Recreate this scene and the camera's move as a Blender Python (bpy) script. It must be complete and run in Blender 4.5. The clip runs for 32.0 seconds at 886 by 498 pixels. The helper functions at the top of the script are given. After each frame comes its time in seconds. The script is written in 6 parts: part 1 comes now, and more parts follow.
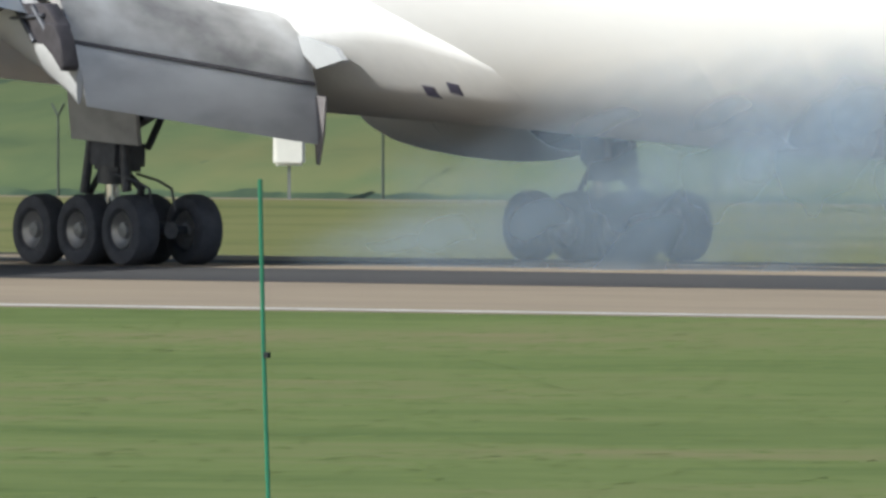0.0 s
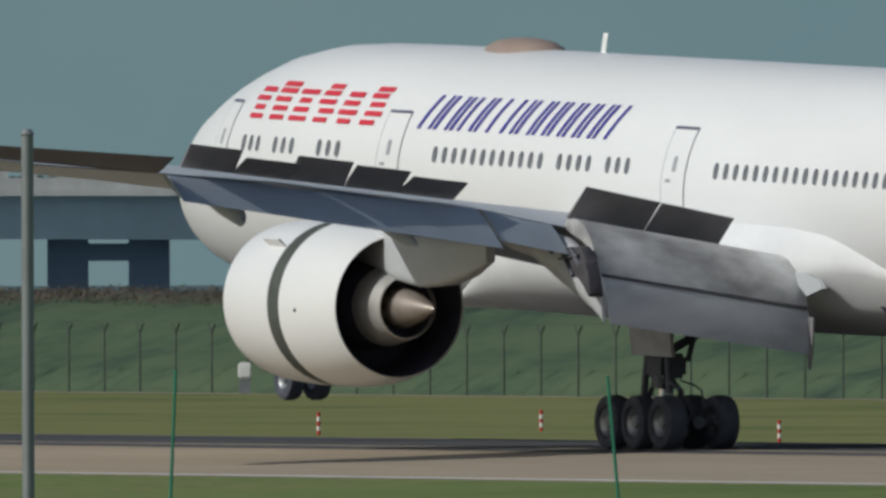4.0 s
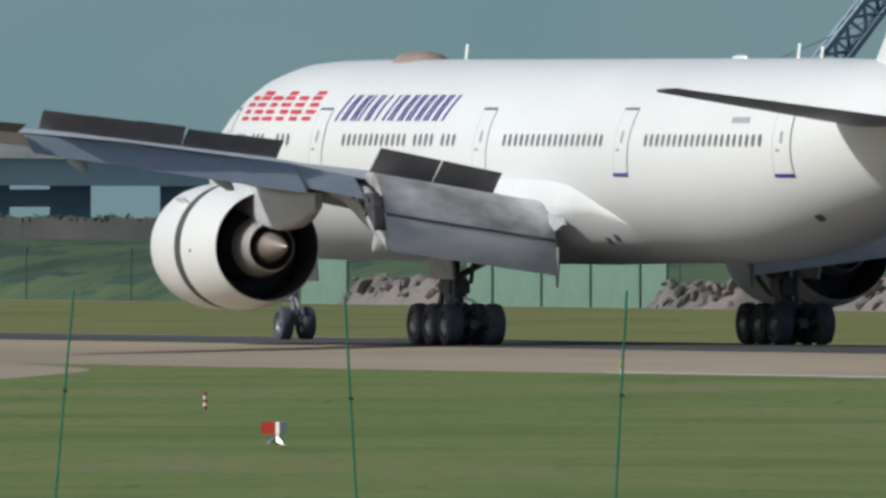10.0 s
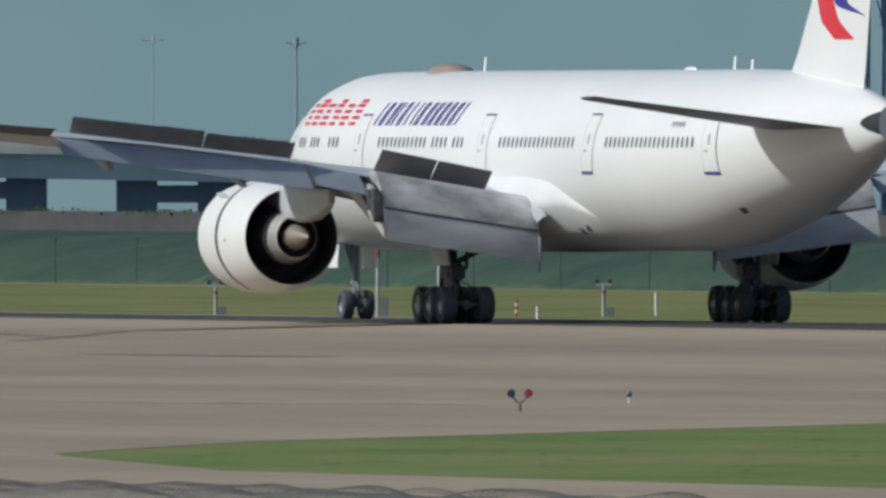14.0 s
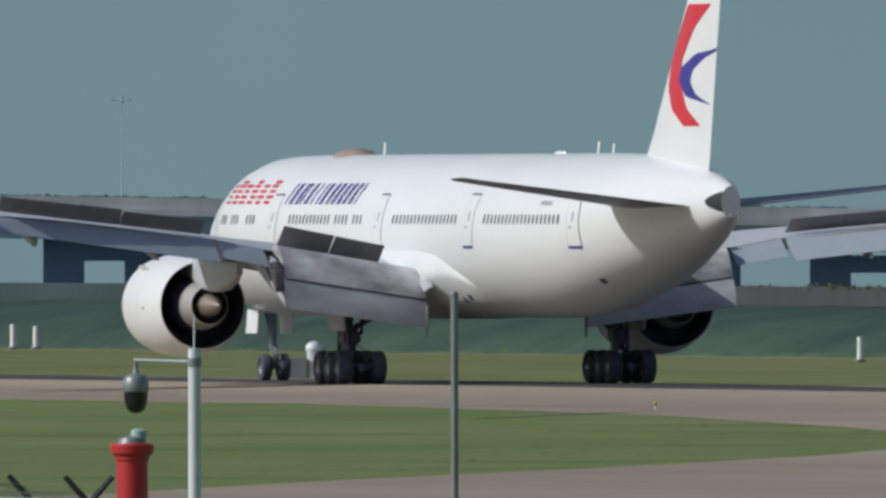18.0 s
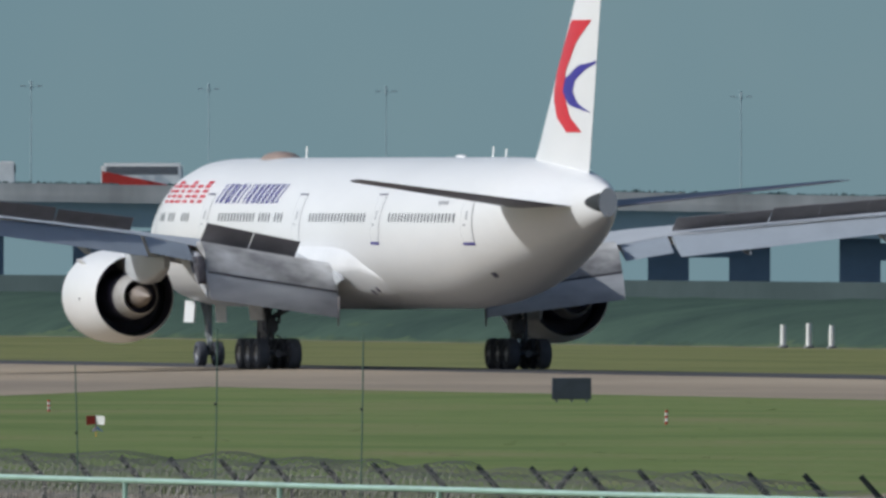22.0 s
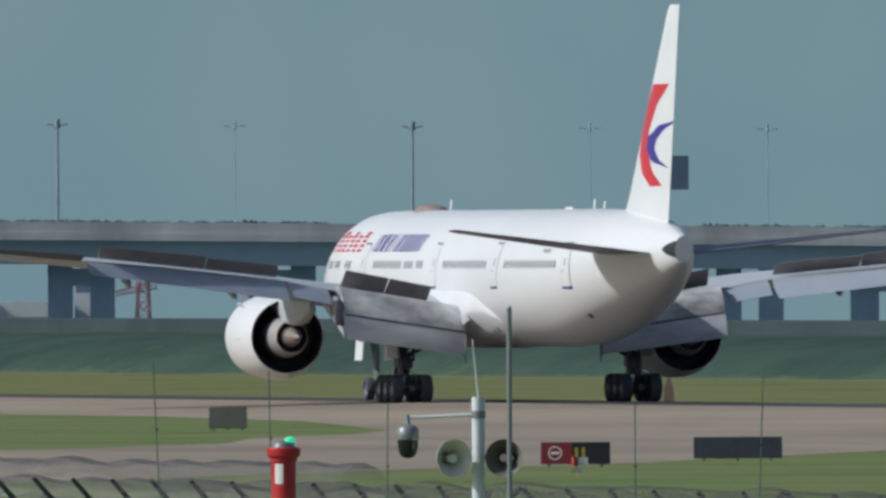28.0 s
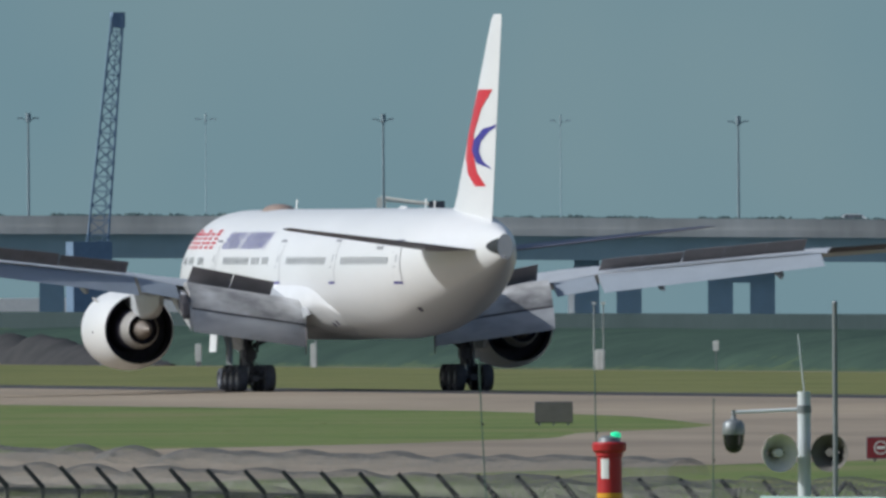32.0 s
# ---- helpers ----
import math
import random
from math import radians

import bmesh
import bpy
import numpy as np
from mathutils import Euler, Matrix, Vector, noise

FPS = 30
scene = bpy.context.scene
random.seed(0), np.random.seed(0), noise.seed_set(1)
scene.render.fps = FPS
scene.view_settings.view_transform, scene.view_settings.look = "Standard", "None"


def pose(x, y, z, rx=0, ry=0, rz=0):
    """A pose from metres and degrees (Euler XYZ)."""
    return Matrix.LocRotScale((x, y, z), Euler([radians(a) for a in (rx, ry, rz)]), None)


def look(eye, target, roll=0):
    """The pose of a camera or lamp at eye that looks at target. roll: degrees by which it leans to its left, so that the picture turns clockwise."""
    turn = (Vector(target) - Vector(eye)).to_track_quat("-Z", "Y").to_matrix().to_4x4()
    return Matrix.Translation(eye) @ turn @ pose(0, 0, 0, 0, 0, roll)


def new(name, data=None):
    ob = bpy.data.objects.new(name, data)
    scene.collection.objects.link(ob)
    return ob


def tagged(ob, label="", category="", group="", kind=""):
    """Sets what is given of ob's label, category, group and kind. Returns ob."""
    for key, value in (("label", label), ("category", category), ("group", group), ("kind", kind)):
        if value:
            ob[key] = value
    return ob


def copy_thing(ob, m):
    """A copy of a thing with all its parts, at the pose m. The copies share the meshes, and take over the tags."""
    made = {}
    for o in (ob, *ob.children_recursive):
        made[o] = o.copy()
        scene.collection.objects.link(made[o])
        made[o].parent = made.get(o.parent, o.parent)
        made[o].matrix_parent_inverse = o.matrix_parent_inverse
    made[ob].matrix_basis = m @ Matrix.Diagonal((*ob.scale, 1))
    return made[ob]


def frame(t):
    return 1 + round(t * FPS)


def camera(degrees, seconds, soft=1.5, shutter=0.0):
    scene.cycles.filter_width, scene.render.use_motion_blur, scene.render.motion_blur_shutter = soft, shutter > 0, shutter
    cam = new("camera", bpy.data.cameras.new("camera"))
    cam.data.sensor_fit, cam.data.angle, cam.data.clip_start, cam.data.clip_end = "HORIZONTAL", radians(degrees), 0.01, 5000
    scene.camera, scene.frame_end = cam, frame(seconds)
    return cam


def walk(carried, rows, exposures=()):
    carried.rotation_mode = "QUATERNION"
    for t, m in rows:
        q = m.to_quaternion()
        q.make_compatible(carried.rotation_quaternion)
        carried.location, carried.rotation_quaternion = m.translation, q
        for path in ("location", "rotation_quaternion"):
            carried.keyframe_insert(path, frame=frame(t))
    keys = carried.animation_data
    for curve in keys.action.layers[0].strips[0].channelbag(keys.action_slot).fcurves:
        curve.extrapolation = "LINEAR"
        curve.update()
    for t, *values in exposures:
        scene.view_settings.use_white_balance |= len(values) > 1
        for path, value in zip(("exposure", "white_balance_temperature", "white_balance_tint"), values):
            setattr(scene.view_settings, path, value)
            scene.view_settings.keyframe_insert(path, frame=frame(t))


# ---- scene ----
# Seconds; heading, tilt and lean in degrees of a camera that turns on one spot.
PATH = [
    (0, -34.7619, -0.5329, -0.05), (0.5, -33.1055, -0.5139, -0.08), (1, -31.3951, -0.4304, -0.20),
    (1.5, -30.4477, -0.3645, -0.05), (2, -29.2461, -0.3377, -0.13), (2.5, -27.8173, -0.3074, -0.32),
    (3, -26.8368, -0.2274, -0.30), (3.5, -25.9653, -0.1303, -0.07), (4, -25.2138, -0.1465, -0.20),
    (4.5, -24.4699, -0.2055, -0.17), (6.5, -22.1154, -0.2143, -0.08), (7, -21.5724, -0.2182, -0.08),
    (7.5, -21.1070, -0.2096, -0.07), (8, -20.8058, -0.2019, -0.06), (8.5, -20.4423, -0.2031, -0.04),
    (9, -20.0367, -0.1984, -0.03), (9.5, -19.6866, -0.1938, -0.02), (10, -19.2504, -0.1918, -0.01),
    (10.5, -18.8653, -0.2021, -0.01), (11, -18.5480, -0.2008, -0.01), (11.5, -18.2760, -0.1948, -0.08),
    (12, -18.0012, -0.1792, -0.15), (12.5, -17.6466, -0.1712, -0.14), (13, -17.3180, -0.1900, -0.13),
    (13.5, -17.0946, -0.1891, -0.12), (14, -16.9345, -0.1840, -0.12), (14.5, -16.8149, -0.1740, -0.10),
    (16.5, -16.0594, -0.1463, -0.05), (17, -15.8919, -0.1303, -0.04), (17.5, -15.7155, -0.1242, -0.10),
    (18, -15.4514, -0.0738, -0.15), (18.5, -15.2559, -0.0747, -0.06), (19, -15.1084, -0.0821, 0.02),
    (19.5, -14.9467, -0.0679, 0.10), (20, -14.7008, -0.0758, 0.18), (20.5, -14.5718, -0.0760, 0.11),
    (21, -14.4952, -0.0751, 0.04), (21.5, -14.4132, -0.0697, 0.05), (22, -14.3545, -0.0739, 0.06),
    (22.5, -14.1976, -0.0864, 0.10), (23, -13.9367, -0.1041, 0.13), (23.5, -13.8679, -0.1035, 0.02),
    (24, -13.8101, -0.0841, -0.10), (24.5, -13.7399, -0.0812, -0.12), (26.5, -13.2736, -0.0805, -0.20),
    (27, -13.1894, -0.0780, -0.22), (27.5, -13.0178, -0.0607, -0.24), (28, -12.8503, -0.0062, -0.27),
    (28.5, -12.7751, 0.0015, -0.21), (29, -12.7190, -0.0004, -0.16), (29.5, -12.6863, 0.0010, -0.17),
    (30, -12.6075, -0.0038, -0.18), (30.5, -12.5163, 0.0065, -0.17), (31, -12.4605, -0.0001, -0.16),
    (31.5, -12.4336, -0.0104, -0.23), (32, -12.4016, -0.0113, -0.30),
]
TRAVEL = [-18.365, 53.625, -159.172, 633.377, 1496.166]
FOV, EYE, RUNWAY_Y = 1.22048, 7.394, -436.572
SKY_STRENGTH, SUN_STRENGTH = 0.08, 3.65
HAZE = (0.195, 0.289, 0.309, 1)
# seconds, stops, white balance
EXPOSURES = [(0.0, 0.40, 6300, 6), (1.0, 0.58, 6320, 6), (2.2, 0.14, 6320, 6), (3.0, 0.1, 6320, 6), (4.0, -0.38, 6250, 6), (6.5, 0.0, 6230, 6), (7.5, -0.05, 6230, 6), (9.0, -0.11, 6210, 6),
             (14.0, -0.12, 6080, 7), (18.0, -0.21, 6040, 8), (20.5, -0.15, 5990, 9), (27.0, -0.13, 5940, 8), (32.0, -0.11, 5920, 8)]


def aim(pan, tilt, lean):
    p, q = radians(pan), radians(tilt)
    eye = Vector((0, 0, EYE))
    return look(eye, eye + Vector((math.cos(q) * math.cos(p), math.cos(q) * math.sin(p), math.sin(q))), lean)


cam = camera(FOV, 32.0, soft=3.0, shutter=0.0)
walk(cam, [(t, aim(p, q, r)) for t, p, q, r in PATH], exposures=EXPOSURES)

# ---- light ----
SUN_TO = Vector((0.03, 0.80, 0.59)).normalized()
world = bpy.data.worlds.new("sky")
scene.world = world
world.use_nodes = True
sky = world.node_tree.nodes.new("ShaderNodeTexSky")
sky.sky_type = "NISHITA"
sky.sun_disc = False
sky.sun_elevation = math.asin(SUN_TO.z)
sky.sun_rotation = math.atan2(SUN_TO.x, SUN_TO.y)
sky.dust_density = 2.0
bg = world.node_tree.nodes["Background"]
bg.inputs["Strength"].default_value = SKY_STRENGTH
world.node_tree.links.new(sky.outputs[0], bg.inputs["Color"])
sun = new("sun", bpy.data.lights.new("sun", "SUN"))
sun.data.energy = SUN_STRENGTH
sun.data.angle = radians(0.6)
sun.data.color = (1.0, 0.955, 0.88)
sun.matrix_world = look((0, 0, 900), Vector((0, 0, 900)) - SUN_TO)
tagged(sun, kind="structure")


# ---- materials ----
def mat(name, colour, rough=0.6, metal=0.0, vary=0.12, scale=2.0, fine=30.0, bump=0.0, second=None, island=0.0,
        emit=0.0, stretch=(1, 1, 1), alpha=1.0, gloss=0.5, third=None):
    m = bpy.data.materials.new(name)
    m.use_nodes = True
    nt = m.node_tree
    bsdf = nt.nodes["Principled BSDF"]
    bsdf.inputs["Roughness"].default_value = rough
    bsdf.inputs["Metallic"].default_value = metal
    bsdf.inputs["Specular IOR Level"].default_value = gloss
    bsdf.inputs["Alpha"].default_value = alpha
    c = Vector(colour)
    d = Vector(second) if second else c * (1 - 2 * vary)
    tc = nt.nodes.new("ShaderNodeTexCoord")
    mp = nt.nodes.new("ShaderNodeMapping")
    mp.inputs["Scale"].default_value = stretch
    nt.links.new(tc.outputs["Object"], mp.inputs["Vector"])
    big, small = nt.nodes.new("ShaderNodeTexNoise"), nt.nodes.new("ShaderNodeTexNoise")
    big.inputs["Scale"].default_value, big.inputs["Detail"].default_value = scale, 5
    small.inputs["Scale"].default_value, small.inputs["Detail"].default_value = fine, 3
    for n in (big, small):
        nt.links.new(mp.outputs[0], n.inputs["Vector"])
    add = nt.nodes.new("ShaderNodeMath")
    add.operation = "MULTIPLY_ADD"
    add.inputs[1].default_value = 0.35
    nt.links.new(small.outputs["Fac"], add.inputs[0])
    nt.links.new(big.outputs["Fac"], add.inputs[2])
    last = add
    if island:
        geo = nt.nodes.new("ShaderNodeNewGeometry")
        more = nt.nodes.new("ShaderNodeMath")
        more.operation = "MULTIPLY_ADD"
        more.inputs[1].default_value = island
        nt.links.new(geo.outputs["Random Per Island"], more.inputs[0])
        nt.links.new(add.outputs[0], more.inputs[2])
        last = more
    ramp = nt.nodes.new("ShaderNodeValToRGB")
    ramp.color_ramp.elements[0].position, ramp.color_ramp.elements[1].position = 0.45, 0.9 + island
    ramp.color_ramp.elements[0].color = (*d, 1)
    ramp.color_ramp.elements[1].color = (*c, 1)
    if third:
        ramp.color_ramp.elements[0].position, ramp.color_ramp.elements[1].position = 0.48, 0.68
        ramp.color_ramp.elements.new(0.90).color = (*third, 1)
    nt.links.new(last.outputs[0], ramp.inputs["Fac"])
    nt.links.new(ramp.outputs["Color"], bsdf.inputs["Base Color"])
    if bump:
        b = nt.nodes.new("ShaderNodeBump")
        b.inputs["Strength"].default_value = bump
        b.inputs["Distance"].default_value = 0.02
        nt.links.new(small.outputs["Fac"], b.inputs["Height"])
        nt.links.new(b.outputs["Normal"], bsdf.inputs["Normal"])
    if emit:
        nt.links.new(ramp.outputs["Color"], bsdf.inputs["Emission Color"])
        bsdf.inputs["Emission Strength"].default_value = emit
    return m


WHITE = mat("white_paint", (0.735, 0.74, 0.745), 0.3, vary=0.03, scale=0.5, fine=6, stretch=(0.3, 1, 1))
FAIRING = mat("off_white_fairing_paint", (0.74, 0.745, 0.755), 0.35, vary=0.06, scale=0.6, fine=5)
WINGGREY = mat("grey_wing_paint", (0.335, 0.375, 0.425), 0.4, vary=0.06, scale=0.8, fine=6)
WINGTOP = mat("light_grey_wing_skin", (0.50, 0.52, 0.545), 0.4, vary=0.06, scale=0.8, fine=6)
GEARDARK = mat("dark_gear_casting", (0.10, 0.108, 0.135), 0.5, metal=0.2, vary=0.2, scale=5)
FLAPGREY = mat("sooty_flap_paint", (0.42, 0.415, 0.41), 0.5, second=(0.185, 0.18, 0.185), third=(0.64, 0.64, 0.64), scale=0.9, fine=2.6, stretch=(1.0, 0.5, 0.8))
AFTFLAP = mat("grey_rear_flap_paint", (0.43, 0.44, 0.46), 0.5, second=(0.31, 0.31, 0.33), third=(0.52, 0.53, 0.545), scale=0.7, fine=2.2, stretch=(0.8, 0.4, 1.2))
# Darker than the wings: the fin's shadow and underside shade are in this grey.
TAILGREY = mat("shade_dark_tailplane_grey", (0.14, 0.14, 0.20), 0.45, vary=0.08, scale=0.8, fine=6)
SPOILER = mat("dark_spoiler_underside", (0.23, 0.215, 0.225), 0.6, vary=0.12, scale=1.5)
# The shade on the aileron's underside is put into this dark base colour.
AILERON = mat("shade_dark_aileron", (0.105, 0.10, 0.118), 0.6, vary=0.15, scale=1.5)
TYRE = mat("black_rubber", (0.080, 0.087, 0.110), 0.85, vary=0.2, scale=4)
RIM = mat("grey_wheel_hub", (0.30, 0.31, 0.33), 0.4, metal=0.6, vary=0.15)
STRUT = mat("gear_steel", (0.11, 0.117, 0.14), 0.45, metal=0.3, vary=0.2, scale=5)
CHROME = mat("bright_steel", (0.6, 0.6, 0.6), 0.25, metal=1.0, vary=0.05)
BARE = mat("bare_nozzle_metal", (0.72, 0.70, 0.68), 0.4, metal=0.6, vary=0.12, scale=2)
PLUG = mat("tan_exhaust_plug", (0.40, 0.345, 0.31), 0.45, metal=0.6, vary=0.15, scale=2)
DARK = mat("dark_duct_lining", (0.11, 0.108, 0.175), 0.6, vary=0.2)
PURPLE = mat("dark_cascade_band", (0.07, 0.08, 0.07), 0.7, vary=0.2, scale=3)
GAPBLACK = mat("black_mechanism_and_gaps", (0.068, 0.063, 0.074), 0.7, vary=0.25, scale=3)
GLASSY = mat("cabin_window_pane", (0.16, 0.165, 0.18), 0.2, vary=0.1, scale=2)
LINE = mat("door_outline_grey", (0.34, 0.35, 0.38), 0.5, vary=0.1)
RED = mat("livery_red", (0.62, 0.03, 0.05), 0.35, vary=0.05)
BLUE = mat("livery_blue", (0.05, 0.04, 0.30), 0.35, vary=0.05)
TAN = mat("tan_antenna_fairing", (0.33, 0.25, 0.21), 0.5, vary=0.1)
GRASS = mat("airfield_grass", (0.145, 0.188, 0.064), 0.9, second=(0.102, 0.146, 0.046), third=(0.200, 0.186, 0.096), scale=0.055, fine=0.45, bump=0.12,
            stretch=(0.6, 1, 1), gloss=0.1)
DRYGRASS = mat("yellowed_airfield_grass", (0.165, 0.175, 0.065), 0.9, second=(0.105, 0.125, 0.046), third=(0.185, 0.178, 0.08), scale=0.09, fine=1.0,
               bump=0.3, stretch=(0.6, 1, 1), gloss=0.1)
CONCRETE = mat("weathered_pavement", (0.375, 0.308, 0.226), 0.85, second=(0.232, 0.191, 0.147), scale=0.05, fine=0.7,
               stretch=(0.25, 1, 1), gloss=0.2)
EXITPAVING = mat("greyer_exit_pavement", (0.345, 0.285, 0.214), 0.85, second=(0.218, 0.181, 0.142), scale=0.05, fine=0.7,
                 stretch=(0.25, 1, 1), gloss=0.2)
RUBBER = mat("rubbered_asphalt", (0.085, 0.083, 0.085), 0.85, second=(0.045, 0.045, 0.048), scale=0.12, fine=1.5,
             stretch=(0.05, 1, 1), gloss=0.2)
PAINT = mat("worn_white_marking", (0.62, 0.60, 0.56), 0.7, vary=0.15, scale=0.4, fine=3)
BANK = mat("scrub_on_bank", (0.076, 0.110, 0.066), 0.95, second=(0.040, 0.064, 0.048), third=(0.092, 0.122, 0.070), scale=0.16, fine=1.2, bump=0.8, gloss=0.05)
SEAWALL = mat("brown_sea_wall", (0.092, 0.088, 0.090), 0.95, second=(0.055, 0.058, 0.062), scale=0.08, fine=1.0, gloss=0.03)
WATER = mat("hazy_sea", (0.075, 0.115, 0.13), 0.55, vary=0.1, scale=0.01, fine=0.2, gloss=0.2)
# From DECK to LAMPGREY the blue of distance haze is put into the colour.
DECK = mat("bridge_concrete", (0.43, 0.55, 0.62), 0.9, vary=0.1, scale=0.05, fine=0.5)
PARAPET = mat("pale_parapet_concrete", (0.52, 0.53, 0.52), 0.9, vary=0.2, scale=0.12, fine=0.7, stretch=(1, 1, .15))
# Three tones of one pier concrete: sun, shade and haze put into the colour.
MIDPIER = mat("mid_tone_pier_concrete", (0.14, 0.20, 0.28), 0.9, vary=0.1, scale=0.1, fine=0.8)
SHADEPIER = mat("shade_toned_pier", (0.085, 0.12, 0.165), 0.9, vary=0.15, scale=0.1, fine=0.8)
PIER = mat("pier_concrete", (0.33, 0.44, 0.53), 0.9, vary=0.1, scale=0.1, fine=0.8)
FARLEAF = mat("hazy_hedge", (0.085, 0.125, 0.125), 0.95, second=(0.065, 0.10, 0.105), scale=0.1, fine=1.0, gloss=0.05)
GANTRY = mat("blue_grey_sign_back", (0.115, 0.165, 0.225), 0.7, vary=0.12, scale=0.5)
FARLAMP = mat("haze_pale_lamp_post", (0.33, 0.42, 0.445), 0.6, vary=0.05, scale=0.5)
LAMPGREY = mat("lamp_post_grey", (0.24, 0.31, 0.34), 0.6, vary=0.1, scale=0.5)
ROD = mat("green_coated_rod", (0.03, 0.20, 0.12), 0.5, vary=0.15, scale=3)
DULLROD = mat("weathered_green_rod", (0.085, 0.145, 0.115), 0.6, vary=0.15, scale=3)
GALV = mat("galvanised_post", (0.25, 0.27, 0.28), 0.45, metal=0.4, vary=0.1, scale=3)
MINT = mat("pale_green_rail_paint", (0.38, 0.54, 0.475), 0.5, vary=0.12, scale=2)
WHITEPOST = mat("white_post_paint", (0.66, 0.70, 0.72), 0.45, vary=0.08, scale=2)
FENCE = mat("dark_fence_steel", (0.022, 0.028, 0.032), 0.7, vary=0.2, scale=3)
MASTGREY = mat("weathered_mast_paint", (0.42, 0.44, 0.44), 0.6, vary=0.2, scale=2)
MASTRED = mat("faded_red_band", (0.30, 0.10, 0.08), 0.6, vary=0.2, scale=2)
FARPOST = mat("weathered_fence_post", (0.068, 0.09, 0.07), 0.8, vary=0.2, scale=2)
WIRE = mat("dull_razor_wire", (0.28, 0.265, 0.245), 0.6, metal=0.2, vary=0.2, scale=3)
SIGNBACK = mat("dark_sign_back", (0.05, 0.062, 0.085), 0.6, vary=0.15, scale=2)
SIGNBLACK = mat("black_sign_face", (0.018, 0.02, 0.026), 0.5, vary=0.1)
SIGNRED = mat("red_sign_face", (0.25, 0.022, 0.035), 0.5, vary=0.1)
YELLOW = mat("yellow_legend", (0.42, 0.35, 0.05), 0.5, vary=0.1)
MARKRED = mat("marker_red", (0.50, 0.035, 0.025), 0.45, vary=0.1)
MARKWHITE = mat("marker_white", (0.78, 0.78, 0.76), 0.5, vary=0.06)
BOLLARD = mat("bollard_red_enamel", (0.47, 0.022, 0.028), 0.4, vary=0.08)
BOLLYELLOW = mat("bollard_yellow_enamel", (0.75, 0.38, 0.02), 0.4, vary=0.08)
BLACK = mat("smoked_dome", (0.015, 0.016, 0.018), 0.12, vary=0.1)
CREAM = mat("cream_horn_plastic", (0.80, 0.77, 0.68), 0.45, vary=0.08)
HORNDARK = mat("grey_brown_horn", (0.17, 0.16, 0.145), 0.55, vary=0.1)
GREENLAMP = mat("green_signal_lamp", (0.05, 0.8, 0.35), 0.3, emit=0.8)
BLUELIGHT = mat("blue_taxiway_light", (0.03, 0.06, 0.13), 0.3, vary=0.1)
# Both crane paints carry distance haze in the colour, HAZYCRANE the paler.
HAZYCRANE = mat("haze_pale_crane_paint", (0.235, 0.31, 0.385), 0.7, vary=0.1)
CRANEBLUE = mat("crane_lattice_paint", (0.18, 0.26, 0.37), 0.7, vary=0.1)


# ---- building helpers ----
def mesh(name, bm, material, smooth=True):
    me = bpy.data.meshes.new(name)
    bm.normal_update()
    bm.to_mesh(me)
    bm.free()
    me.materials.append(material)
    if smooth:
        me.shade_smooth()
        me.set_sharp_from_angle(angle=radians(38))
    return me


def part(name, bm, material, parent, label="", smooth=True, at=None):
    ob = new(name, mesh(name, bm, material, smooth))
    ob.parent = parent
    if at is not None:
        ob.matrix_basis = at
    return tagged(ob, label)


def thing(name, label, category, at, group="", kind=""):
    ob = new(name)
    ob.matrix_basis = at
    return tagged(ob, label, category, group, kind)


def box(bm, x0, x1, y0, y1, z0, z1, m=None):
    v = [bm.verts.new((m @ Vector(p)) if m else p) for p in
         ((x0, y0, z0), (x1, y0, z0), (x1, y1, z0), (x0, y1, z0), (x0, y0, z1), (x1, y0, z1), (x1, y1, z1), (x0, y1, z1))]
    for f in ((3, 2, 1, 0), (4, 5, 6, 7), (0, 1, 5, 4), (1, 2, 6, 5), (2, 3, 7, 6), (3, 0, 4, 7)):
        bm.faces.new([v[i] for i in f])
    return bm


def loft(bm, rings, ends=True, ring=True):
    """Skins a row of rings, each a row of points."""
    vs = [[bm.verts.new(p) for p in r] for r in rings]
    n = len(vs[0])
    for a, b in zip(vs, vs[1:]):
        for i in range(n if ring else n - 1):
            j = (i + 1) % n
            bm.faces.new((a[i], a[j], b[j], b[i]))
    if ends and ring:
        bm.faces.new(vs[0][::-1])
        bm.faces.new(vs[-1])
    return bm


def tube(bm, a, b, ra, rb=None, n=10, ends=True):
    a, b = Vector(a), Vector(b)
    d = (b - a).normalized()
    u = d.orthogonal().normalized()
    w = d.cross(u)
    rb = ra if rb is None else rb
    rings = [[p + (u * math.cos(k) + w * math.sin(k)) * r for k in [2 * math.pi * i / n for i in range(n)]]
             for p, r in ((a, ra), (b, rb))]
    return loft(bm, rings, ends)


def turned(bm, rows, axis="x", centre=(0, 0, 0), n=40, ends=False):
    """A body of revolution: rows of (place along the axis, radius)."""
    rings = []
    for a, r in rows:
        ring = []
        for i in range(n):
            k = 2 * math.pi * i / n
            c, s = r * math.cos(k), r * math.sin(k)
            p = {"x": (a, c, s), "y": (s, a, c), "z": (c, s, a)}[axis]
            ring.append(Vector(p) + Vector(centre))
        rings.append(ring)
    return loft(bm, rings, ends)


def lerp(rows, x):
    for a, b in zip(rows, rows[1:]):
        if (a[0] - x) * (b[0] - x) <= 0:
            k = (x - a[0]) / (b[0] - a[0])
            return [p + (q - p) * k for p, q in zip(a, b)]
    return rows[0] if abs(x - rows[0][0]) < abs(x - rows[-1][0]) else rows[-1]


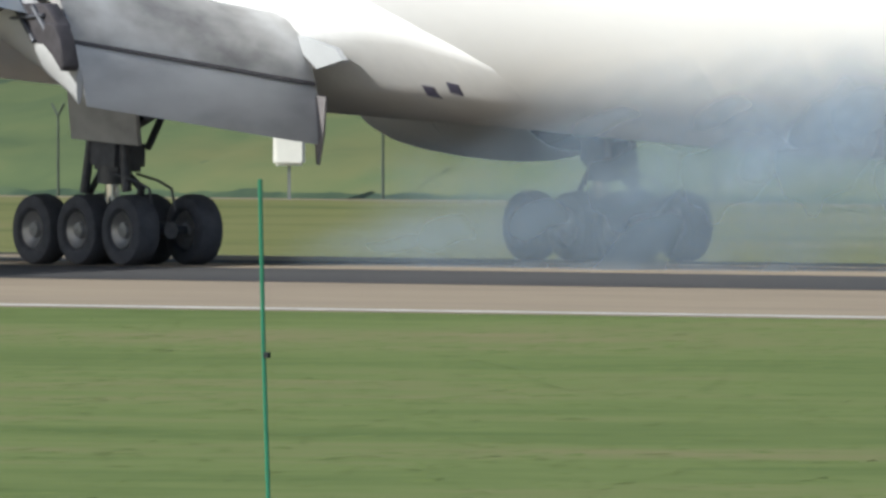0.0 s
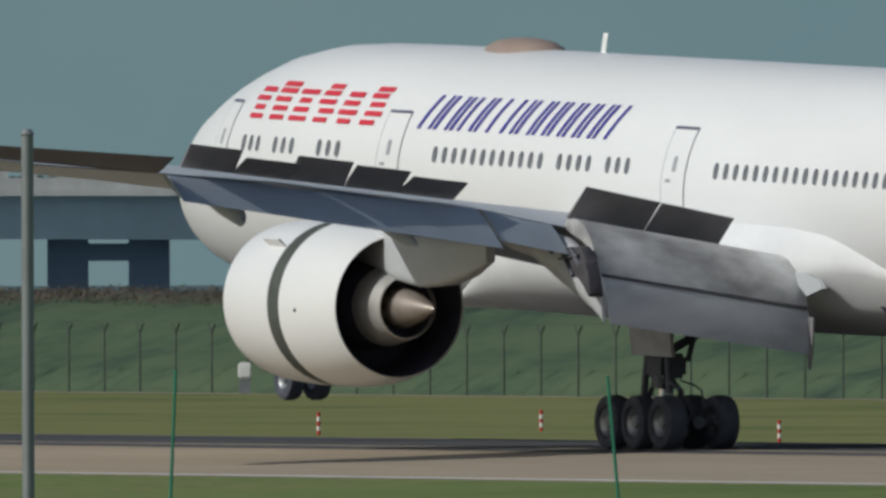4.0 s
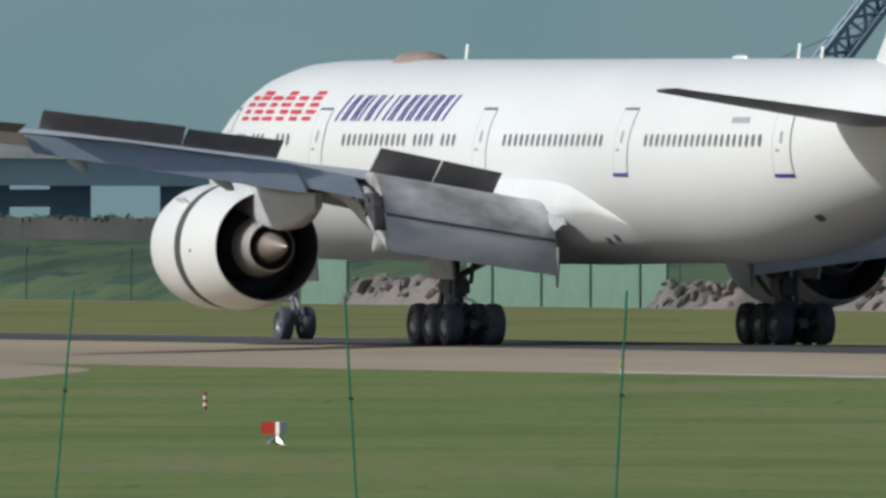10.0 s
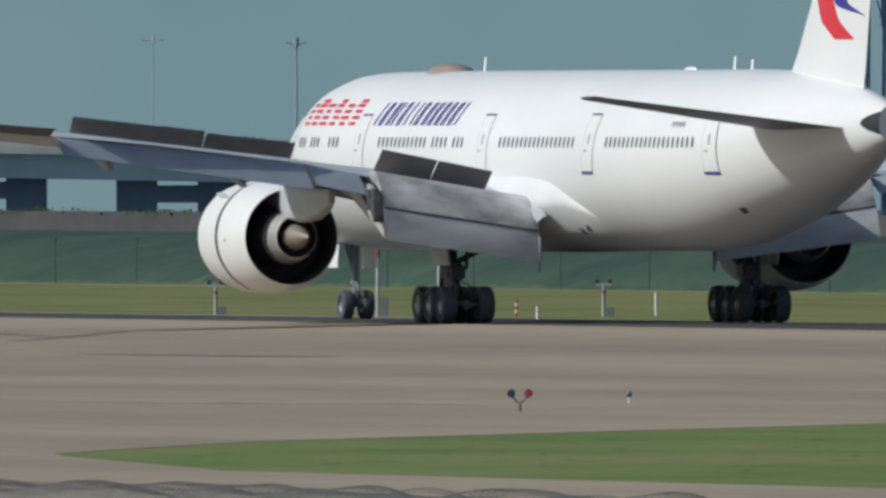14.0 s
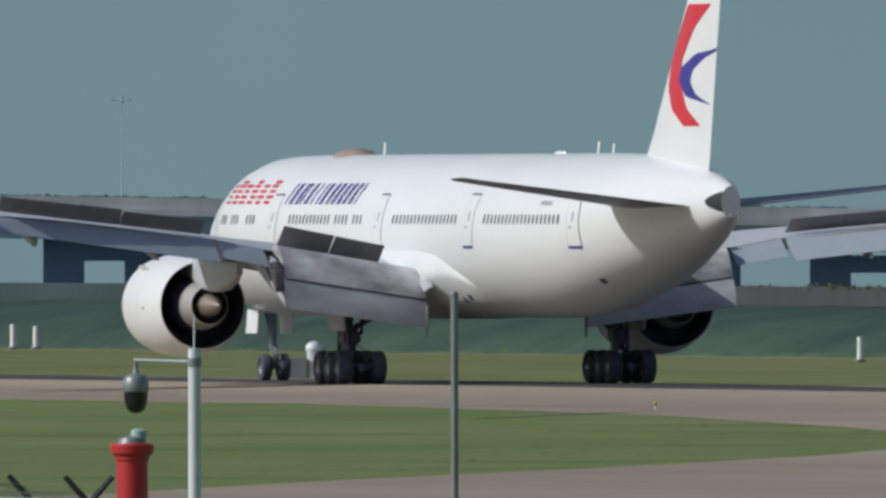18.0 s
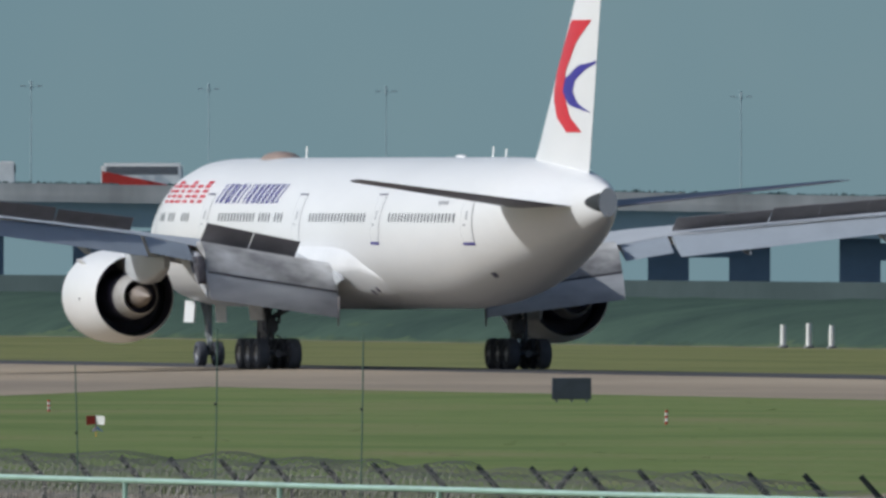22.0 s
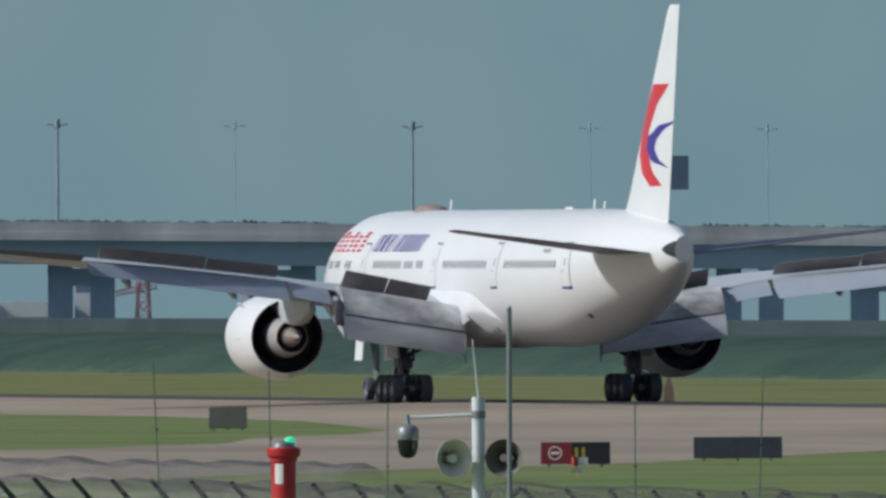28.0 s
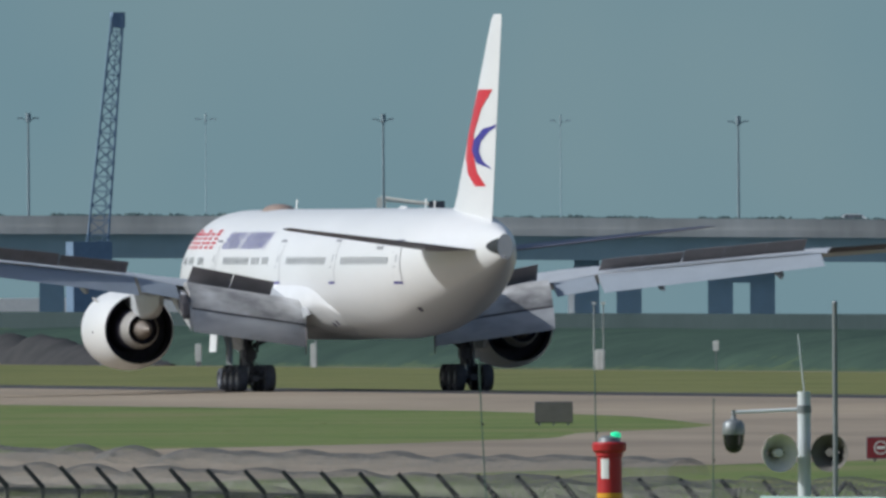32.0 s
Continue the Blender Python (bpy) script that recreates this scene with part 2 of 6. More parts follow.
# ---- ground ----
def fall(v):
    """Height of the airfield at v metres from the runway's centre line, positive on the camera's side."""
    rows = [(-400, -0.5), (-60, -0.5), (-30, -0.45), (-6, 0.0), (6, 0.0), (30, -0.32), (45, -0.5), (600, -0.5)]
    return lerp(rows, max(-399, min(599, v)))[1]


def sheet(name, xs, vs, lift, material, label="", kind="structure", wave=0.0):
    """A strip of ground over the stations xs; vs: a row of offsets, or a function of x that gives them."""
    bm = bmesh.new()
    rows = []
    for x in xs:
        row = vs(x) if callable(vs) else vs
        rows.append([(x, v + RUNWAY_Y, fall(v) + lift) for v in row])
    loft(bm, rows, ring=False)
    for f in bm.faces:
        if f.normal.z < 0:
            f.normal_flip()
    ob = new(name, mesh(name, bm, material))
    return tagged(ob, label, kind=kind)


def span(a, b, n):
    return [a + (b - a) * i / n for i in range(n + 1)]


def up(bm):
    bm.normal_update()
    for f in bm.faces:
        if f.normal.z < 0:
            f.normal_flip()


EXITS = (  # the near and the far edge of each exit: v, x
            ([(30, 1205), (36, 1178), (60, 1127), (86, 1068), (102, 1035), (122, 1004), (147, 966), (163, 931), (172, 885)],
             [(30, 1500), (33, 1462), (37, 1418), (46, 1364), (54, 1328), (60, 1301), (65, 1285), (74, 1255), (90, 1210),
              (110, 1162), (134, 1108), (172, 1015)]),
            ([(30, 1625), (44, 1598), (66, 1542), (88, 1483), (97, 1456), (106, 1438), (172, 1290)],
             [(30, 1850), (34, 1795), (39, 1763), (46, 1722), (55, 1690), (66, 1660), (76, 1619), (90, 1583), (115, 1536), (172, 1410)]))


def build_ground():
    vs = [-118, -90, -60, -45, -30, -20, -12, -6, 0, 6, 12, 20, 30, 37, 45, 80, 130, 200, 300, 436, 600]
    g = sheet("ground", span(-300, 3600, 60), vs, 0.0, GRASS)
    tagged(g, "mown green airfield grass beside the runway", "ground", kind="structure")
    s = sheet("verge_far_side", span(-300, 3600, 60), [-117, -90, -60, -45, -30], 0.006, DRYGRASS)
    tagged(s, "dry yellowish grass beyond the runway", "grass", kind="structure")
    r = sheet("runway", span(-250, 3500, 50), [-31, -20, -12, -6, 0, 6, 12, 20, 30.8], 0.006, CONCRETE)
    tagged(r, "pale weathered concrete and asphalt runway", "runway", kind="structure")
    edge = [(-250, 16), (620, 15), (770, 11.5), (900, 9), (1180, 8), (1500, 6.2), (1700, 4), (3500, 3)]
    r = sheet("runway_touchdown_zone", span(-250, 2600, 80), lambda x: [k * lerp(edge, x)[1] for k in (-1.4, -.6, 0, .5, .8, 1)], 0.012, RUBBER)
    tagged(r, "rubber-blackened middle of the runway", "runway", kind="structure")
    r = sheet("runway_edge_line", span(-250, 1150, 40), [29.3, 30.2], 0.014, PAINT)
    tagged(r, "worn white edge line along the runway", "marking", kind="structure")
    r = sheet("taxiway", span(-250, 3000, 30), [172, 185, 200], 0.006, CONCRETE)
    tagged(r, "pale parallel taxiway pavement", "taxiway", kind="structure")
    for k, (near, far) in enumerate(EXITS):
        bm = bmesh.new()
        rows = []
        for v in span(28, 174, 60):
            a, b = lerp(near, v)[1], lerp(far, v)[1]
            rows.append([(x, v + RUNWAY_Y, fall(v) + 0.010) for x in span(a, b, 8)])
        loft(bm, rows, ring=False)
        up(bm)
        ob = new("exit_taxiway_%d" % (k + 1), mesh("exit_taxiway", bm, EXITPAVING))
        tagged(ob, "pale rapid-exit taxiway branching off the runway", "taxiway", kind="structure")
    r = sheet("perimeter_track", span(300, 3500, 50), [-116.2, -114.6], 0.012, CONCRETE)
    tagged(r, "narrow pale track at the foot of the bank", "track", kind="structure")
    # the far bank, the sea wall on it, the sea and the hazy distance
    bm = bmesh.new()
    prof = [(-117, -0.5), (-119, 0.3), (-122, 1.0), (-126, 1.5), (-132, 1.7), (-140, 1.6), (-150, -1.0)]
    rows = []
    for x in span(300, 3600, 330):
        n = noise.noise((x * 0.02, 1.0, 0.0))
        rows.append([(x, v + RUNWAY_Y, z if z < 0 else z + 0.08 * n + 0.2 * noise.noise((x * 0.15, v * 0.2, 3))) for v, z in prof])
    loft(bm, rows, ring=False)
    up(bm)
    tagged(new("bank", mesh("bank", bm, BANK)), "dark green scrubby bank along the shore", "bank", kind="structure")
    bm = bmesh.new()
    box(bm, 1330, 2060, RUNWAY_Y - 139, RUNWAY_Y - 138, 0.5, 2.75)
    tagged(new("sea_wall", mesh("sea_wall", bm, SEAWALL)), "long brown sea wall behind the bank", "wall", kind="structure")
    # Same wall further off: the blue-dark tone of the hazy distance is painted in.
    hazy_wall = mat("haze_toned_sea_wall", (0.062, 0.084, 0.088), 0.95, second=(0.045, 0.064, 0.066), scale=0.08, fine=1.0, gloss=0.03)
    tagged(new("sea_wall_far", mesh("sea_wall_far", box(bmesh.new(), 2060, 3600, RUNWAY_Y - 139, RUNWAY_Y - 138, 0.5, 2.75), hazy_wall)), "far stretch of sea wall behind the bank in a darker haze tone", "wall", kind="structure")
    bm = bmesh.new()
    loft(bm, [[(x, y, -9.5) for y in (-4900, -2500, RUNWAY_Y - 145)] for x in span(0, 4900, 8)], ring=False)
    up(bm)
    tagged(new("water", mesh("water", bm, WATER)), "hazy grey-blue sea", "water", kind="structure")
    m = bpy.data.materials.new("hazy_sky")
    m.use_nodes = True
    nt = m.node_tree
    nt.nodes.remove(nt.nodes["Principled BSDF"])
    em = nt.nodes.new("ShaderNodeEmission")
    tc, drift = nt.nodes.new("ShaderNodeTexCoord"), nt.nodes.new("ShaderNodeTexNoise")
    drift.inputs["Scale"].default_value, drift.inputs["Detail"].default_value = 0.022, 2
    shades = nt.nodes.new("ShaderNodeValToRGB")
    shades.color_ramp.elements[0].position, shades.color_ramp.elements[1].position = 0.3, 0.7
    for e, k in zip(shades.color_ramp.elements, ((0.94, 0.97, 0.99), (1.08, 1.035, 1.01))):
        e.color = (HAZE[0] * k[0], HAZE[1] * k[1], HAZE[2] * k[2], 1)
    nt.links.new(tc.outputs["Object"], drift.inputs["Vector"])
    nt.links.new(drift.outputs["Fac"], shades.inputs["Fac"])
    nt.links.new(shades.outputs["Color"], em.inputs["Color"])
    em.inputs["Strength"].default_value = 1.0
    nt.links.new(em.outputs[0], nt.nodes["Material Output"].inputs["Surface"])
    bm = bmesh.new()
    loft(bm, [[(4950 * math.cos(radians(a)), 4950 * math.sin(radians(a)), z) for z in (-60, 40, 260)] for a in span(-50, 8, 60)],
         ring=False)
    tagged(new("backdrop", mesh("backdrop", bm, m)), "plain hazy blue-grey sky", "sky", kind="structure")


build_ground()


# ---- the airliner; x forward from the main wheels, y to its left, z up from the ground ----
AXLE = 0.66
DOWN = Matrix.Translation((0, 0, -AXLE))
HULL = [  # x, top, bottom, half width
    (37.3, 5.14, 5.02, 0.05), (37.1, 5.5, 4.62, 0.42), (36.6, 6.0, 4.16, 0.80), (35.5, 6.78, 3.60, 1.42),
    (34.0, 7.52, 3.14, 1.95), (32.0, 8.20, 2.82, 2.38), (30.0, 8.66, 2.68, 2.68), (28.0, 8.90, 2.62, 2.89),
    (26.0, 8.98, 2.60, 3.01), (23.0, 9.01, 2.60, 3.1), (20.0, 9.02, 2.60, 3.12), (0.0, 9.02, 2.60, 3.12), (-14.0, 9.02, 2.62, 3.12),
    (-18.0, 9.02, 2.80, 3.08), (-21.0, 9.02, 3.14, 2.98), (-24.0, 8.98, 3.62, 2.74), (-27.0, 8.86, 4.20, 2.30),
    (-30.0, 8.62, 4.88, 1.78), (-32.5, 8.34, 5.5, 1.24), (-34.3, 8.08, 6.03, 0.78), (-35.4, 7.84, 6.4, 0.46),
    (-35.7, 7.74, 6.5, 0.38)]


def hull(x, a, out=0.0):
    """A point of the fuselage's skin: a degrees up from its left side, out metres off the skin."""
    _, top, bot, w = lerp(HULL, x)
    h = (top - bot) / 2
    n = Vector((0, math.cos(a) * h, math.sin(a) * w)).normalized() * out
    return Vector((x, w * math.cos(a), (top + bot) / 2 + h * math.sin(a))) + n


def side(x, z, out=0.0):
    _, top, bot, w = lerp(HULL, x)
    s = max(-1, min(1, (z - (top + bot) / 2) / ((top - bot) / 2)))
    return hull(x, math.asin(s), out)


def patch(bm, quad, out, nx=2, nz=4):
    """A piece of skin over a quad of (x, z), lower then upper edge, lying out metres off the fuselage."""
    (ax, az), (bx, bz), (cx, cz), (dx, dz) = quad
    rows = []
    for i in range(nx + 1):
        k = i / nx
        lo, hi = (ax + (bx - ax) * k, az + (bz - az) * k), (dx + (cx - dx) * k, dz + (cz - dz) * k)
        rows.append([side(lo[0] + (hi[0] - lo[0]) * j / nz, lo[1] + (hi[1] - lo[1]) * j / nz, out) for j in range(nz + 1)])
    loft(bm, rows, ring=False)
    bm.normal_update()
    for f in bm.faces:
        if f.normal.y < 0:
            f.normal_flip()
    return bm


FOIL = [(0.0, 0.0), (0.02, 0.16), (0.08, 0.32), (0.2, 0.46), (0.38, 0.5), (0.6, 0.38), (0.82, 0.17), (1.0, 0.01),
        (1.0, -0.01), (0.82, -0.12), (0.6, -0.30), (0.38, -0.44), (0.2, -0.42), (0.08, -0.27), (0.02, -0.13)]
# wing stations: y, leading edge x and z, trailing edge x and z, thickness
WING = [(2.4, 11.4, 4.4, -2.2, 4.02, 1.75), (5.0, 9.7, 4.66, -2.05, 4.54, 1.45), (9.6, 6.5, 5.2, -2.1, 5.33, 1.05),
        (11.4, 5.3, 5.5, -2.4, 5.66, 0.9), (18.0, 0.75, 6.32, -5.1, 6.38, 0.62), (22.0, -2.0, 6.66, -6.8, 6.70, 0.5), (26.0, -4.75, 6.94, -8.5, 6.96, 0.4),
        (30.2, -7.6, 7.33, -10.2, 7.35, 0.27), (31.6, -9.1, 7.5, -10.75, 7.52, 0.16), (32.4, -10.6, 7.6, -11.0, 7.62, 0.05)]


def section(y, x0, z0, x1, z1, thick):
    return [Vector((x0 + (x1 - x0) * c, y, z0 + (z1 - z0) * c + t * thick)) for c, t in FOIL]


def mirrored(points, sgn):
    return [Vector((p.x, p.y * sgn, p.z)) for p in points]


def panel(y0, y1, hinge0, hinge1, c0, c1, drop, thick, sgn=1):
    """A flap or spoiler between y0 and y1; hinge: its front edge (x, z); drop: degrees its rear edge is lowered."""
    k = radians(drop)
    rings = []
    for y, (x, z), c in ((y0, hinge0, c0), (y1, hinge1, c1)):
        rings.append(mirrored(section(y, x, z, x - c * math.cos(k), z - c * math.sin(k), thick * c), sgn))
    return loft(bmesh.new(), rings)


def slab(ends, thick, sgn, bulge):
    """A flap between two stations, each y and the front and the rear edge's x and z; bulge: how far its upper side is arched."""
    rings = []
    for k in span(0, 1, 6):
        y, x0, z0, x1, z1 = [p + (q - p) * k for p, q in zip(*ends)]
        c = math.hypot(x1 - x0, z1 - z0)
        n = Vector((z1 - z0, 0, x0 - x1)) / c
        n = n if n.x < 0 else -n
        ring = [p + n * bulge * c * math.sin(math.pi * min(1, max(0, (x0 - p.x) / (x0 - x1)))) for p in section(y, x0, z0, x1, z1, thick * c)]
        rings.append(mirrored(ring, sgn))
    return loft(bmesh.new(), rings)


def engine(plane, sgn, moving):
    y, z = 9.6 * sgn, 3.1
    bm = turned(bmesh.new(), [(9.0, 1.66), (10.6, 1.62), (11.4, 1.60), (11.9, 1.64), (12.1, 1.74), (12.04, 1.82), (11.7, 1.90), (11.0, 1.97),
                              (10.0, 2.01), (9.22, 2.01), (9.16, 1.9), (9.0, 1.66)], centre=(0, y, z), n=64)
    cowl = part("fan_cowl", bm, WHITE, plane, "white nacelle fan cowl", at=DOWN)
    bm = turned(bmesh.new(), [(9.235, 1.7), (9.21, 1.998), (8.3, 1.965), (7.9, 1.6)], centre=(0, y, z), n=48)
    part("reverser_cascade", bm, PURPLE, plane, "dark reverser cascade ring", at=DOWN)
    bm = turned(bmesh.new(), [(9.1, 1.98), (9.17, 2.02), (8.4, 2.0), (7.6, 1.93), (6.9, 1.80), (6.62, 1.725), (6.62, 1.70), (6.9, 1.7), (8.0, 1.72), (8.9, 1.8), (9.1, 1.98)],
                centre=(0, y, z), n=64)
    sleeve = part("reverser_sleeve", bm, WHITE, plane, "white sliding rear cowl", at=DOWN)
    bm = turned(bmesh.new(), [(6.66, 1.69), (8.9, 1.70), (9.0, 1.1)], centre=(0, y, z), n=48)
    part("bypass_duct", bm, DARK, sleeve, "dark duct lining inside the nozzle")
    # Front of the core cowl in dark paint: the sleeve's shadow is coloured in.
    bm = turned(bmesh.new(), [(9.0, 1.10), (8.0, 1.08), (7.1, 1.02), (6.62, 0.965)], centre=(0, y, z), n=48)
    part("shaded_core_cowl", bm, DARK, plane, "front of the core cowl, darkened like the sleeve's shadow", at=DOWN)
    bm = turned(bmesh.new(), [(6.7, 0.96), (6.6, 0.972), (6.2, 0.91), (5.56, 0.77), (5.54, 0.74), (6.1, 0.71)], centre=(0, y, z), n=48)
    part("core_cowl", bm, BARE, plane, "bare metal core cowl", at=DOWN)
    bm = turned(bmesh.new(), [(5.7, 0.725), (6.2, 0.69), (6.25, 0.3)], centre=(0, y, z), n=40)
    part("core_nozzle", bm, DARK, plane, "", at=DOWN)
    bm = turned(bmesh.new(), [(6.1, 0.53), (5.6, 0.47), (5.0, 0.35), (4.5, 0.20), (4.14, 0.08), (4.04, 0.02)], centre=(0, y, z), n=36, ends=True)
    part("exhaust_plug", bm, PLUG, plane, "tan conical exhaust plug", at=DOWN)
    bm = turned(bmesh.new(), [(11.5, 1.6), (11.45, 0.5), (12.0, 0.05)], centre=(0, y, z), n=32)
    part("fan_disc", bm, DARK, plane, "", at=DOWN)
    # pylon
    rows = [(11.0, .14, 4.9, 5.05), (9.0, .26, 4.3, 5.3), (7.4, .36, 4.1, 5.2), (6.4, .42, 3.95, 5.15), (5.4, .44, 3.72, 5.0), (4.4, .42, 3.62, 4.95), (3.2, .36, 3.7, 4.9), (2.0, .26, 3.95, 4.85), (1.0, .12, 4.3, 4.8)]
    bm = loft(bmesh.new(), [[(x, y + w * math.copysign(abs(math.cos(k)) ** .4, math.cos(k)), (lo + hi) / 2 + (hi - lo) / 2 * math.copysign(abs(math.sin(k)) ** .4, math.sin(k)))
                             for k in [2 * math.pi * (i + .5) / 20 for i in range(20)]] for x, w, lo, hi in rows])
    part("pylon", bm, WINGTOP, plane, "grey-white engine pylon", at=DOWN)
    bm = box(bmesh.new(), 9.3, 10.2, -0.02, 0.02, 0, 0.28, Matrix.Translation((0, y + 1.45 * sgn, z + 1.36)) @ pose(0, 0, 0, -45 * sgn))
    part("nacelle_chine", bm, WHITE, cowl)
    if sgn > 0:
        bm = turned(bmesh.new(), [(1.96, .001), (2.015, .045), (1.9, .05)], "y", (8.3, y, z - .12), 12)
        part("drain_port", bm, DARK, sleeve, "small dark port")
    moving.append(sleeve)


def wheel(plane, parent, x, y, z, r, w, tyre_name="wheel"):
    bm = turned(bmesh.new(), [(-w * .32, r * .52), (-w * .48, r * .62), (-w * .5, r * .80), (-w * .42, r * .94), (-w * .2, r), (w * .2, r),
                              (w * .42, r * .94), (w * .5, r * .80), (w * .48, r * .62), (w * .32, r * .52)], "y", n=32)
    ob = part(tyre_name, bm, TYRE, parent, "black rubber tyre on a grey hub", at=Matrix.Translation((x, y, z)))
    bm = turned(bmesh.new(), [(w * .30, r * .54), (w * .40, r * .50), (w * .30, r * .40), (w * .22, r * .24), (w * .36, r * .20), (w * .38, r * .02)], "y", n=24)
    turned(bm, [(-w * .30, r * .54), (-w * .40, r * .50), (-w * .30, r * .40), (-w * .22, r * .24), (-w * .36, r * .20), (-w * .38, r * .02)], "y", n=24)
    part("rim", bm, RIM, ob, "grey metal wheel hub")
    return ob


def main_gear(plane, sgn, moving):
    y, back = 5.49 * sgn, Matrix.Translation((-.33, 0, 0))
    bm = tube(bmesh.new(), (-1.75, y, AXLE), (1.75, y, AXLE), 0.16, n=12)
    for x in (-1.46, 0, 1.46):
        tube(bm, (x, y - 0.72, AXLE), (x, y + 0.72, AXLE), 0.09)
    bogie = part("bogie", bm, STRUT, plane, "six-wheel landing gear truck", at=back @ DOWN)
    bogie.matrix_basis = Matrix.Identity(4)
    bogie.data.transform(Matrix.Translation((0, 0, -AXLE)))
    bogie.location.x = -.33
    for x in (-1.46, 0, 1.46):
        for s in (-0.70, 0.70):
            wheel(plane, bogie, x, y + s, 0.0, AXLE, 0.53)
    bm = tube(bmesh.new(), (0.14, y, AXLE - .33), (0.25, y, 1.75), 0.14)
    part("oleo", bm, CHROME, plane, "bright sliding oleo", at=back @ DOWN)
    bm = tube(bmesh.new(), (0.2, y, 1.35), (0.4, y, 4.3), 0.20, 0.22, 14)
    tube(bm, (0.2, y, 1.3), (0.2, y, 1.65), 0.30, n=14)
    box(bm, -0.25, 0.15, y - 0.32, y + 0.32, 1.75, 2.05)
    extra = box(bmesh.new(), -.42, .55, y - .34, y + .34, 1.55, 2.15)
    bmesh.ops.bevel(extra, geom=extra.edges[:], offset=.09, segments=2, affect="EDGES")
    tube(extra, (-.55, y + .2 * sgn, 1.2), (-.35, y + .2 * sgn, 2.5), .10, .08, 10)
    tube(extra, (.75, y + .25 * sgn, 1.1), (.55, y + .25 * sgn, 2.3), .09, .09, 10)
    tube(extra, (-.4, y - .35 * sgn, 2.0), (-1.1, y - .2 * sgn, 2.7), .07, .07, 8)
    part("trunnion_casting", extra, GEARDARK, plane, "dark gear casting with actuators", at=back @ DOWN)
    part("shock_strut", bm, STRUT, plane, "grey main landing gear strut", at=back @ DOWN)
    bm = tube(bmesh.new(), (0.3, y, 1.9), (3.0, y - 1.0 * sgn, 3.5), 0.12)
    tube(bm, (0.3, y, 2.1), (0.4, y - 2.6 * sgn, 3.4), 0.11)
    tube(bm, (-0.1, y, 2.4), (-1.4, y + 0.5 * sgn, 3.7), 0.09)
    part("drag_brace", bm, STRUT, plane, "", at=back @ DOWN)
    bm = tube(bmesh.new(), (-0.1, y, 1.6), (-0.75, y, 1.25), 0.07)
    tube(bm, (-0.75, y, 1.25), (-0.5, y, 0.85), 0.07)
    part("torque_link", bm, STRUT, plane, "", at=back @ DOWN)
    part("truck_positioner", tube(bmesh.new(), (0.4, y + .1, 1.6), (1.0, y + .1, 0.8), 0.06), STRUT, plane, "", at=back @ DOWN)
    for s in (-0.25, 0.25):
        bm = bmesh.new()
        for a, b in (((-0.2, 1.5), (-0.9, 1.42)), ((-0.9, 1.42), (-1.35, 1.3)), ((-1.35, 1.3), (-1.5, 0.9))):
            tube(bm, (a[0], y + s, a[1]), (b[0], y + s, b[1]), 0.025, n=6)
        part("brake_hose", bm, STRUT, plane, "", at=back @ DOWN)
    bm = box(bmesh.new(), -1.5, 0.7, -0.04, 0.04, -.3, 1.5, Matrix.Translation((0, y + 0.62 * sgn, 2.4)) @ pose(0, 0, 0, -8 * sgn))
    part("gear_door", bm, AFTFLAP, plane, "grey strut-mounted gear door", at=back @ DOWN)
    moving.append(bogie)


def nose_gear(plane):
    x = 31.2
    for s in (-0.38, 0.38):
        wheel(plane, plane, x, s, 0.545 - AXLE, 0.545, 0.42, "nose_wheel")
    bm = tube(bmesh.new(), (x, -0.4, 0.545), (x, 0.4, 0.545), 0.07)
    tube(bm, (x, 0, 0.545), (x + 0.1, 0, 1.5), 0.10)
    tube(bm, (x + 0.08, 0, 1.3), (x + 0.25, 0, 3.2), 0.17, n=12)
    tube(bm, (x + 0.1, 0, 1.7), (x + 1.5, 0, 2.9), 0.08)
    tube(bm, (x - 0.05, 0, 1.4), (x - 0.45, 0, 1.05), 0.05)
    tube(bm, (x - 0.45, 0, 1.05), (x - 0.15, 0, 0.7), 0.05)
    part("nose_strut", bm, GALV, plane, "grey nose landing gear strut", at=DOWN)
    for s in (-1, 1):
        bm = box(bmesh.new(), x - 0.2, x + 1.5, -0.03, 0.03, -0.95, 0, Matrix.Translation((0, 0.66 * s, 2.85)) @ pose(0, 0, 0, 4 * s))
        part("nose_gear_door", bm, WHITE, plane, "white open nose gear door", at=DOWN)
    bm = turned(bmesh.new(), [(0, 0.02), (0.02, 0.12), (-0.1, 0.10)], "x", (x + 0.3, 0, 1.9), 16)
    part("taxi_lamp", bm, CHROME, plane, "", at=DOWN)


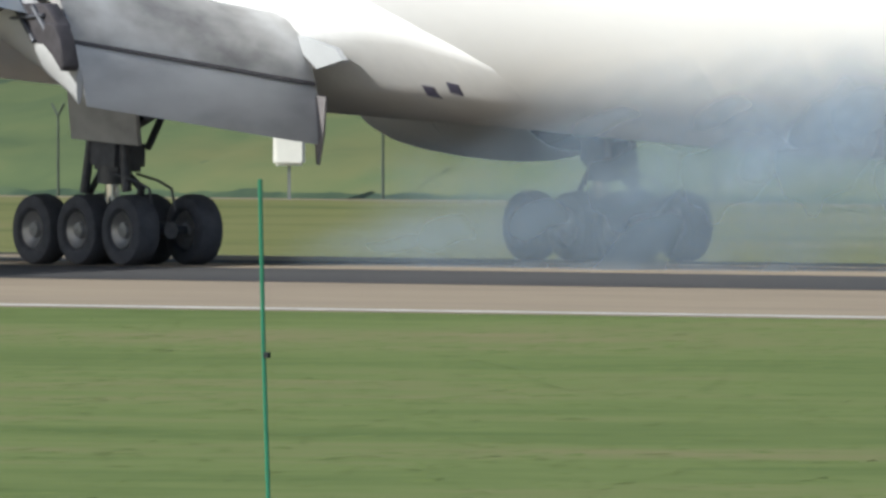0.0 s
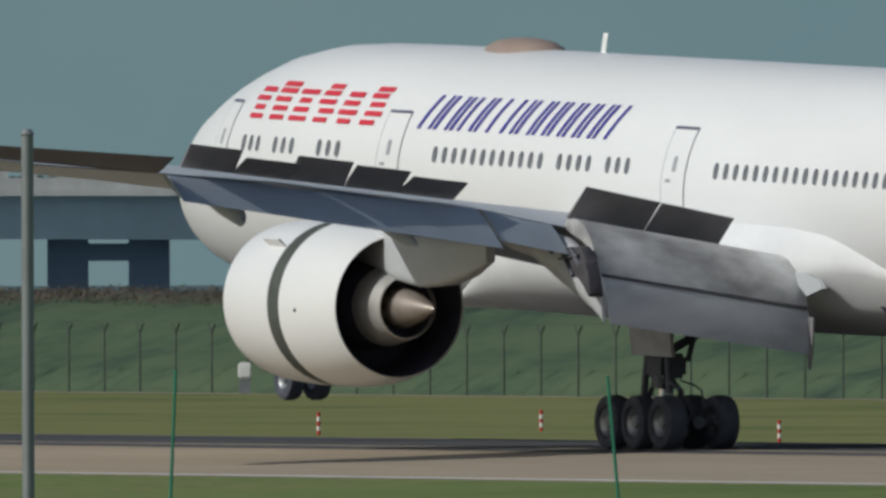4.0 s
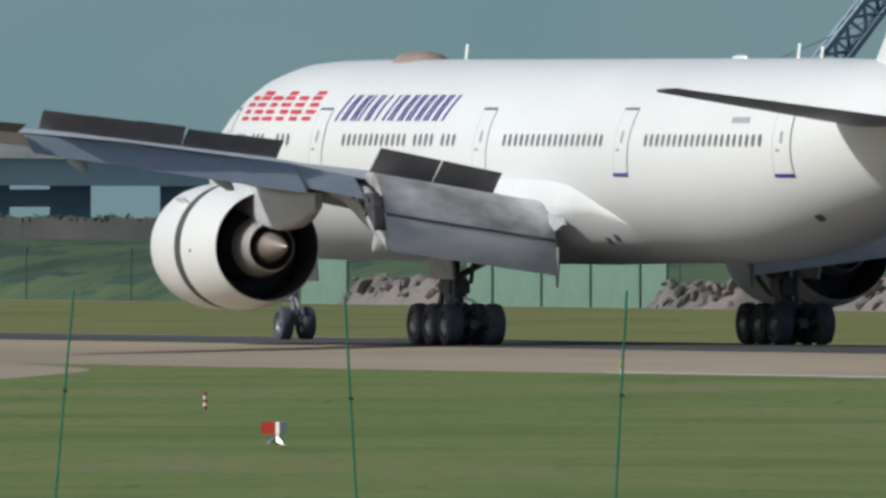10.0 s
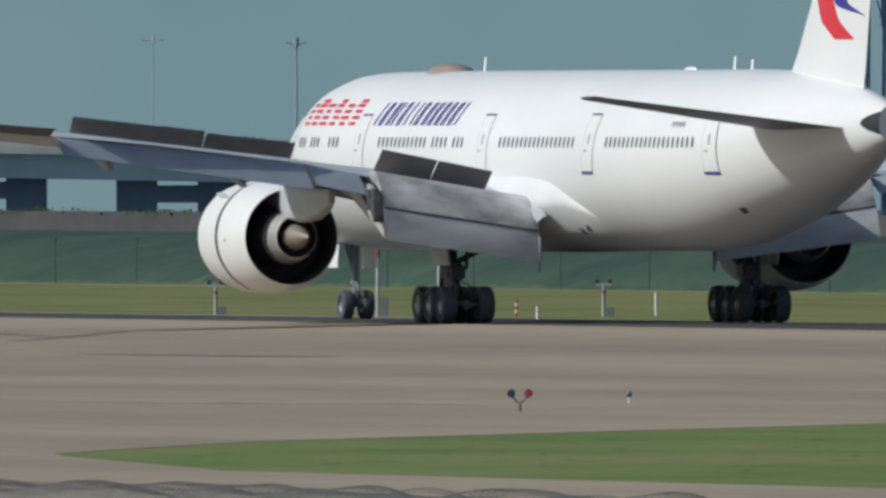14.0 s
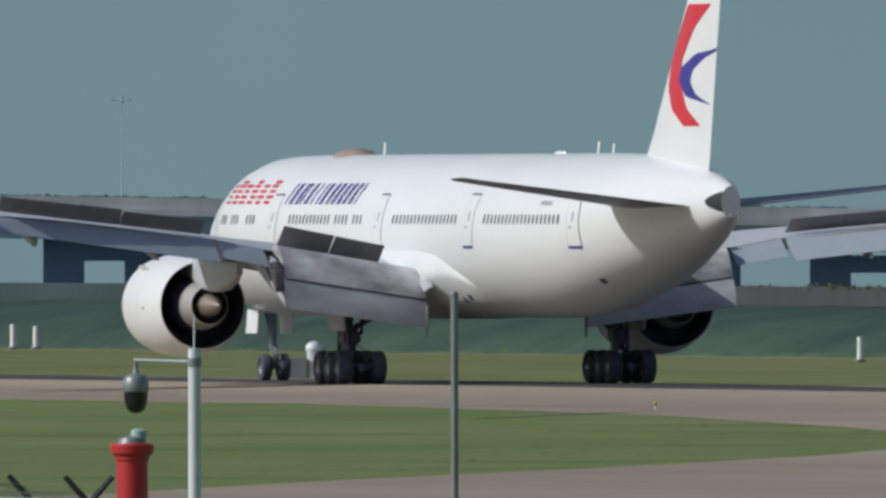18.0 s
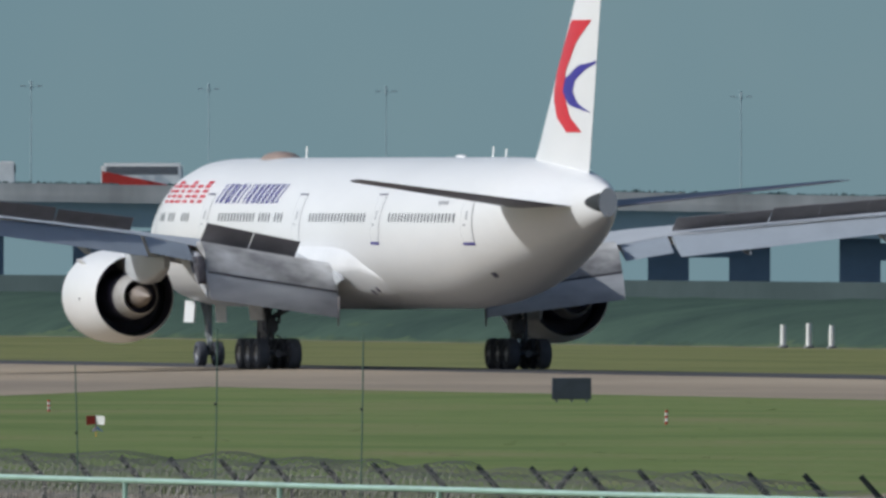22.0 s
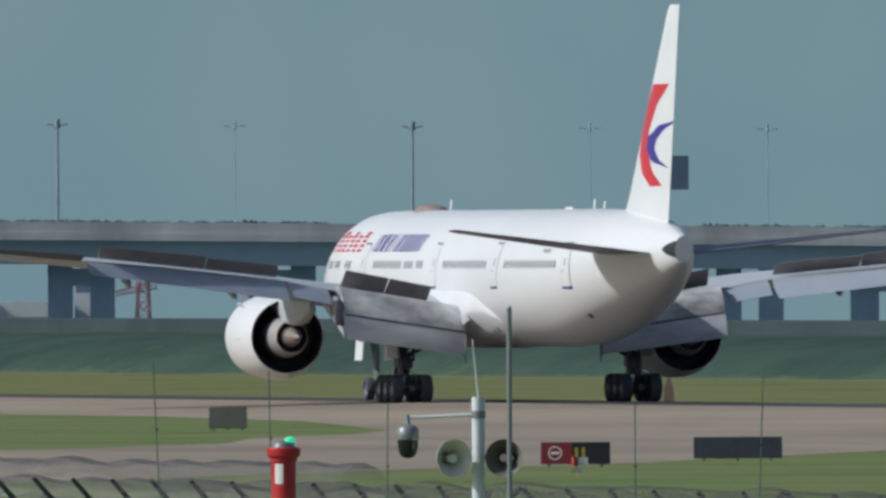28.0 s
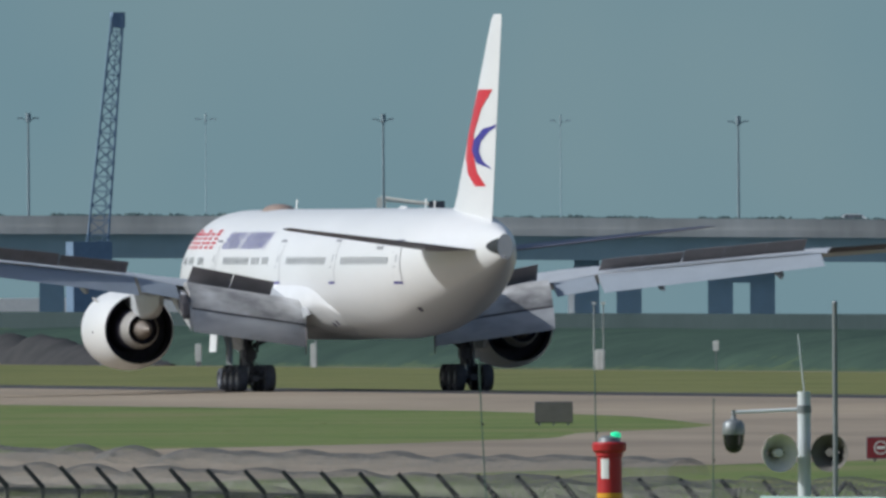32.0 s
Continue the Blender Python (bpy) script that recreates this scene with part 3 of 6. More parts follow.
def airliner():
    plane = thing("airliner", "white twin-engine widebody airliner rolling along the runway with raised spoilers", "airliner", Matrix.Identity(4))
    # fuselage
    n = 72
    xs = [37.3, 37.1, 36.85, 36.4, 35.8, 35.1, 34.3, 33.4, 32.4, 31.3, 30.1, 29, 28, 27, 26] + span(24, -14, 19) + span(-15.5, -35.0, 20) + [-35.4, -35.7]
    bm = loft(bmesh.new(), [[hull(x, 2 * math.pi * i / n) for i in range(n)] for x in xs])
    part("fuselage", bm, WHITE, plane, "glossy white fuselage", at=DOWN)
    # Flush dark patch on the skin; the shade inside the exhaust opening is painted.
    bm = bmesh.new()
    notch = [(-35.71 + 1.15 * (1 - k * k), 7.13 + .40 * k) for k in span(-1, 1, 12)]
    loft(bm, [[side(x + (-35.71 - x) * j / 4, z, .018) for j in range(5)] for x, z in notch], ring=False)
    bm.normal_update()
    for f in bm.faces:
        if f.normal.y < 0:
            f.normal_flip()
    part("exhaust_outlet_patch", bm, FENCE, plane, "dark patch on the tail cone for the shaded exhaust opening", at=DOWN)
    bm = turned(bmesh.new(), [(-35.66, .05), (-35.72, .05), (-35.75, .02)], centre=(0, 0, 6.62), n=12, ends=True)
    part("tail_lamp", bm, CHROME, plane, "small bright tail lamp", at=DOWN)
    # belly fairing
    fair = [(19.0, 1.6, 2.68, 3.2), (17.0, 2.2, 2.64, 4.2), (15.0, 2.75, 2.6, 5.0), (12.0, 3.2, 2.56, 5.5), (8.0, 3.38, 2.54, 5.6), (0.0, 3.40, 2.54, 5.6), (-2.0, 3.36, 2.56, 5.6),
            (-4.0, 3.20, 2.58, 5.6), (-5.74, 2.91, 2.61, 5.4), (-7.1, 2.69, 2.66, 5.0), (-8.4, 2.35, 2.82, 4.4), (-8.9, 2.1, 3.0, 4.0)]

    def chine(x):
        """Half width, middle height, bottom and top of the fairing, and the half width and height of its lower edge."""
        _, w, bot, top = lerp(fair, x)
        zc = min(4.3, bot + (top - bot) * .6)
        return w, zc, bot, top, w * .76, zc - (zc - bot) * .54

    def belly(x, a):
        """Half width and height of the fairing at the angle a up from its side."""
        w, zc, bot, top, yc, ze = chine(x)
        s, c = abs(math.sin(a)), abs(math.cos(a))
        if math.sin(a) > 0:
            return w * c ** .32, zc + (top - zc) * s ** .9
        soft = Vector((w * c ** .87, zc - (zc - bot) * s ** .87))
        k = math.asin(min(1, s)) / (math.pi / 2)
        if k < .5:
            hard = Vector((w + (yc - w) * k * 2, zc + (ze - zc) * k * 2))
        else:
            m = (k - .5) * math.pi
            hard = Vector((yc * math.cos(m) ** 1.5, ze - (ze - bot) * math.sin(m) ** 1.5))
        return soft.lerp(hard, .75 * max(0, min(1, (2 - x) / 6)))
    rings = []
    for x in span(19.0, -8.9, 60):
        ring = []
        for i in range(64):
            a = 2 * math.pi * i / 64
            y, z = belly(x, a)
            ring.append((x, y if math.cos(a) > 0 else -y, z))
        rings.append(ring)
    part("belly_fairing", loft(bmesh.new(), rings), FAIRING, plane, "off-white wing-body fairing", at=DOWN)
    for x0, z0 in ((-5.6, 3.32), (-6.4, 3.42)):
        def skin(x, z, out):
            return Vector((x, min((belly(x, -k * .02) for k in range(78)), key=lambda q: abs(q[1] - z))[0] + out, z))
        bm = loft(bmesh.new(), [[skin(x0 + a, z0 + b, out) for a, b in ((.2, -.10), (-.11, -.14), (-.2, .07), (.11, .10))] for out in (-.1, .02)])
        part("vent", bm, DARK, plane, "small dark vent", at=DOWN)
    bm = patch(bmesh.new(), [(-23.25, 3.96), (-23.75, 4.02), (-23.85, 4.2), (-23.35, 4.16)], 0.02)
    part("vent", bm, DARK, plane, "small dark vent", at=DOWN)
    # fin and tailplane
    rings = []
    for z, x0, x1, t in ((8.2, -22.6, -32.6, 0.9), (8.95, -24.2, -32.85, 0.86), (9.6, -24.95, -33.0, 0.80), (18.1, -32.85, -35.1, 0.26), (18.4, -33.3, -35.1, 0.10)):
        rings.append([Vector((x0 + (x1 - x0) * c, t * th, z)) for c, th in FOIL])
    part("fin", loft(bmesh.new(), rings), WHITE, plane, "tall white tail fin", at=DOWN)

    def fin_face(x, z):
        x0, x1 = -24.95 - (z - 9.6) * 7.9 / 8.5, -33.0 - (z - 9.6) * 2.1 / 8.5
        t = 0.8 - (z - 9.6) * 0.54 / 8.5
        c = max(0.0, min(1.0, (x - x0) / (x1 - x0)))
        return Vector((max(x, x1 + 0.02), lerp(FOIL[:8], c)[1] * t + 0.02, z))

    def fin_mark(name, front, rear, material, label):
        bm = bmesh.new()
        a = [lerp(front, z) for z in span(front[0][0], front[-1][0], 24)]
        b = [lerp(rear, z) for z in span(front[0][0], front[-1][0], 24)]
        loft(bm, [[fin_face(p[1] + (q[1] - p[1]) * k / 4, p[0]) for k in range(5)] for p, q in zip(a, b)], ring=False)
        bm.normal_update()
        for f in bm.faces:
            if f.normal.y < 0:
                f.normal_flip()
        part(name, bm, material, plane, label, at=DOWN)

    fin_mark("red_swoosh", [(14.75, -30.6), (13.7, -29.3), (12.45, -28.1), (11.5, -28.1), (10.65, -28.8), (10.05, -30.1)],
             [(14.75, -33.4), (13.8, -31.4), (12.6, -30.0), (11.7, -29.8), (10.7, -30.5), (10.05, -31.9)], RED, "curved red livery band on the fin")
    fin_mark("blue_swoosh", [(13.05, -34.4), (12.86, -31.7), (12.3, -29.9), (11.75, -29.6), (11.19, -30.4), (10.87, -32.9)],
             [(13.05, -34.45), (12.68, -32.5), (12.23, -31.25), (11.75, -30.9), (11.26, -31.5), (10.87, -33.0)], BLUE, "curved blue livery crescent on the fin")
    for sgn in (1, -1):
        st = [(0.9, -25.6, 6.90, -33.4, 6.95, 0.36), (10.2, -32.55, 7.97, -35.3, 8.03, 0.13), (10.6, -33.6, 8.02, -35.5, 8.08, 0.05)]
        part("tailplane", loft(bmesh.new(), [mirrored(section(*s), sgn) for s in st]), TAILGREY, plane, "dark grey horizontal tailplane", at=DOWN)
        wing = part("wing", loft(bmesh.new(), [mirrored(section(*s), sgn) for s in WING]), WINGTOP, plane, "long light grey swept wing", at=DOWN)
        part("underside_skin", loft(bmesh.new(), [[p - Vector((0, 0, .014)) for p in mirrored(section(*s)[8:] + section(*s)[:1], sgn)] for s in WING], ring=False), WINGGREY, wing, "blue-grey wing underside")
    # flaps, spoilers, flap tracks
    moving = {"spoiler": [], "aileron": [], "sleeve": [], "bogie": []}
    for sgn in (1, -1):
        def te(y):
            s = lerp(WING, y)
            return s[3], s[4]
        part("inboard_flap", slab(((3.2, -1.7, 4.42, -3.3, 3.3), (9.1, -2.0, 5.3, -4.0, 4.14)), .2, sgn, 0.16), FLAPGREY, plane, "pale inboard flap streaked with soot", at=DOWN)
        part("inboard_aft_flap", slab(((3.2, -3.22, 3.38, -3.5, 2.2), (9.1, -3.9, 4.22, -4.5, 3.0)), .14, sgn, 0.05), AFTFLAP, plane, "lowered rear flap segment", at=DOWN)
        part("flap_seam", slab(((3.22, -3.27, 3.345, -3.345, 3.27), (9.08, -3.97, 4.185, -4.045, 4.11)), .4, sgn, 0.0), GAPBLACK, plane, "dark joint between the flap segments", at=DOWN)
        part("flap_end_plate", loft(bmesh.new(), [[(-3.5 + e * w, (3.24 + f * .02) * sgn, z) for e, f in ((-1, -1), (1, -1), (1, 1), (-1, 1))] for z, w in ((1.84, .03), (2.4, .16), (3.1, .2))]),
             SPOILER, plane, "", at=DOWN)
        if sgn > 0:
            rows = [(1.2, 5.1, 4.8, .1), (0.4, 5.2, 4.62, .3), (-.9, 5.2, 4.45, .42), (-2.4, 5.0, 3.9, .45), (-3.5, 4.6, 3.5, .36), (-4.15, 4.1, 3.2, .2), (-4.4, 3.7, 3.02, .07)]
            bm = loft(bmesh.new(), [[(x, (9.2 + .88 * w * math.cos(k)) * sgn, (zt + zb) / 2 + (zt - zb) / 2 * math.sin(k)) for k in [2 * math.pi * i / 18 for i in range(18)]] for x, zt, zb, w in rows])
            part("flap_track_fairing", bm, AFTFLAP, plane, "sooty pale flap track fairing", at=DOWN)
            # The first slab stands proud; its dark colour stands in for a shaded opening.
            for name, label, y0, y1, shape in (
                    ("flap_opening_slab", "dark slab standing in for the shaded flap support opening", 9.2, 9.52, ((-2.46, 4.77), (-3.64, 4.83), (-4.1, 4.45), (-3.96, 4.16), (-3.45, 4.05), (-2.97, 4.16), (-2.62, 4.53))),
                    ("support_arm", "", 9.25, 9.58, ((-1.26, 5.01), (-1.71, 5.06), (-2.49, 4.72), (-2.32, 4.56), (-1.64, 4.85))),
                    ("support_link", "", 9.25, 9.62, ((-3.8, 4.5), (-4.1, 4.48), (-4.3, 4.2), (-4.48, 3.72), (-4.38, 3.62), (-4.1, 3.95), (-3.72, 4.1)))):
                bm = loft(bmesh.new(), [[(x, y * sgn, z) for x, z in shape] for y in (y0, y1)])
                bmesh.ops.bevel(bm, geom=bm.edges[:], offset=.03, segments=1, affect="EDGES")
                part(name, bm, GAPBLACK, plane, label, at=DOWN)
            for q in ((-2.75, 4.7, -3.4, 4.12, .05), (-3.3, 4.75, -3.85, 4.3, .06), (-2.6, 4.5, -3.7, 4.62, .035)):
                part("pivot_rod", tube(bmesh.new(), (q[0], 9.54 * sgn, q[1]), (q[2], 9.56 * sgn, q[3]), q[4], q[4], 8), GEARDARK, plane, "", at=DOWN)
            seal = ((-2.44, 4.2), (-3.18, 4.15), (-4.06, 4.01), (-4.33, 3.81), (-3.49, 3.60), (-2.89, 3.92))
            bm = loft(bmesh.new(), [[(x, q * sgn, z) for x, z in seal] for q in (3.22, 3.34)])
            part("flap_seal", bm, WINGTOP, plane, "pale triangular flap seal", at=DOWN)
        a, b = te(9.5), te(11.5)
        part("flaperon", panel(9.5, 11.5, (a[0] + .2, a[1]), (b[0] + .2, b[1]), 1.4, 1.4, 30, 0.16, sgn), WINGGREY, plane, "drooped flaperon", at=DOWN)
        a, b = te(11.7), te(22.0)
        part("outboard_flap", panel(11.7, 22.0, (a[0] + 0.2, a[1]), (b[0] + 0.2, b[1]), 1.9, 1.35, 28, 0.14, sgn), WINGGREY, plane, "lowered outboard flap", at=DOWN)
        a, b = te(22.3), te(29.6)
        flap = part("aileron", panel(22.3, 29.6, (a[0] + 0.1, a[1]), (b[0] + 0.1, b[1]), 1.15, 0.8, -13, 0.12, sgn), AILERON, plane, "dark aileron edge", at=DOWN)
        moving["aileron"].append((flap, Vector((a[0] + .1, 22.3 * sgn, a[1] - AXLE)), Vector((b[0] - a[0], 7.3 * sgn, b[1] - a[1])).normalized() * -sgn))
        for y, l in ((14.5, 2.2), (20.0, 1.5)):
            s = lerp(WING, y)
            rows = [(s[3] + 2.2, .05), (s[3] + 1.2, .17), (s[3] + 0.2, .20), (s[3] - 0.8, .15), (s[3] - l * .62, .03)]
            bm = turned(bmesh.new(), [(x, r) for x, r in rows], "x", (0, y * sgn, 0), 14)
            for v in bm.verts:
                k = max(0, (s[3] + 1.2 - v.co.x)) * 0.30
                v.co.z = v.co.z * 1.4 + s[4] - 0.30 - k
            part("flap_track_fairing", bm, WINGGREY, plane, "grey flap track fairing", at=DOWN)
        for y0, y1, c in ((4.6, 6.65, 1.15), (6.7, 8.8, 1.15), (11.9, 13.79, .95), (13.8, 15.65, .93), (15.7, 17.59, .9), (17.6, 19.49, .88), (19.5, 21.3, .85)):
            hx0, hz0, hx1, hz1 = [v for y in (y0, y1) for v in ((-1.0 - .119 * (y - 4.6), 4.66 + .188 * (y - 4.6)) if y < 10 else (-1.6 - .479 * (y - 11.9), 5.92 + .099 * (y - 11.9)))]
            dx, dy, dz = hx1 - hx0, (y1 - y0), hz1 - hz0
            # built about its hinge line, lying flat to the rear
            bm = bmesh.new()
            box(bm, -c, 0.0, 0.0, 1.0, -0.03, 0.03)
            for v in bm.verts:
                k = v.co.y
                v.co = Vector((v.co.x + dx * k, dy * k * sgn, v.co.z * (1.0 if v.co.x > -0.1 else 0.35) + dz * k))
            if sgn < 0:
                bmesh.ops.reverse_faces(bm, faces=bm.faces)
            ob = part("spoiler", bm, SPOILER, plane, "raised dark grey spoiler panel")
            axis = Vector((dx, dy * sgn, dz)).normalized() * -sgn
            moving["spoiler"].append((ob, Vector((hx0, y0 * sgn, hz0 - AXLE)), axis, y0))
        engine(plane, sgn, moving["sleeve"])
        main_gear(plane, sgn, moving["bogie"])
    nose_gear(plane)
    # doors and windows of the left side
    for x0, x1 in ((31.35, 30.35), (20.75, 19.55), (4.9, 3.7), (-8.45, -9.7), (-22.5, -23.8)):
        z0, z1 = 5.42, 7.42
        frame_ob = part("cabin_door", patch(bmesh.new(), [(x0 + .05, z0 - .05), (x1 - .05, z0 - .05), (x1 - .05, z1 + .05), (x0 + .05, z1 + .05)], 0.008, 3, 10),
                        LINE, plane, "closed cabin door with a grey outline", at=DOWN)
        part("door_leaf", patch(bmesh.new(), [(x0, z0 + .02), (x1, z0 + .02), (x1, z1), (x0, z1)], 0.016, 3, 10), WHITE, frame_ob, "white door leaf")
        part("door_sill", patch(bmesh.new(), [(x0 + .06, z0 - .09), (x1 - .06, z0 - .09), (x1 - .06, z0 + .01), (x0 + .06, z0 + .01)], 0.024, 3, 2), BLUE, frame_ob, "dark sill")
        part("door_top", patch(bmesh.new(), [(x0 + .02, z1 - .02), (x1 - .02, z1 - .02), (x1 - .02, z1 + .05), (x0 + .02, z1 + .05)], 0.024, 3, 2), DARK, frame_ob)
        xm = (x0 + x1) / 2
        part("door_window", patch(bmesh.new(), [(xm + .1, 6.38), (xm - .1, 6.38), (xm - .1, 6.75), (xm + .1, 6.75)], 0.022), LINE, frame_ob)
        part("door_handle", patch(bmesh.new(), [(xm + .40, 6.12), (xm + .12, 6.12), (xm + .12, 6.2), (xm + .40, 6.2)], 0.022), LINE, frame_ob)
    me = None
    for x0, x1, k in ((29.1, 28.05, 3), (26.92, 25.86, 3), (24.2, 23.1, 3), (17.55, 11.7, 12), (10.64, 9.04, 4), (7.96, 6.9, 3), (2.05, -7.1, 18), (-11.3, -21.5, 20)):
        for i in range(k):
            x = x0 + (x1 - x0) * i / (k - 1)
            if me is None or x > 20 or x < -14:
                bm = bmesh.new()
                ring = [side(x + 0.125 * math.copysign(abs(math.cos(a)) ** .75, math.cos(a)), 6.46 + 0.2 * math.copysign(abs(math.sin(a)) ** .75, math.sin(a)), 0.012) - Vector((x, 0, 0))
                        for a in [2 * math.pi * j / 16 for j in range(16)]]
                bm.faces.new([bm.verts.new(p) for p in ring])
                up_me = mesh("cabin_window", bm, GLASSY)
                if 20 >= x >= -14:
                    me = up_me
            else:
                up_me = me
            ob = new("cabin_window", up_me)
            ob.parent = plane
            ob.matrix_basis = Matrix.Translation((x, 0, -AXLE))
    # airline marks as plain bars: six red blocks, twelve slanted blue ones, a row of small grey ones
    rng = random.Random(12)
    for i in range(6):
        x, w = 29.35 - i * 1.4, 1.14
        root = None
        bars = [(rng.uniform(0, .22), rng.uniform(.8, 1.0), z, z + .12) for z in (7.07, 7.29, 7.51, 7.72, 7.88)[:4 + i % 2]]
        for a, b, z0, z1 in bars:
            bm = patch(bmesh.new(), [(x - w * a, z0), (x - w * b, z0), (x - w * b - .12 * (z1 - z0), z1), (x - w * a - .12 * (z1 - z0), z1)], 0.02, 3, 4)
            ob = part("red_mark" if root is None else "bar", bm, RED, root or plane, "red livery block of plain bars" if root is None else "", at=None if root else DOWN)
            root = root or ob
    x = 18.95
    for i, w in enumerate((0.82, 0.82, 0.3, 0.84, 0.87, None, 0.74, 0.87, 0.72, 0.77, 0.74, 0.77, 0.84)):
        if w is None:
            x -= 0.5
            continue
        z0, z1, sk, s = 7.06, 7.88, 0.5, 0.17
        root = None
        bars = [(0, s, 0, 1)] + ([(w * .95 - s, w * .95, 0, 1)] if w > .4 else [])
        for a, b, k0, k1 in bars:
            lo, hi = z0 + (z1 - z0) * k0, z0 + (z1 - z0) * k1
            bm = patch(bmesh.new(), [(x - a - sk * k0, lo), (x - b - sk * k0, lo), (x - b - sk * k1, hi), (x - a - sk * k1, hi)], 0.02, 2, 5)
            ob = part("blue_mark" if root is None else "bar", bm, BLUE, root or plane, "slanted blue livery block of plain bars" if root is None else "", at=None if root else DOWN)
            root = root or ob
        x -= w * .95 + 0.125
    for i in range(6):
        x = -18.8 - i * 0.27
        part("small_mark", patch(bmesh.new(), [(x, 7.0), (x - .12, 7.0), (x - .12, 7.18), (x, 7.18)], 0.02), LINE, plane, "small grey bar", at=DOWN)
    # aerials on the roof
    bm = bmesh.new()
    loft(bm, [[(18.8 + 1.2 * r * math.cos(a), 0.75 * r * math.sin(a) / 1.35, 8.92 + z) for a in [2 * math.pi * i / 24 for i in range(24)]]
              for r, z in ((1.45, 0), (1.3, 0.14), (1.0, 0.27), (0.5, 0.35), (0.05, 0.37))])
    part("antenna_dome", bm, TAN, plane, "tan satellite antenna fairing", at=DOWN)
    for x, h in ((14.5, 0.52), (-16.85, 0.5), (-19.0, 0.4)):
        bm = loft(bmesh.new(), [[(x + a * .13 - z * .3, b * .035, 8.98 + z) for a, b in ((-1, 0), (0, 1), (1, 0), (0, -1))] for z in (0, h)])
        part("blade_aerial", bm, WHITE, plane, "small white blade aerial", at=DOWN)
    bm = loft(bmesh.new(), [[(-11.6 + r * 0.7 * math.cos(a), r * .2 * math.sin(a), 8.98 + z) for a in [2 * math.pi * i / 16 for i in range(16)]]
                            for r, z in ((1, 0), (0.9, 0.1), (0.4, 0.15))])
    part("low_aerial", bm, WHITE, plane, "", at=DOWN)
    return plane, moving


PLANE, MOVING = airliner()


# ---- the perimeter beside the camera ----
def facing(x, y, z):
    """A pose at that place whose -y side looks back to the camera's stand."""
    return Matrix.Translation((x, y, z)) @ Matrix.Rotation(math.atan2(y, x) - math.pi / 2, 4, "Z")


BERM = 1.9


def near_ground():
    bm = bmesh.new()
    rows = []
    for x in span(90, 760, 60):
        rows.append([(x, y, z + 0.12 * noise.noise((x * .1, y * .2, 0))) for y, z in
                     ((-84, -0.7), (-92, BERM), (-100, BERM), (-112, BERM), (-124, BERM), (-136, BERM - .2), (-150, -0.7))])
    loft(bm, rows, ring=False)
    up(bm)
    tagged(new("embankment", mesh("embankment", bm, GRASS)), "grassy perimeter embankment carrying fences and posts", "embankment", kind="structure")


def rod_things():
    lean = {145: .03, 152: .07, 164: .17, 170: .065, 177: .055, 190: .034, 210: .09, 251: .08, 257: -.05, 264: .023, 269: -.14, 276: -.065, 282: -.065, 288: .045,
            294: -.1, 301: .015, 307: .04}
    rng = random.Random(4)
    xs = [138.5, 145.44, 152.82, 158.4, 163.74, 170.65, 177.31, 183.8, 190.34, 196.85, 203.39, 210.25, 216.0]
    xs += [257.5 + 6.2 * k for k in range(-6, 9)] + [393.9 + 5.9 * k for k in range(11)]
    for k, x in enumerate(xs):
        top = 6.05 + rng.uniform(-.04, .06)
        if 402 < x < 444 and k % 2 == 0:
            top -= 0.36
        tilt = rng.uniform(-.04, .05)
        for c, v in lean.items():
            if abs(c - x) < 3:
                tilt = v
        az = math.atan2(-100, x)
        right = Vector((math.sin(az), -math.cos(az), 0))
        r = 0.0075 if x > 390 else 0.0105 if x > 300 else 0.0095
        ob = thing("fence_rod", "thin green plastic-coated rod standing on the embankment", "rod", Matrix.Translation((x, -100, BERM)), "rods along the perimeter")
        h = top - BERM
        pts = [right * (tilt * h * (1 - k2) + 0.012 * math.sin(k2 * 5 + x)) + Vector((0, 0, h * k2)) for k2 in span(0, 1, 6)]
        bm = loft(bmesh.new(), [[p + Vector((r * math.cos(q), r * math.sin(q), 0)) for q in span(0, 5.236, 5)] for p in pts])
        part("shaft", bm, DULLROD if x > 300 else ROD, ob)
        for q in (0.82,):
            p = right * (tilt * h * (1 - q)) + Vector((0, 0, h * q))
            part("tie", tube(bmesh.new(), p - Vector((0, 0, .012)), p + Vector((0, 0, .012)), r * 1.9, n=6), FENCE, ob)


def plain_posts():
    for x, top, r in ((218.0, 7.45, 0.036), (361.4, 6.5, 0.034), (435.2, 6.7, 0.028)):
        ob = thing("steel_post", "slim grey galvanised steel post", "post", Matrix.Translation((x, -100, BERM)), "posts along the perimeter")
        part("shaft", tube(bmesh.new(), (0, 0, 0), (0, 0, top - BERM), r, r, 12), GALV, ob)
        part("cap", tube(bmesh.new(), (0, 0, top - BERM), (0, 0, top - BERM + .03), r * 1.25, r * .6, 12), GALV, ob)


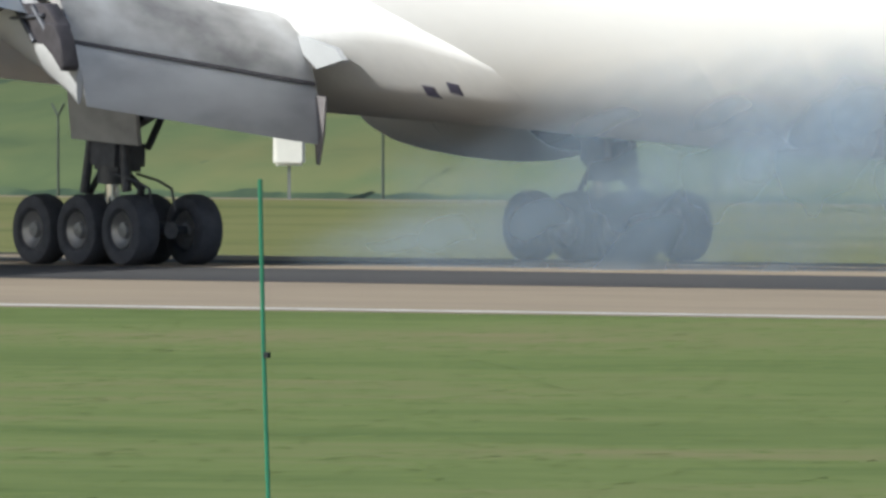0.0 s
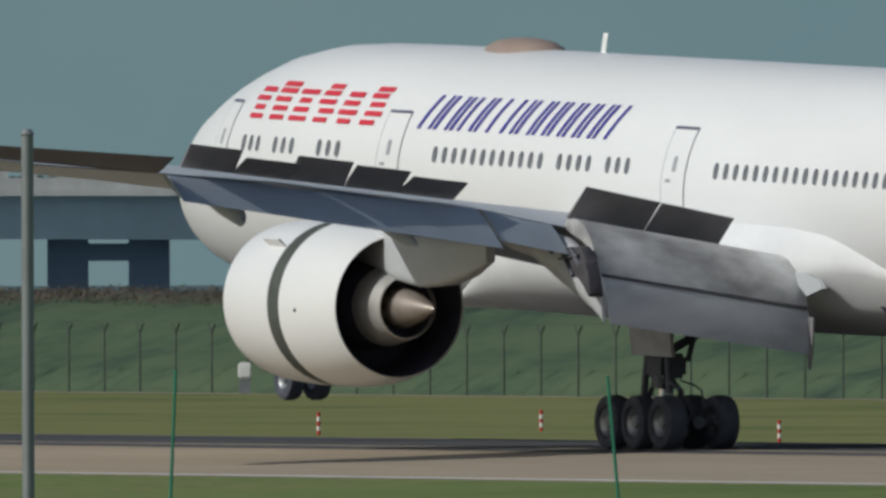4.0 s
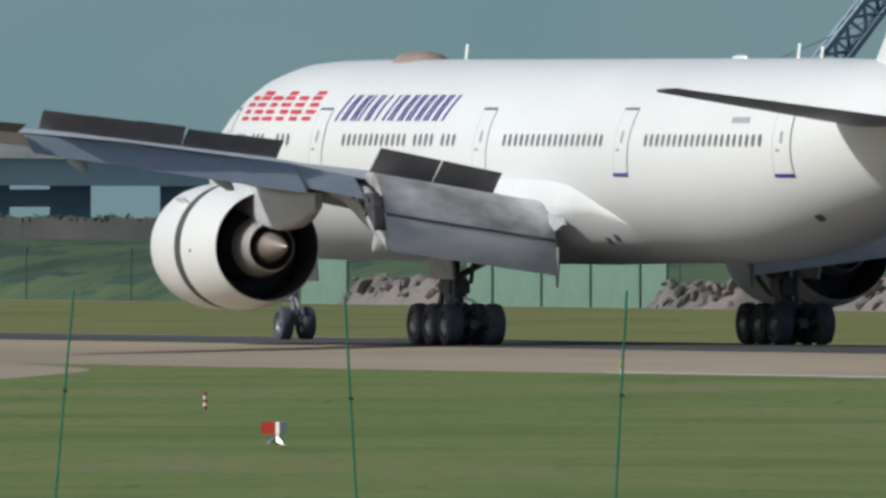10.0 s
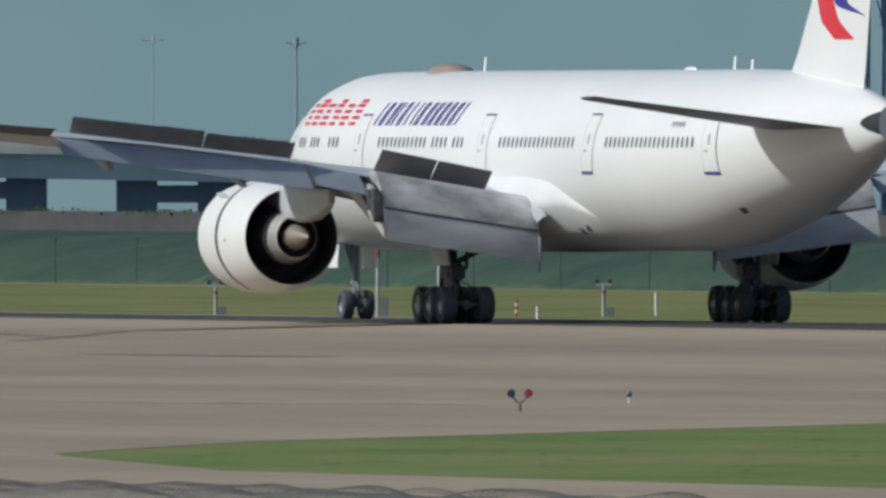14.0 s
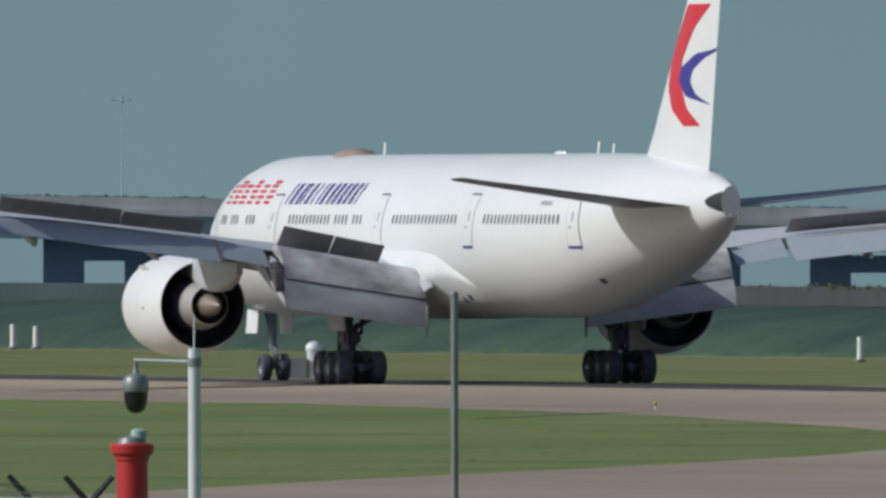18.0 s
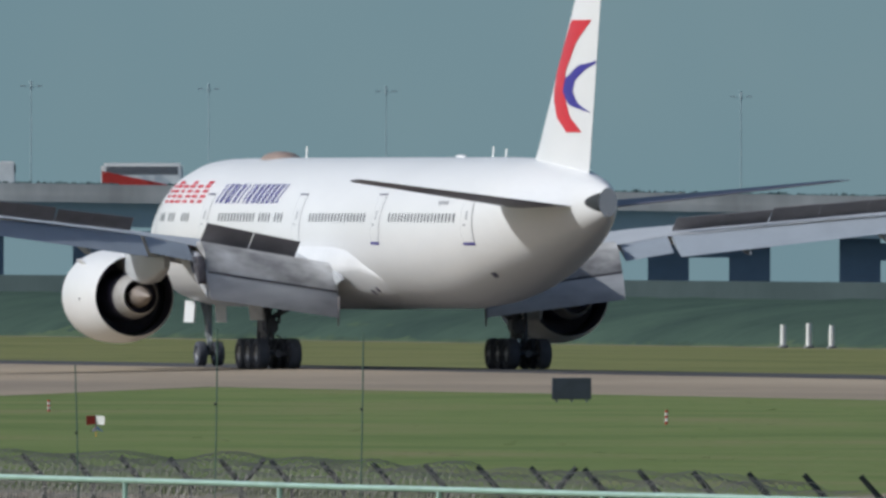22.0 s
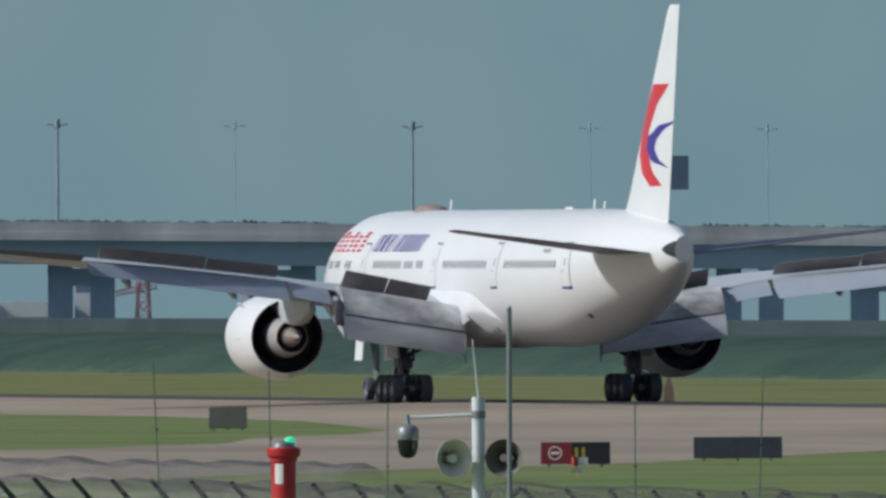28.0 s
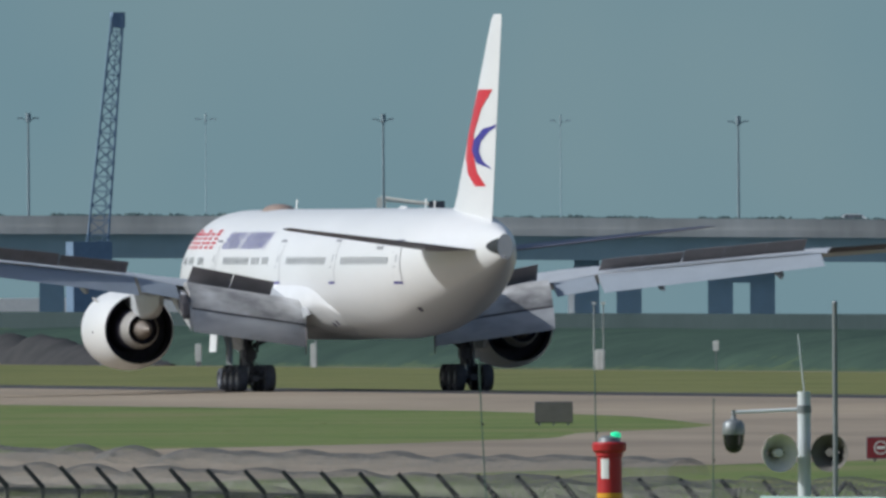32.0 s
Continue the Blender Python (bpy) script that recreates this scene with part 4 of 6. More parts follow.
def camera_post(x, top, arm, horns, r):
    ob = thing("camera_post", "white post with a hanging dome camera" + (" and two horn loudspeakers" if horns else ""), "camera post", facing(x, -100, BERM), "camera posts")
    h = top - BERM
    part("post", tube(bmesh.new(), (0, 0, 0), (0, 0, h), r, r, 18), WHITEPOST, ob)
    part("whip_rod", tube(bmesh.new(), (0, 0, h), (-.06 if horns else 0, 0, h + (0.62 if horns else .3)), .008, .006, 8), WHITEPOST, ob, "thin white rod")
    za = h - 0.19 if horns else h - 0.13
    part("arm", tube(bmesh.new(), (0, 0, za), (-arm, 0, za + (-.03 if horns else 0.02)), .02, .018, 10), WHITEPOST, ob, "white bracket arm")
    part("clamp", tube(bmesh.new(), (0, 0, za - .04), (0, 0, za + .04), r * 1.15, r * 1.15, 18), GALV, ob)
    dome = part("dome_camera", turned(bmesh.new(), [(-.05, .02), (-.10, .03), (-.12, .09), (-.16, .118), (-.26, .122), (-.27, .116)], "z", (-arm + .02, 0, za), 24, True), GALV, ob,
                "grey dome camera housing")
    part("smoked_bubble", turned(bmesh.new(), [(-.262, .112), (-.36, .108), (-.43, .085), (-.46, .05), (-.47, .005)], "z", (-arm + .02, 0, za), 24, True), BLACK, dome, "black camera bubble")
    part("hanger", tube(bmesh.new(), (-arm + .02, 0, za), (-arm + .02, 0, za - .1), .022, .022, 10), GALV, dome)
    if horns:
        for sx, m, tilt, lab in ((-.30, CREAM, 20, "cream horn loudspeaker"), (.30, HORNDARK, -14, "grey-brown horn loudspeaker")):
            if x < 300:
                sx, tilt = (sx * .45 - 0.02, tilt) if sx < 0 else (sx * .55, tilt)
            hz = h - 0.66
            rr = .205 if x > 300 else .19
            prof = [(0, rr), (.01, rr), (.03, rr * .93), (.12, rr * .62), (.22, rr * .34), (.3, rr * .25), (.32, rr * .3), (.40, rr * .3), (.41, .01)]
            bm = turned(bmesh.new(), [(a - .12, b) for a, b in prof], "y", (0, 0, 0), 28)
            horn = part("horn_speaker", bm, m, ob, lab, at=Matrix.Translation((sx, -.12, hz)) @ Matrix.Rotation(radians(tilt), 4, "Z"))
            bm = turned(bmesh.new(), [(0.06, rr * .2), (-.08, rr * .24), (-.1, rr * .18), (-.1, .005)], "y", (0, 0, 0), 16, True)
            part("horn_throat", bm, CREAM if m is CREAM else HORNDARK, horn)
            part("bracket", tube(bmesh.new(), (sx, -.05, hz), (0, 0, hz + .02), .016, .016, 8), GALV, ob)


def bollard(x, top, r, green, base):
    ob = thing("signal_bollard", "red enamelled bollard post with a flared cap and pale label" if green else "red enamelled bollard post with a flared cap", "bollard",
               facing(x, -100, BERM), "red bollards")
    h = top - BERM
    part("body", turned(bmesh.new(), [(h - base, r), (h - .16, r * 1.0), (h - .15, r * 1.12), (h - .12, r * 1.12), (h - .09, r * 1.36), (h - .02, r * 1.40), (h, r * 1.3), (h + .01, .02)], "z", n=28),
         BOLLARD, ob, "red bollard head")
    part("base", turned(bmesh.new(), [(0, r * .9), (h - base, r * .9), (h - base + .01, r * 1.06), (h - base + .06, r * 1.06)], "z", n=24), BOLLYELLOW, ob, "yellow lower post")
    part("lid", turned(bmesh.new(), [(h + .0, r * .95), (h + .05, r * .85), (h + .07, r * .5), (h + .075, .01)], "z", n=24), GALV, ob)
    if not green:
        part("lamp_cap", turned(bmesh.new(), [(h + .05, .075), (h + .12, .07), (h + .14, .03)], "z", (.06, 0, 0), 16, True), MINT, ob, "pale green unlit lamp cap")
    if green:
        part("signal_lamp", turned(bmesh.new(), [(h + .05, .06), (h + .10, .055), (h + .115, .02)], "z", (.07, 0, 0), 16, True), GREENLAMP, ob, "lit green lamp")
        bm = bmesh.new()
        rows = [[(r * 1.02 * math.sin(a), -r * 1.02 * math.cos(a), z) for z in (h - .40, h - .18)] for a in span(-.75, -.05, 5)]
        part("label_plate", loft(bm, rows, ring=False), MARKWHITE, ob, "white label plate")


def railing():
    ob = thing("guard_rail", "pale green tubular guard rail on posts", "railing", Matrix.Translation((0, -98, 0)))
    bm = bmesh.new()
    xs = span(354, 430, 28)
    pts = [Vector((x, 0, 4.60 + 0.025 * noise.noise((x * .12, 0, 0)) + (0.06 if x > 424 else 0))) for x in xs]
    loft(bm, [[p + Vector((0, .026 * math.cos(q), .026 * math.sin(q))) for q in span(0, 5.5, 7)] for p in pts])
    part("top_rail", bm, MINT, ob)
    for k in range(-5, 7):
        x = 389.3 + 6.2 * k
        part("rail_post", tube(bmesh.new(), (x, 0, BERM), (x, 0, 4.59), .024, .024, 8), MINT, ob)


def helix(bm, x0, x1, y, z, r, pitch, wire, seg=11, seed=0):
    n = int((x1 - x0) / pitch * seg)
    prev = None
    for i in range(n + 1):
        a = 2 * math.pi * i / seg
        x = x0 + (x1 - x0) * i / n
        rr = r * (1 + .22 * noise.noise((x * .5, seed, 0)))
        c = Vector((x, y + rr * math.cos(a), z + rr * math.sin(a) + 0.10 * noise.noise((x * .35, 5 + seed, 0))))
        ring = [bm.verts.new(c + Vector(d) * wire) for d in ((0, 0, 1), (.87, 0, -.5), (-.87, 0, -.5))]
        if prev:
            for j in range(3):
                bm.faces.new((prev[j], prev[(j + 1) % 3], ring[(j + 1) % 3], ring[j]))
        prev = ring


def perimeter_fence():
    ob = thing("security_fence", "dark steel security fence with cranked arms", "fence", Matrix.Translation((0, -122, 0)))
    post = tube(bmesh.new(), (0, 0, BERM), (0, 0, 3.93), .035, .03, 6)
    me = mesh("fence_post", post, FENCE)
    az = radians(-12.5)
    right = Vector((math.sin(az), -math.cos(az), 0))
    arms = []
    for s in (-1, 1):
        bm = tube(bmesh.new(), (0, 0, 3.90), right * (.27 * s) + Vector((0, 0, 4.21)), .042, .033, 6)
        arms.append(mesh("cranked_arm", bm, FENCE))
    low = tube(bmesh.new(), (0, 0, 3.3), right * -.26 + Vector((0, 0, 3.62)), .03, .024, 6)
    brace = mesh("low_brace", low, FENCE)
    for k in range(60):
        x = 456.5 + 2.5 * k
        p = new("fence_post", me)
        p.parent, p.matrix_basis = ob, Matrix.Translation((x, 0, 0))
        a = new("cranked_arm", arms[0])
        a.parent = p
        if x < 535 and k % 3 != 1:
            b = new("low_brace", brace)
            b.parent = p
            if k % 6 == 0:
                a = new("cranked_arm", arms[1])
                a.parent = p
    for z in (2.1, 2.5, 2.9, 3.3, 3.6, 3.88):
        part("fence_wire", tube(bmesh.new(), (456, 0, z), (607, 0, z), .009, .009, 4), FENCE, ob)
    bm = bmesh.new()
    for x in span(456, 607, 900):
        for s in (-1, 1):
            box(bm, x - .006, x + .006, -.005, .005, 1.95, 3.9, Matrix.Translation((0, 0, 0)) @ Matrix(((1, 0, .30 * s, -.87 * s), (0, 1, 0, 0), (0, 0, 1, 0), (0, 0, 0, 1))))
    m = part("fence_mesh", bm, FENCE, ob, "dark woven fence mesh")
    tagged(m, kind="stuff")
    for x0, x1, y, z, r, p in ((392, 436, -122, 3.28, .33, .20), (456, 548, -121, 3.86, .30, .42), (470, 530, -120.6, 4.02, .26, .36), (545, 606, -123.2, 4.12, .33, .11), (540, 606, -122.6, 3.9, .3, .16),
                               (384, 430, -123, 3.2, .34, .17), (456, 545, -121.6, 3.72, .33, .17), (456, 548, -120.4, 3.92, .30, .21), (390, 436, -121, 3.3, .3, .07)):
        bm = bmesh.new()
        helix(bm, x0, x1, y, z, r, p, .003 if p < .105 or p in (.17, .21) else .0065 if x0 < 440 else .007 if x0 < 500 else .005, seed=x0 + int(p * 100))
        w = new("razor_wire", mesh("razor_wire", bm, WIRE, False))
        tagged(w, "tangled coils of dull razor wire on the fence", "razor wire", kind="stuff")


near_ground()
rod_things()
plain_posts()
camera_post(244.5, 5.60, 0.74, True, .068)
camera_post(370.4, 5.99, 0.56, False, .058)
camera_post(436.7, 5.75, 0.78, True, .070)
bollard(372.62, 5.10, .145, False, 1.6)
bollard(446.3, 5.17, .135, True, .62)
railing()
perimeter_fence()


# ---- the bridge and the far shore ----
FAR = 4650.0
DECK_TOP = [(-32, 3.0), (-27.3, 3.2), (-24.7, 3.9), (-20, 3.9), (-16.8, 4.8), (-15.36, 7.1), (-14.58, 8.05), (-13.28, 9.5), (-12.3, 10.4), (-11.87, 10.7), (-8, 11.2)]


DEPTH = [(-31, 7.2), (-24.8, 7.2), (-20.2, 5.5), (-16, 5.0), (-8, 5.0)]


def polar(az, r, z):
    return Vector((r * math.cos(radians(az)), r * math.sin(radians(az)), z))


def on_deck(az, r=FAR - 3):
    return Matrix.Translation(polar(az, r, lerp(DECK_TOP, max(-31.9, min(-8.1, az)))[1] - 1.1)) @ Matrix.Rotation(radians(az - 90), 4, "Z")


def bridge():
    ob = thing("viaduct", "long grey concrete sea bridge on paired piers in the haze", "bridge", Matrix.Identity(4))
    azs = span(-31, -8.5, 150)
    def strip(name, prof, material, label):
        bm = bmesh.new()
        rings = []
        for a in azs:
            z = lerp(DECK_TOP, a)[1]
            deep = lerp(DEPTH, a)[1]
            rings.append([polar(a, FAR + r, z + (d if d > -2.5 else -1.7 + (d + 1.7) / 3.3 * (deep - 1.7))) for r, d in prof])
        part(name, loft(bm, rings), material, ob, label)
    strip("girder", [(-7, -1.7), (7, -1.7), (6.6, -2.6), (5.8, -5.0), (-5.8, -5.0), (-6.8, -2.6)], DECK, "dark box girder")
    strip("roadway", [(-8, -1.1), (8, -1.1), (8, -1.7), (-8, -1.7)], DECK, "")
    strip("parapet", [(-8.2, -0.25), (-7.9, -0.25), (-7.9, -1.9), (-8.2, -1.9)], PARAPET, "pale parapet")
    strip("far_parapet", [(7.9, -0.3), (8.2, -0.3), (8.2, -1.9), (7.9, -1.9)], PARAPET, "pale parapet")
    panels = [mesh("rail_panel", loft(bmesh.new(), [[(-.08, y, 0), (.08, y, 0), (.08, y, h), (-.08, y, h)] for y, h in ((-.55, first), (.55, .75))]), PARAPET) for first in (1.05, .75, .75)]
    for k, a in enumerate(span(-30.5, -19.2, 280)):
        if noise.noise((a * 1.7, 8, 0)) > -.35:
            m = Matrix.Translation(polar(a, FAR - 8.05, lerp(DECK_TOP, a)[1] - .3)) @ Matrix.Rotation(radians(a), 4, "Z")
            p = new("rail_panel", panels[k % 3])
            p.parent, p.matrix_basis = ob, m
    strip("edge_beam", [(-8.5, -1.5), (-8.2, -1.5), (-8.2, -2.3), (-8.5, -2.3)], PARAPET, "")
    k = 0
    rows = [(-24.753 + .264 * i, .056, 2.3, MIDPIER) for i in range(-5, 43)] + [(-26.478 - .32 * i, .056, 2.3, SHADEPIER) for i in range(14)] + [(-13.467, .036, 1.6, PIER)]
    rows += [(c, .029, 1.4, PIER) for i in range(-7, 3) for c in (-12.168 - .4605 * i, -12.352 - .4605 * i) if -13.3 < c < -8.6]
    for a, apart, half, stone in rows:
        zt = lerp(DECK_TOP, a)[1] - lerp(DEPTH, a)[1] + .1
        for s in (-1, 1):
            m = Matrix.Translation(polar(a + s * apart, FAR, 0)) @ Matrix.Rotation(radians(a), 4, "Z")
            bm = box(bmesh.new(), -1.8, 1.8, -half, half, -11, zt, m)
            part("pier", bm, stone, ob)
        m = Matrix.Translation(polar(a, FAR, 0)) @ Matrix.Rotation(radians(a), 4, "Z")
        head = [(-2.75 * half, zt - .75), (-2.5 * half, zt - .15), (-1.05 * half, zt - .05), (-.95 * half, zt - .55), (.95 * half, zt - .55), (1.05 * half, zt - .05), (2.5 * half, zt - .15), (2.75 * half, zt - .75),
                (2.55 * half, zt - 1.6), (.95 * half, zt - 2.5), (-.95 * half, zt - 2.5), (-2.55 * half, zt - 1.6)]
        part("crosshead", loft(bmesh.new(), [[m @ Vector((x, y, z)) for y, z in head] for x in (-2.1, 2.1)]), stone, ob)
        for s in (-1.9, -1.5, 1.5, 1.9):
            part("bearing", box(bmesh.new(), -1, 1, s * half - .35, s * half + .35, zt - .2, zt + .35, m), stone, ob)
    # planting and clutter along the parapet
    bm = bmesh.new()
    rng = random.Random(9)
    for i in range(12000):
        a = rng.uniform(-31, -8.6)
        if noise.noise((a * 9, 0, 0)) < -0.25:
            continue
        z = lerp(DECK_TOP, a)[1] - 0.35
        c = polar(a, FAR - 7.4, z)
        w, h = rng.uniform(.25, .6), rng.uniform(.15, .42 + .3 * noise.noise((a * 25, 3, 0)))
        clump(bm, c, w, h, rng)
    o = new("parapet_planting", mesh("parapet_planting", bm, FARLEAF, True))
    tagged(o, "dark low planting along the bridge parapet", "planting", kind="stuff")


def clump(bm, c, w, h, rng):
    """A small ragged tuft of a few tilted leaves."""
    top = bm.verts.new(c + Vector((rng.uniform(-.3, .3) * w, 0, h)))
    ring = [bm.verts.new(c + Vector((w * math.cos(k) * rng.uniform(.6, 1.2), w * math.sin(k) * rng.uniform(.6, 1.2), rng.uniform(-.2, .45) * h))) for k in (0, 1.26, 2.5, 3.77, 5.0)]
    for i in range(5):
        bm.faces.new((ring[i], ring[(i + 1) % 5], top))


def lamp_posts():
    """Two rows of lamps on the bridge; those of the far row and further along are thin and pale, faded by colour and
    width as haze would.
    """
    def lamp(m, metal, k, label):
        ob = thing("street_lamp", label, "street lamp", m, "lamps on the bridge")
        h = 12.2
        part("pole", tube(bmesh.new(), (0, 0, 0), (0, 0, h), .17 * k, .11 * k, 8), metal, ob)
        for s in (-1, 1):
            part("arm", tube(bmesh.new(), (0, 0, h - .7), (1.0 * s, 0, h - .45), .06 * k, .05 * k, 6), metal, ob)
            part("lantern", box(bmesh.new(), .9 * s - .3, .9 * s + .3, -.18, .18, h - .55, h - .4), metal, ob)
        part("head", tube(bmesh.new(), (0, 0, h - .9), (0, 0, h + .1), .3 * k, .3 * k, 8), metal, ob)
        return ob
    near = far = None
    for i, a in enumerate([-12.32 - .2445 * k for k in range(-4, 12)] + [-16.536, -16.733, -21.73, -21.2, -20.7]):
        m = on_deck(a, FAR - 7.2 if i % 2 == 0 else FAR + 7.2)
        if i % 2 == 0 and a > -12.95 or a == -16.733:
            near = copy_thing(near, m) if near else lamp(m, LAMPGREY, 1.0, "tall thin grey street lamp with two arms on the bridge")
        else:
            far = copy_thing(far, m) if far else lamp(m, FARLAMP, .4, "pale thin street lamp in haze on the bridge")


def lattice(bm, a, b, wa, wb, bays, r):
    a, b = Vector(a), Vector(b)
    d = (b - a).normalized()
    u = d.cross(Vector((0.2, 1, 0.1))).normalized()
    w = d.cross(u)
    def corner(k, i):
        s = (wa + (wb - wa) * k) / 2
        sx, sy = ((-1, -1), (1, -1), (1, 1), (-1, 1))[i % 4]
        return a + (b - a) * k + u * s * sx + w * s * sy
    for i in range(4):
        tube(bm, corner(0, i), corner(1, i), r, r, 4)
    for k in range(bays):
        for i in range(4):
            p, q = (i, i + 1) if k % 2 else (i + 1, i)
            tube(bm, corner(k / bays, p), corner((k + 1) / bays, q), r * .6, r * .6, 4)
            tube(bm, corner((k + 1) / bays, i), corner((k + 1) / bays, i + 1), r * .6, r * .6, 4)
    return bm


def cranes():
    base = polar(-11.914, FAR - 60, -3)
    ob = thing("lattice_crane", "tall dark blue lattice crane boom behind the bridge", "crane", Matrix.Identity(4))
    top = polar(-11.955, FAR - 60, 32.3)
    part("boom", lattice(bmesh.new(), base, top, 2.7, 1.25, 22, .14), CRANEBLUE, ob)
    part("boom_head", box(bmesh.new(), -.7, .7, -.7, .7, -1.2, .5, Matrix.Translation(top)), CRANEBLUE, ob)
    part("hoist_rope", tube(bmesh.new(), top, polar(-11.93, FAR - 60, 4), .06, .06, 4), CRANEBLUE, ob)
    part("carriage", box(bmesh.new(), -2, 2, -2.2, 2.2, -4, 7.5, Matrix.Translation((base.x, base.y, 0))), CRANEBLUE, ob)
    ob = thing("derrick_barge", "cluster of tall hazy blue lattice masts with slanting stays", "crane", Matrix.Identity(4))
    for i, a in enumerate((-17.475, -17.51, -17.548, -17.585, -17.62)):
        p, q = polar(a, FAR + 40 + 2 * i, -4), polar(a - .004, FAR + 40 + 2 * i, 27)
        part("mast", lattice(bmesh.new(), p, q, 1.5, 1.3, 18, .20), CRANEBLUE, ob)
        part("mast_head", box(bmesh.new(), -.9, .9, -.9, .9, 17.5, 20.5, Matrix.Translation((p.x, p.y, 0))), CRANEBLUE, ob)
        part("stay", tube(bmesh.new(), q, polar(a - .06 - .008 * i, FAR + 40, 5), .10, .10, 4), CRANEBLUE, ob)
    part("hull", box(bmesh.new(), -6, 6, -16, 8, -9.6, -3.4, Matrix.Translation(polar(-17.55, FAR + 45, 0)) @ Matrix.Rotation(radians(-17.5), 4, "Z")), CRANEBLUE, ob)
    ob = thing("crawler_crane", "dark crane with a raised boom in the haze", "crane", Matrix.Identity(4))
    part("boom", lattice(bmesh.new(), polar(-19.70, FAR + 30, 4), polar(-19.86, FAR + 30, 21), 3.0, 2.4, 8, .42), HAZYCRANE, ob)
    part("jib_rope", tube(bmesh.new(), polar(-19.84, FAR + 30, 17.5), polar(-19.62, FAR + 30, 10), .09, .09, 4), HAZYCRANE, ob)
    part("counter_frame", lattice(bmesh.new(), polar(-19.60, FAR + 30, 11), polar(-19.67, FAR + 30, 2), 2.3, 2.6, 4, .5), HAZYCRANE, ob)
    part("tip", box(bmesh.new(), -1, 1, -1.6, 1.6, -.5, .5, Matrix.Translation(polar(-19.86, FAR + 30, 21))), MARKRED, ob, "red boom tip")
    part("carriage", box(bmesh.new(), -4, 4, -6, 6, -4, 4, Matrix.Translation(polar(-19.7, FAR + 32, 0)) @ Matrix.Rotation(radians(-19.7), 4, "Z")), HAZYCRANE, ob)


def gantries():
    for a, zb, w, h, pole in ((-13.17, 13.4, 3.1, 3.8, -13.135), (-17.955, 8.0, 2.2, 4.2, -17.98)):
        ob = thing("sign_gantry", "dark rectangular road sign seen from behind on a steel post", "road sign", on_deck(pole, FAR - 6))
        z0 = lerp(DECK_TOP, pole)[1] - 1.1
        off = radians(pole - a) * FAR
        part("board", box(bmesh.new(), off - w / 2, off + w / 2, -.15, .15, zb - z0, zb - z0 + h), GANTRY, ob)
        part("post", tube(bmesh.new(), (0, .3, 0), (0, .3, zb - z0 + h * .9), .26, .2, 8), LAMPGREY, ob)
        for k in (.2, .5, .8):
            part("bracket", tube(bmesh.new(), (0, .3, zb - z0 + h * k), (off, .1, zb - z0 + h * k), .09, .09, 6), LAMPGREY, ob)
        part("cabinet", box(bmesh.new(), -.6, .6, -.1, .6, 1.0, 2.8), GANTRY, ob)


def road_wheels(ob, xs, r=.5):
    for x in xs:
        for y in (-1.0, 1.0):
            part("wheel", turned(bmesh.new(), [(-.15, r * .5), (-.15, r), (.15, r), (.15, r * .5)], "y", (x, y, r), 12), TYRE, ob)


def lorry(m, label):
    ob = thing("container_lorry", label, "lorry", Matrix.Identity(4), "lorries on the bridge")
    part("container", box(bmesh.new(), -5.2, 4.0, -1.25, 1.25, 1.15, 3.75), m, ob)
    bm = box(bmesh.new(), 4.6, 6.6, -1.2, 1.2, .6, 3.2)
    bmesh.ops.bevel(bm, geom=bm.edges[:], offset=.2, segments=2, affect="EDGES")
    part("cab", bm, MARKWHITE, ob, "white cab")
    part("windscreen", box(bmesh.new(), 6.35, 6.63, -1.0, 1.0, 1.9, 2.8), GLASSY, ob)
    part("chassis", box(bmesh.new(), -5.2, 6.2, -.5, .5, .6, 1.15), SIGNBACK, ob)
    road_wheels(ob, (-4.4, -3.2, 3.4, 5.6))
    if m is not MARKRED:
        part("side_panel", box(bmesh.new(), -3, 1.0, -1.262, -1.25, 2.1, 2.9), MARKWHITE, ob, "pale side panel")
    return ob


def coach():
    ob = thing("coach", "white coach with a red sweep along its side", "coach", Matrix.Identity(4))
    bm = box(bmesh.new(), -4.6, 4.6, -1.25, 1.25, .45, 3.3)
    bmesh.ops.bevel(bm, geom=bm.edges[:], offset=.3, segments=2, affect="EDGES")
    part("body", bm, MARKWHITE, ob)
    part("red_sweep", loft(bmesh.new(), [[(-4.5, y, .6), (4.2, y, .6), (-4.5, y, 2.4)] for y in (-1.275, -1.255)]), MARKRED, ob, "red sweep")
    part("window_band", box(bmesh.new(), -4.0, 4.0, -1.27, -1.25, 2.0, 2.9), GLASSY, ob)
    road_wheels(ob, (-3.2, 3.0))
    return ob


def car():
    ob = thing("car", "small white car on the bridge", "car", Matrix.Identity(4), "cars on the bridge")
    part("body", loft(bmesh.new(), [[(x, y, z) for x, z in ((-2.2, .35), (2.2, .35), (2.25, .8), (1.3, .95), (.6, 1.45), (-1.2, 1.48), (-2.1, .95))] for y in (-.85, .85)]), MARKWHITE, ob)
    part("glass", box(bmesh.new(), -1.2, .7, -.87, .87, 1.0, 1.38), GLASSY, ob)
    road_wheels(ob, (-1.4, 1.4), .33)
    return ob


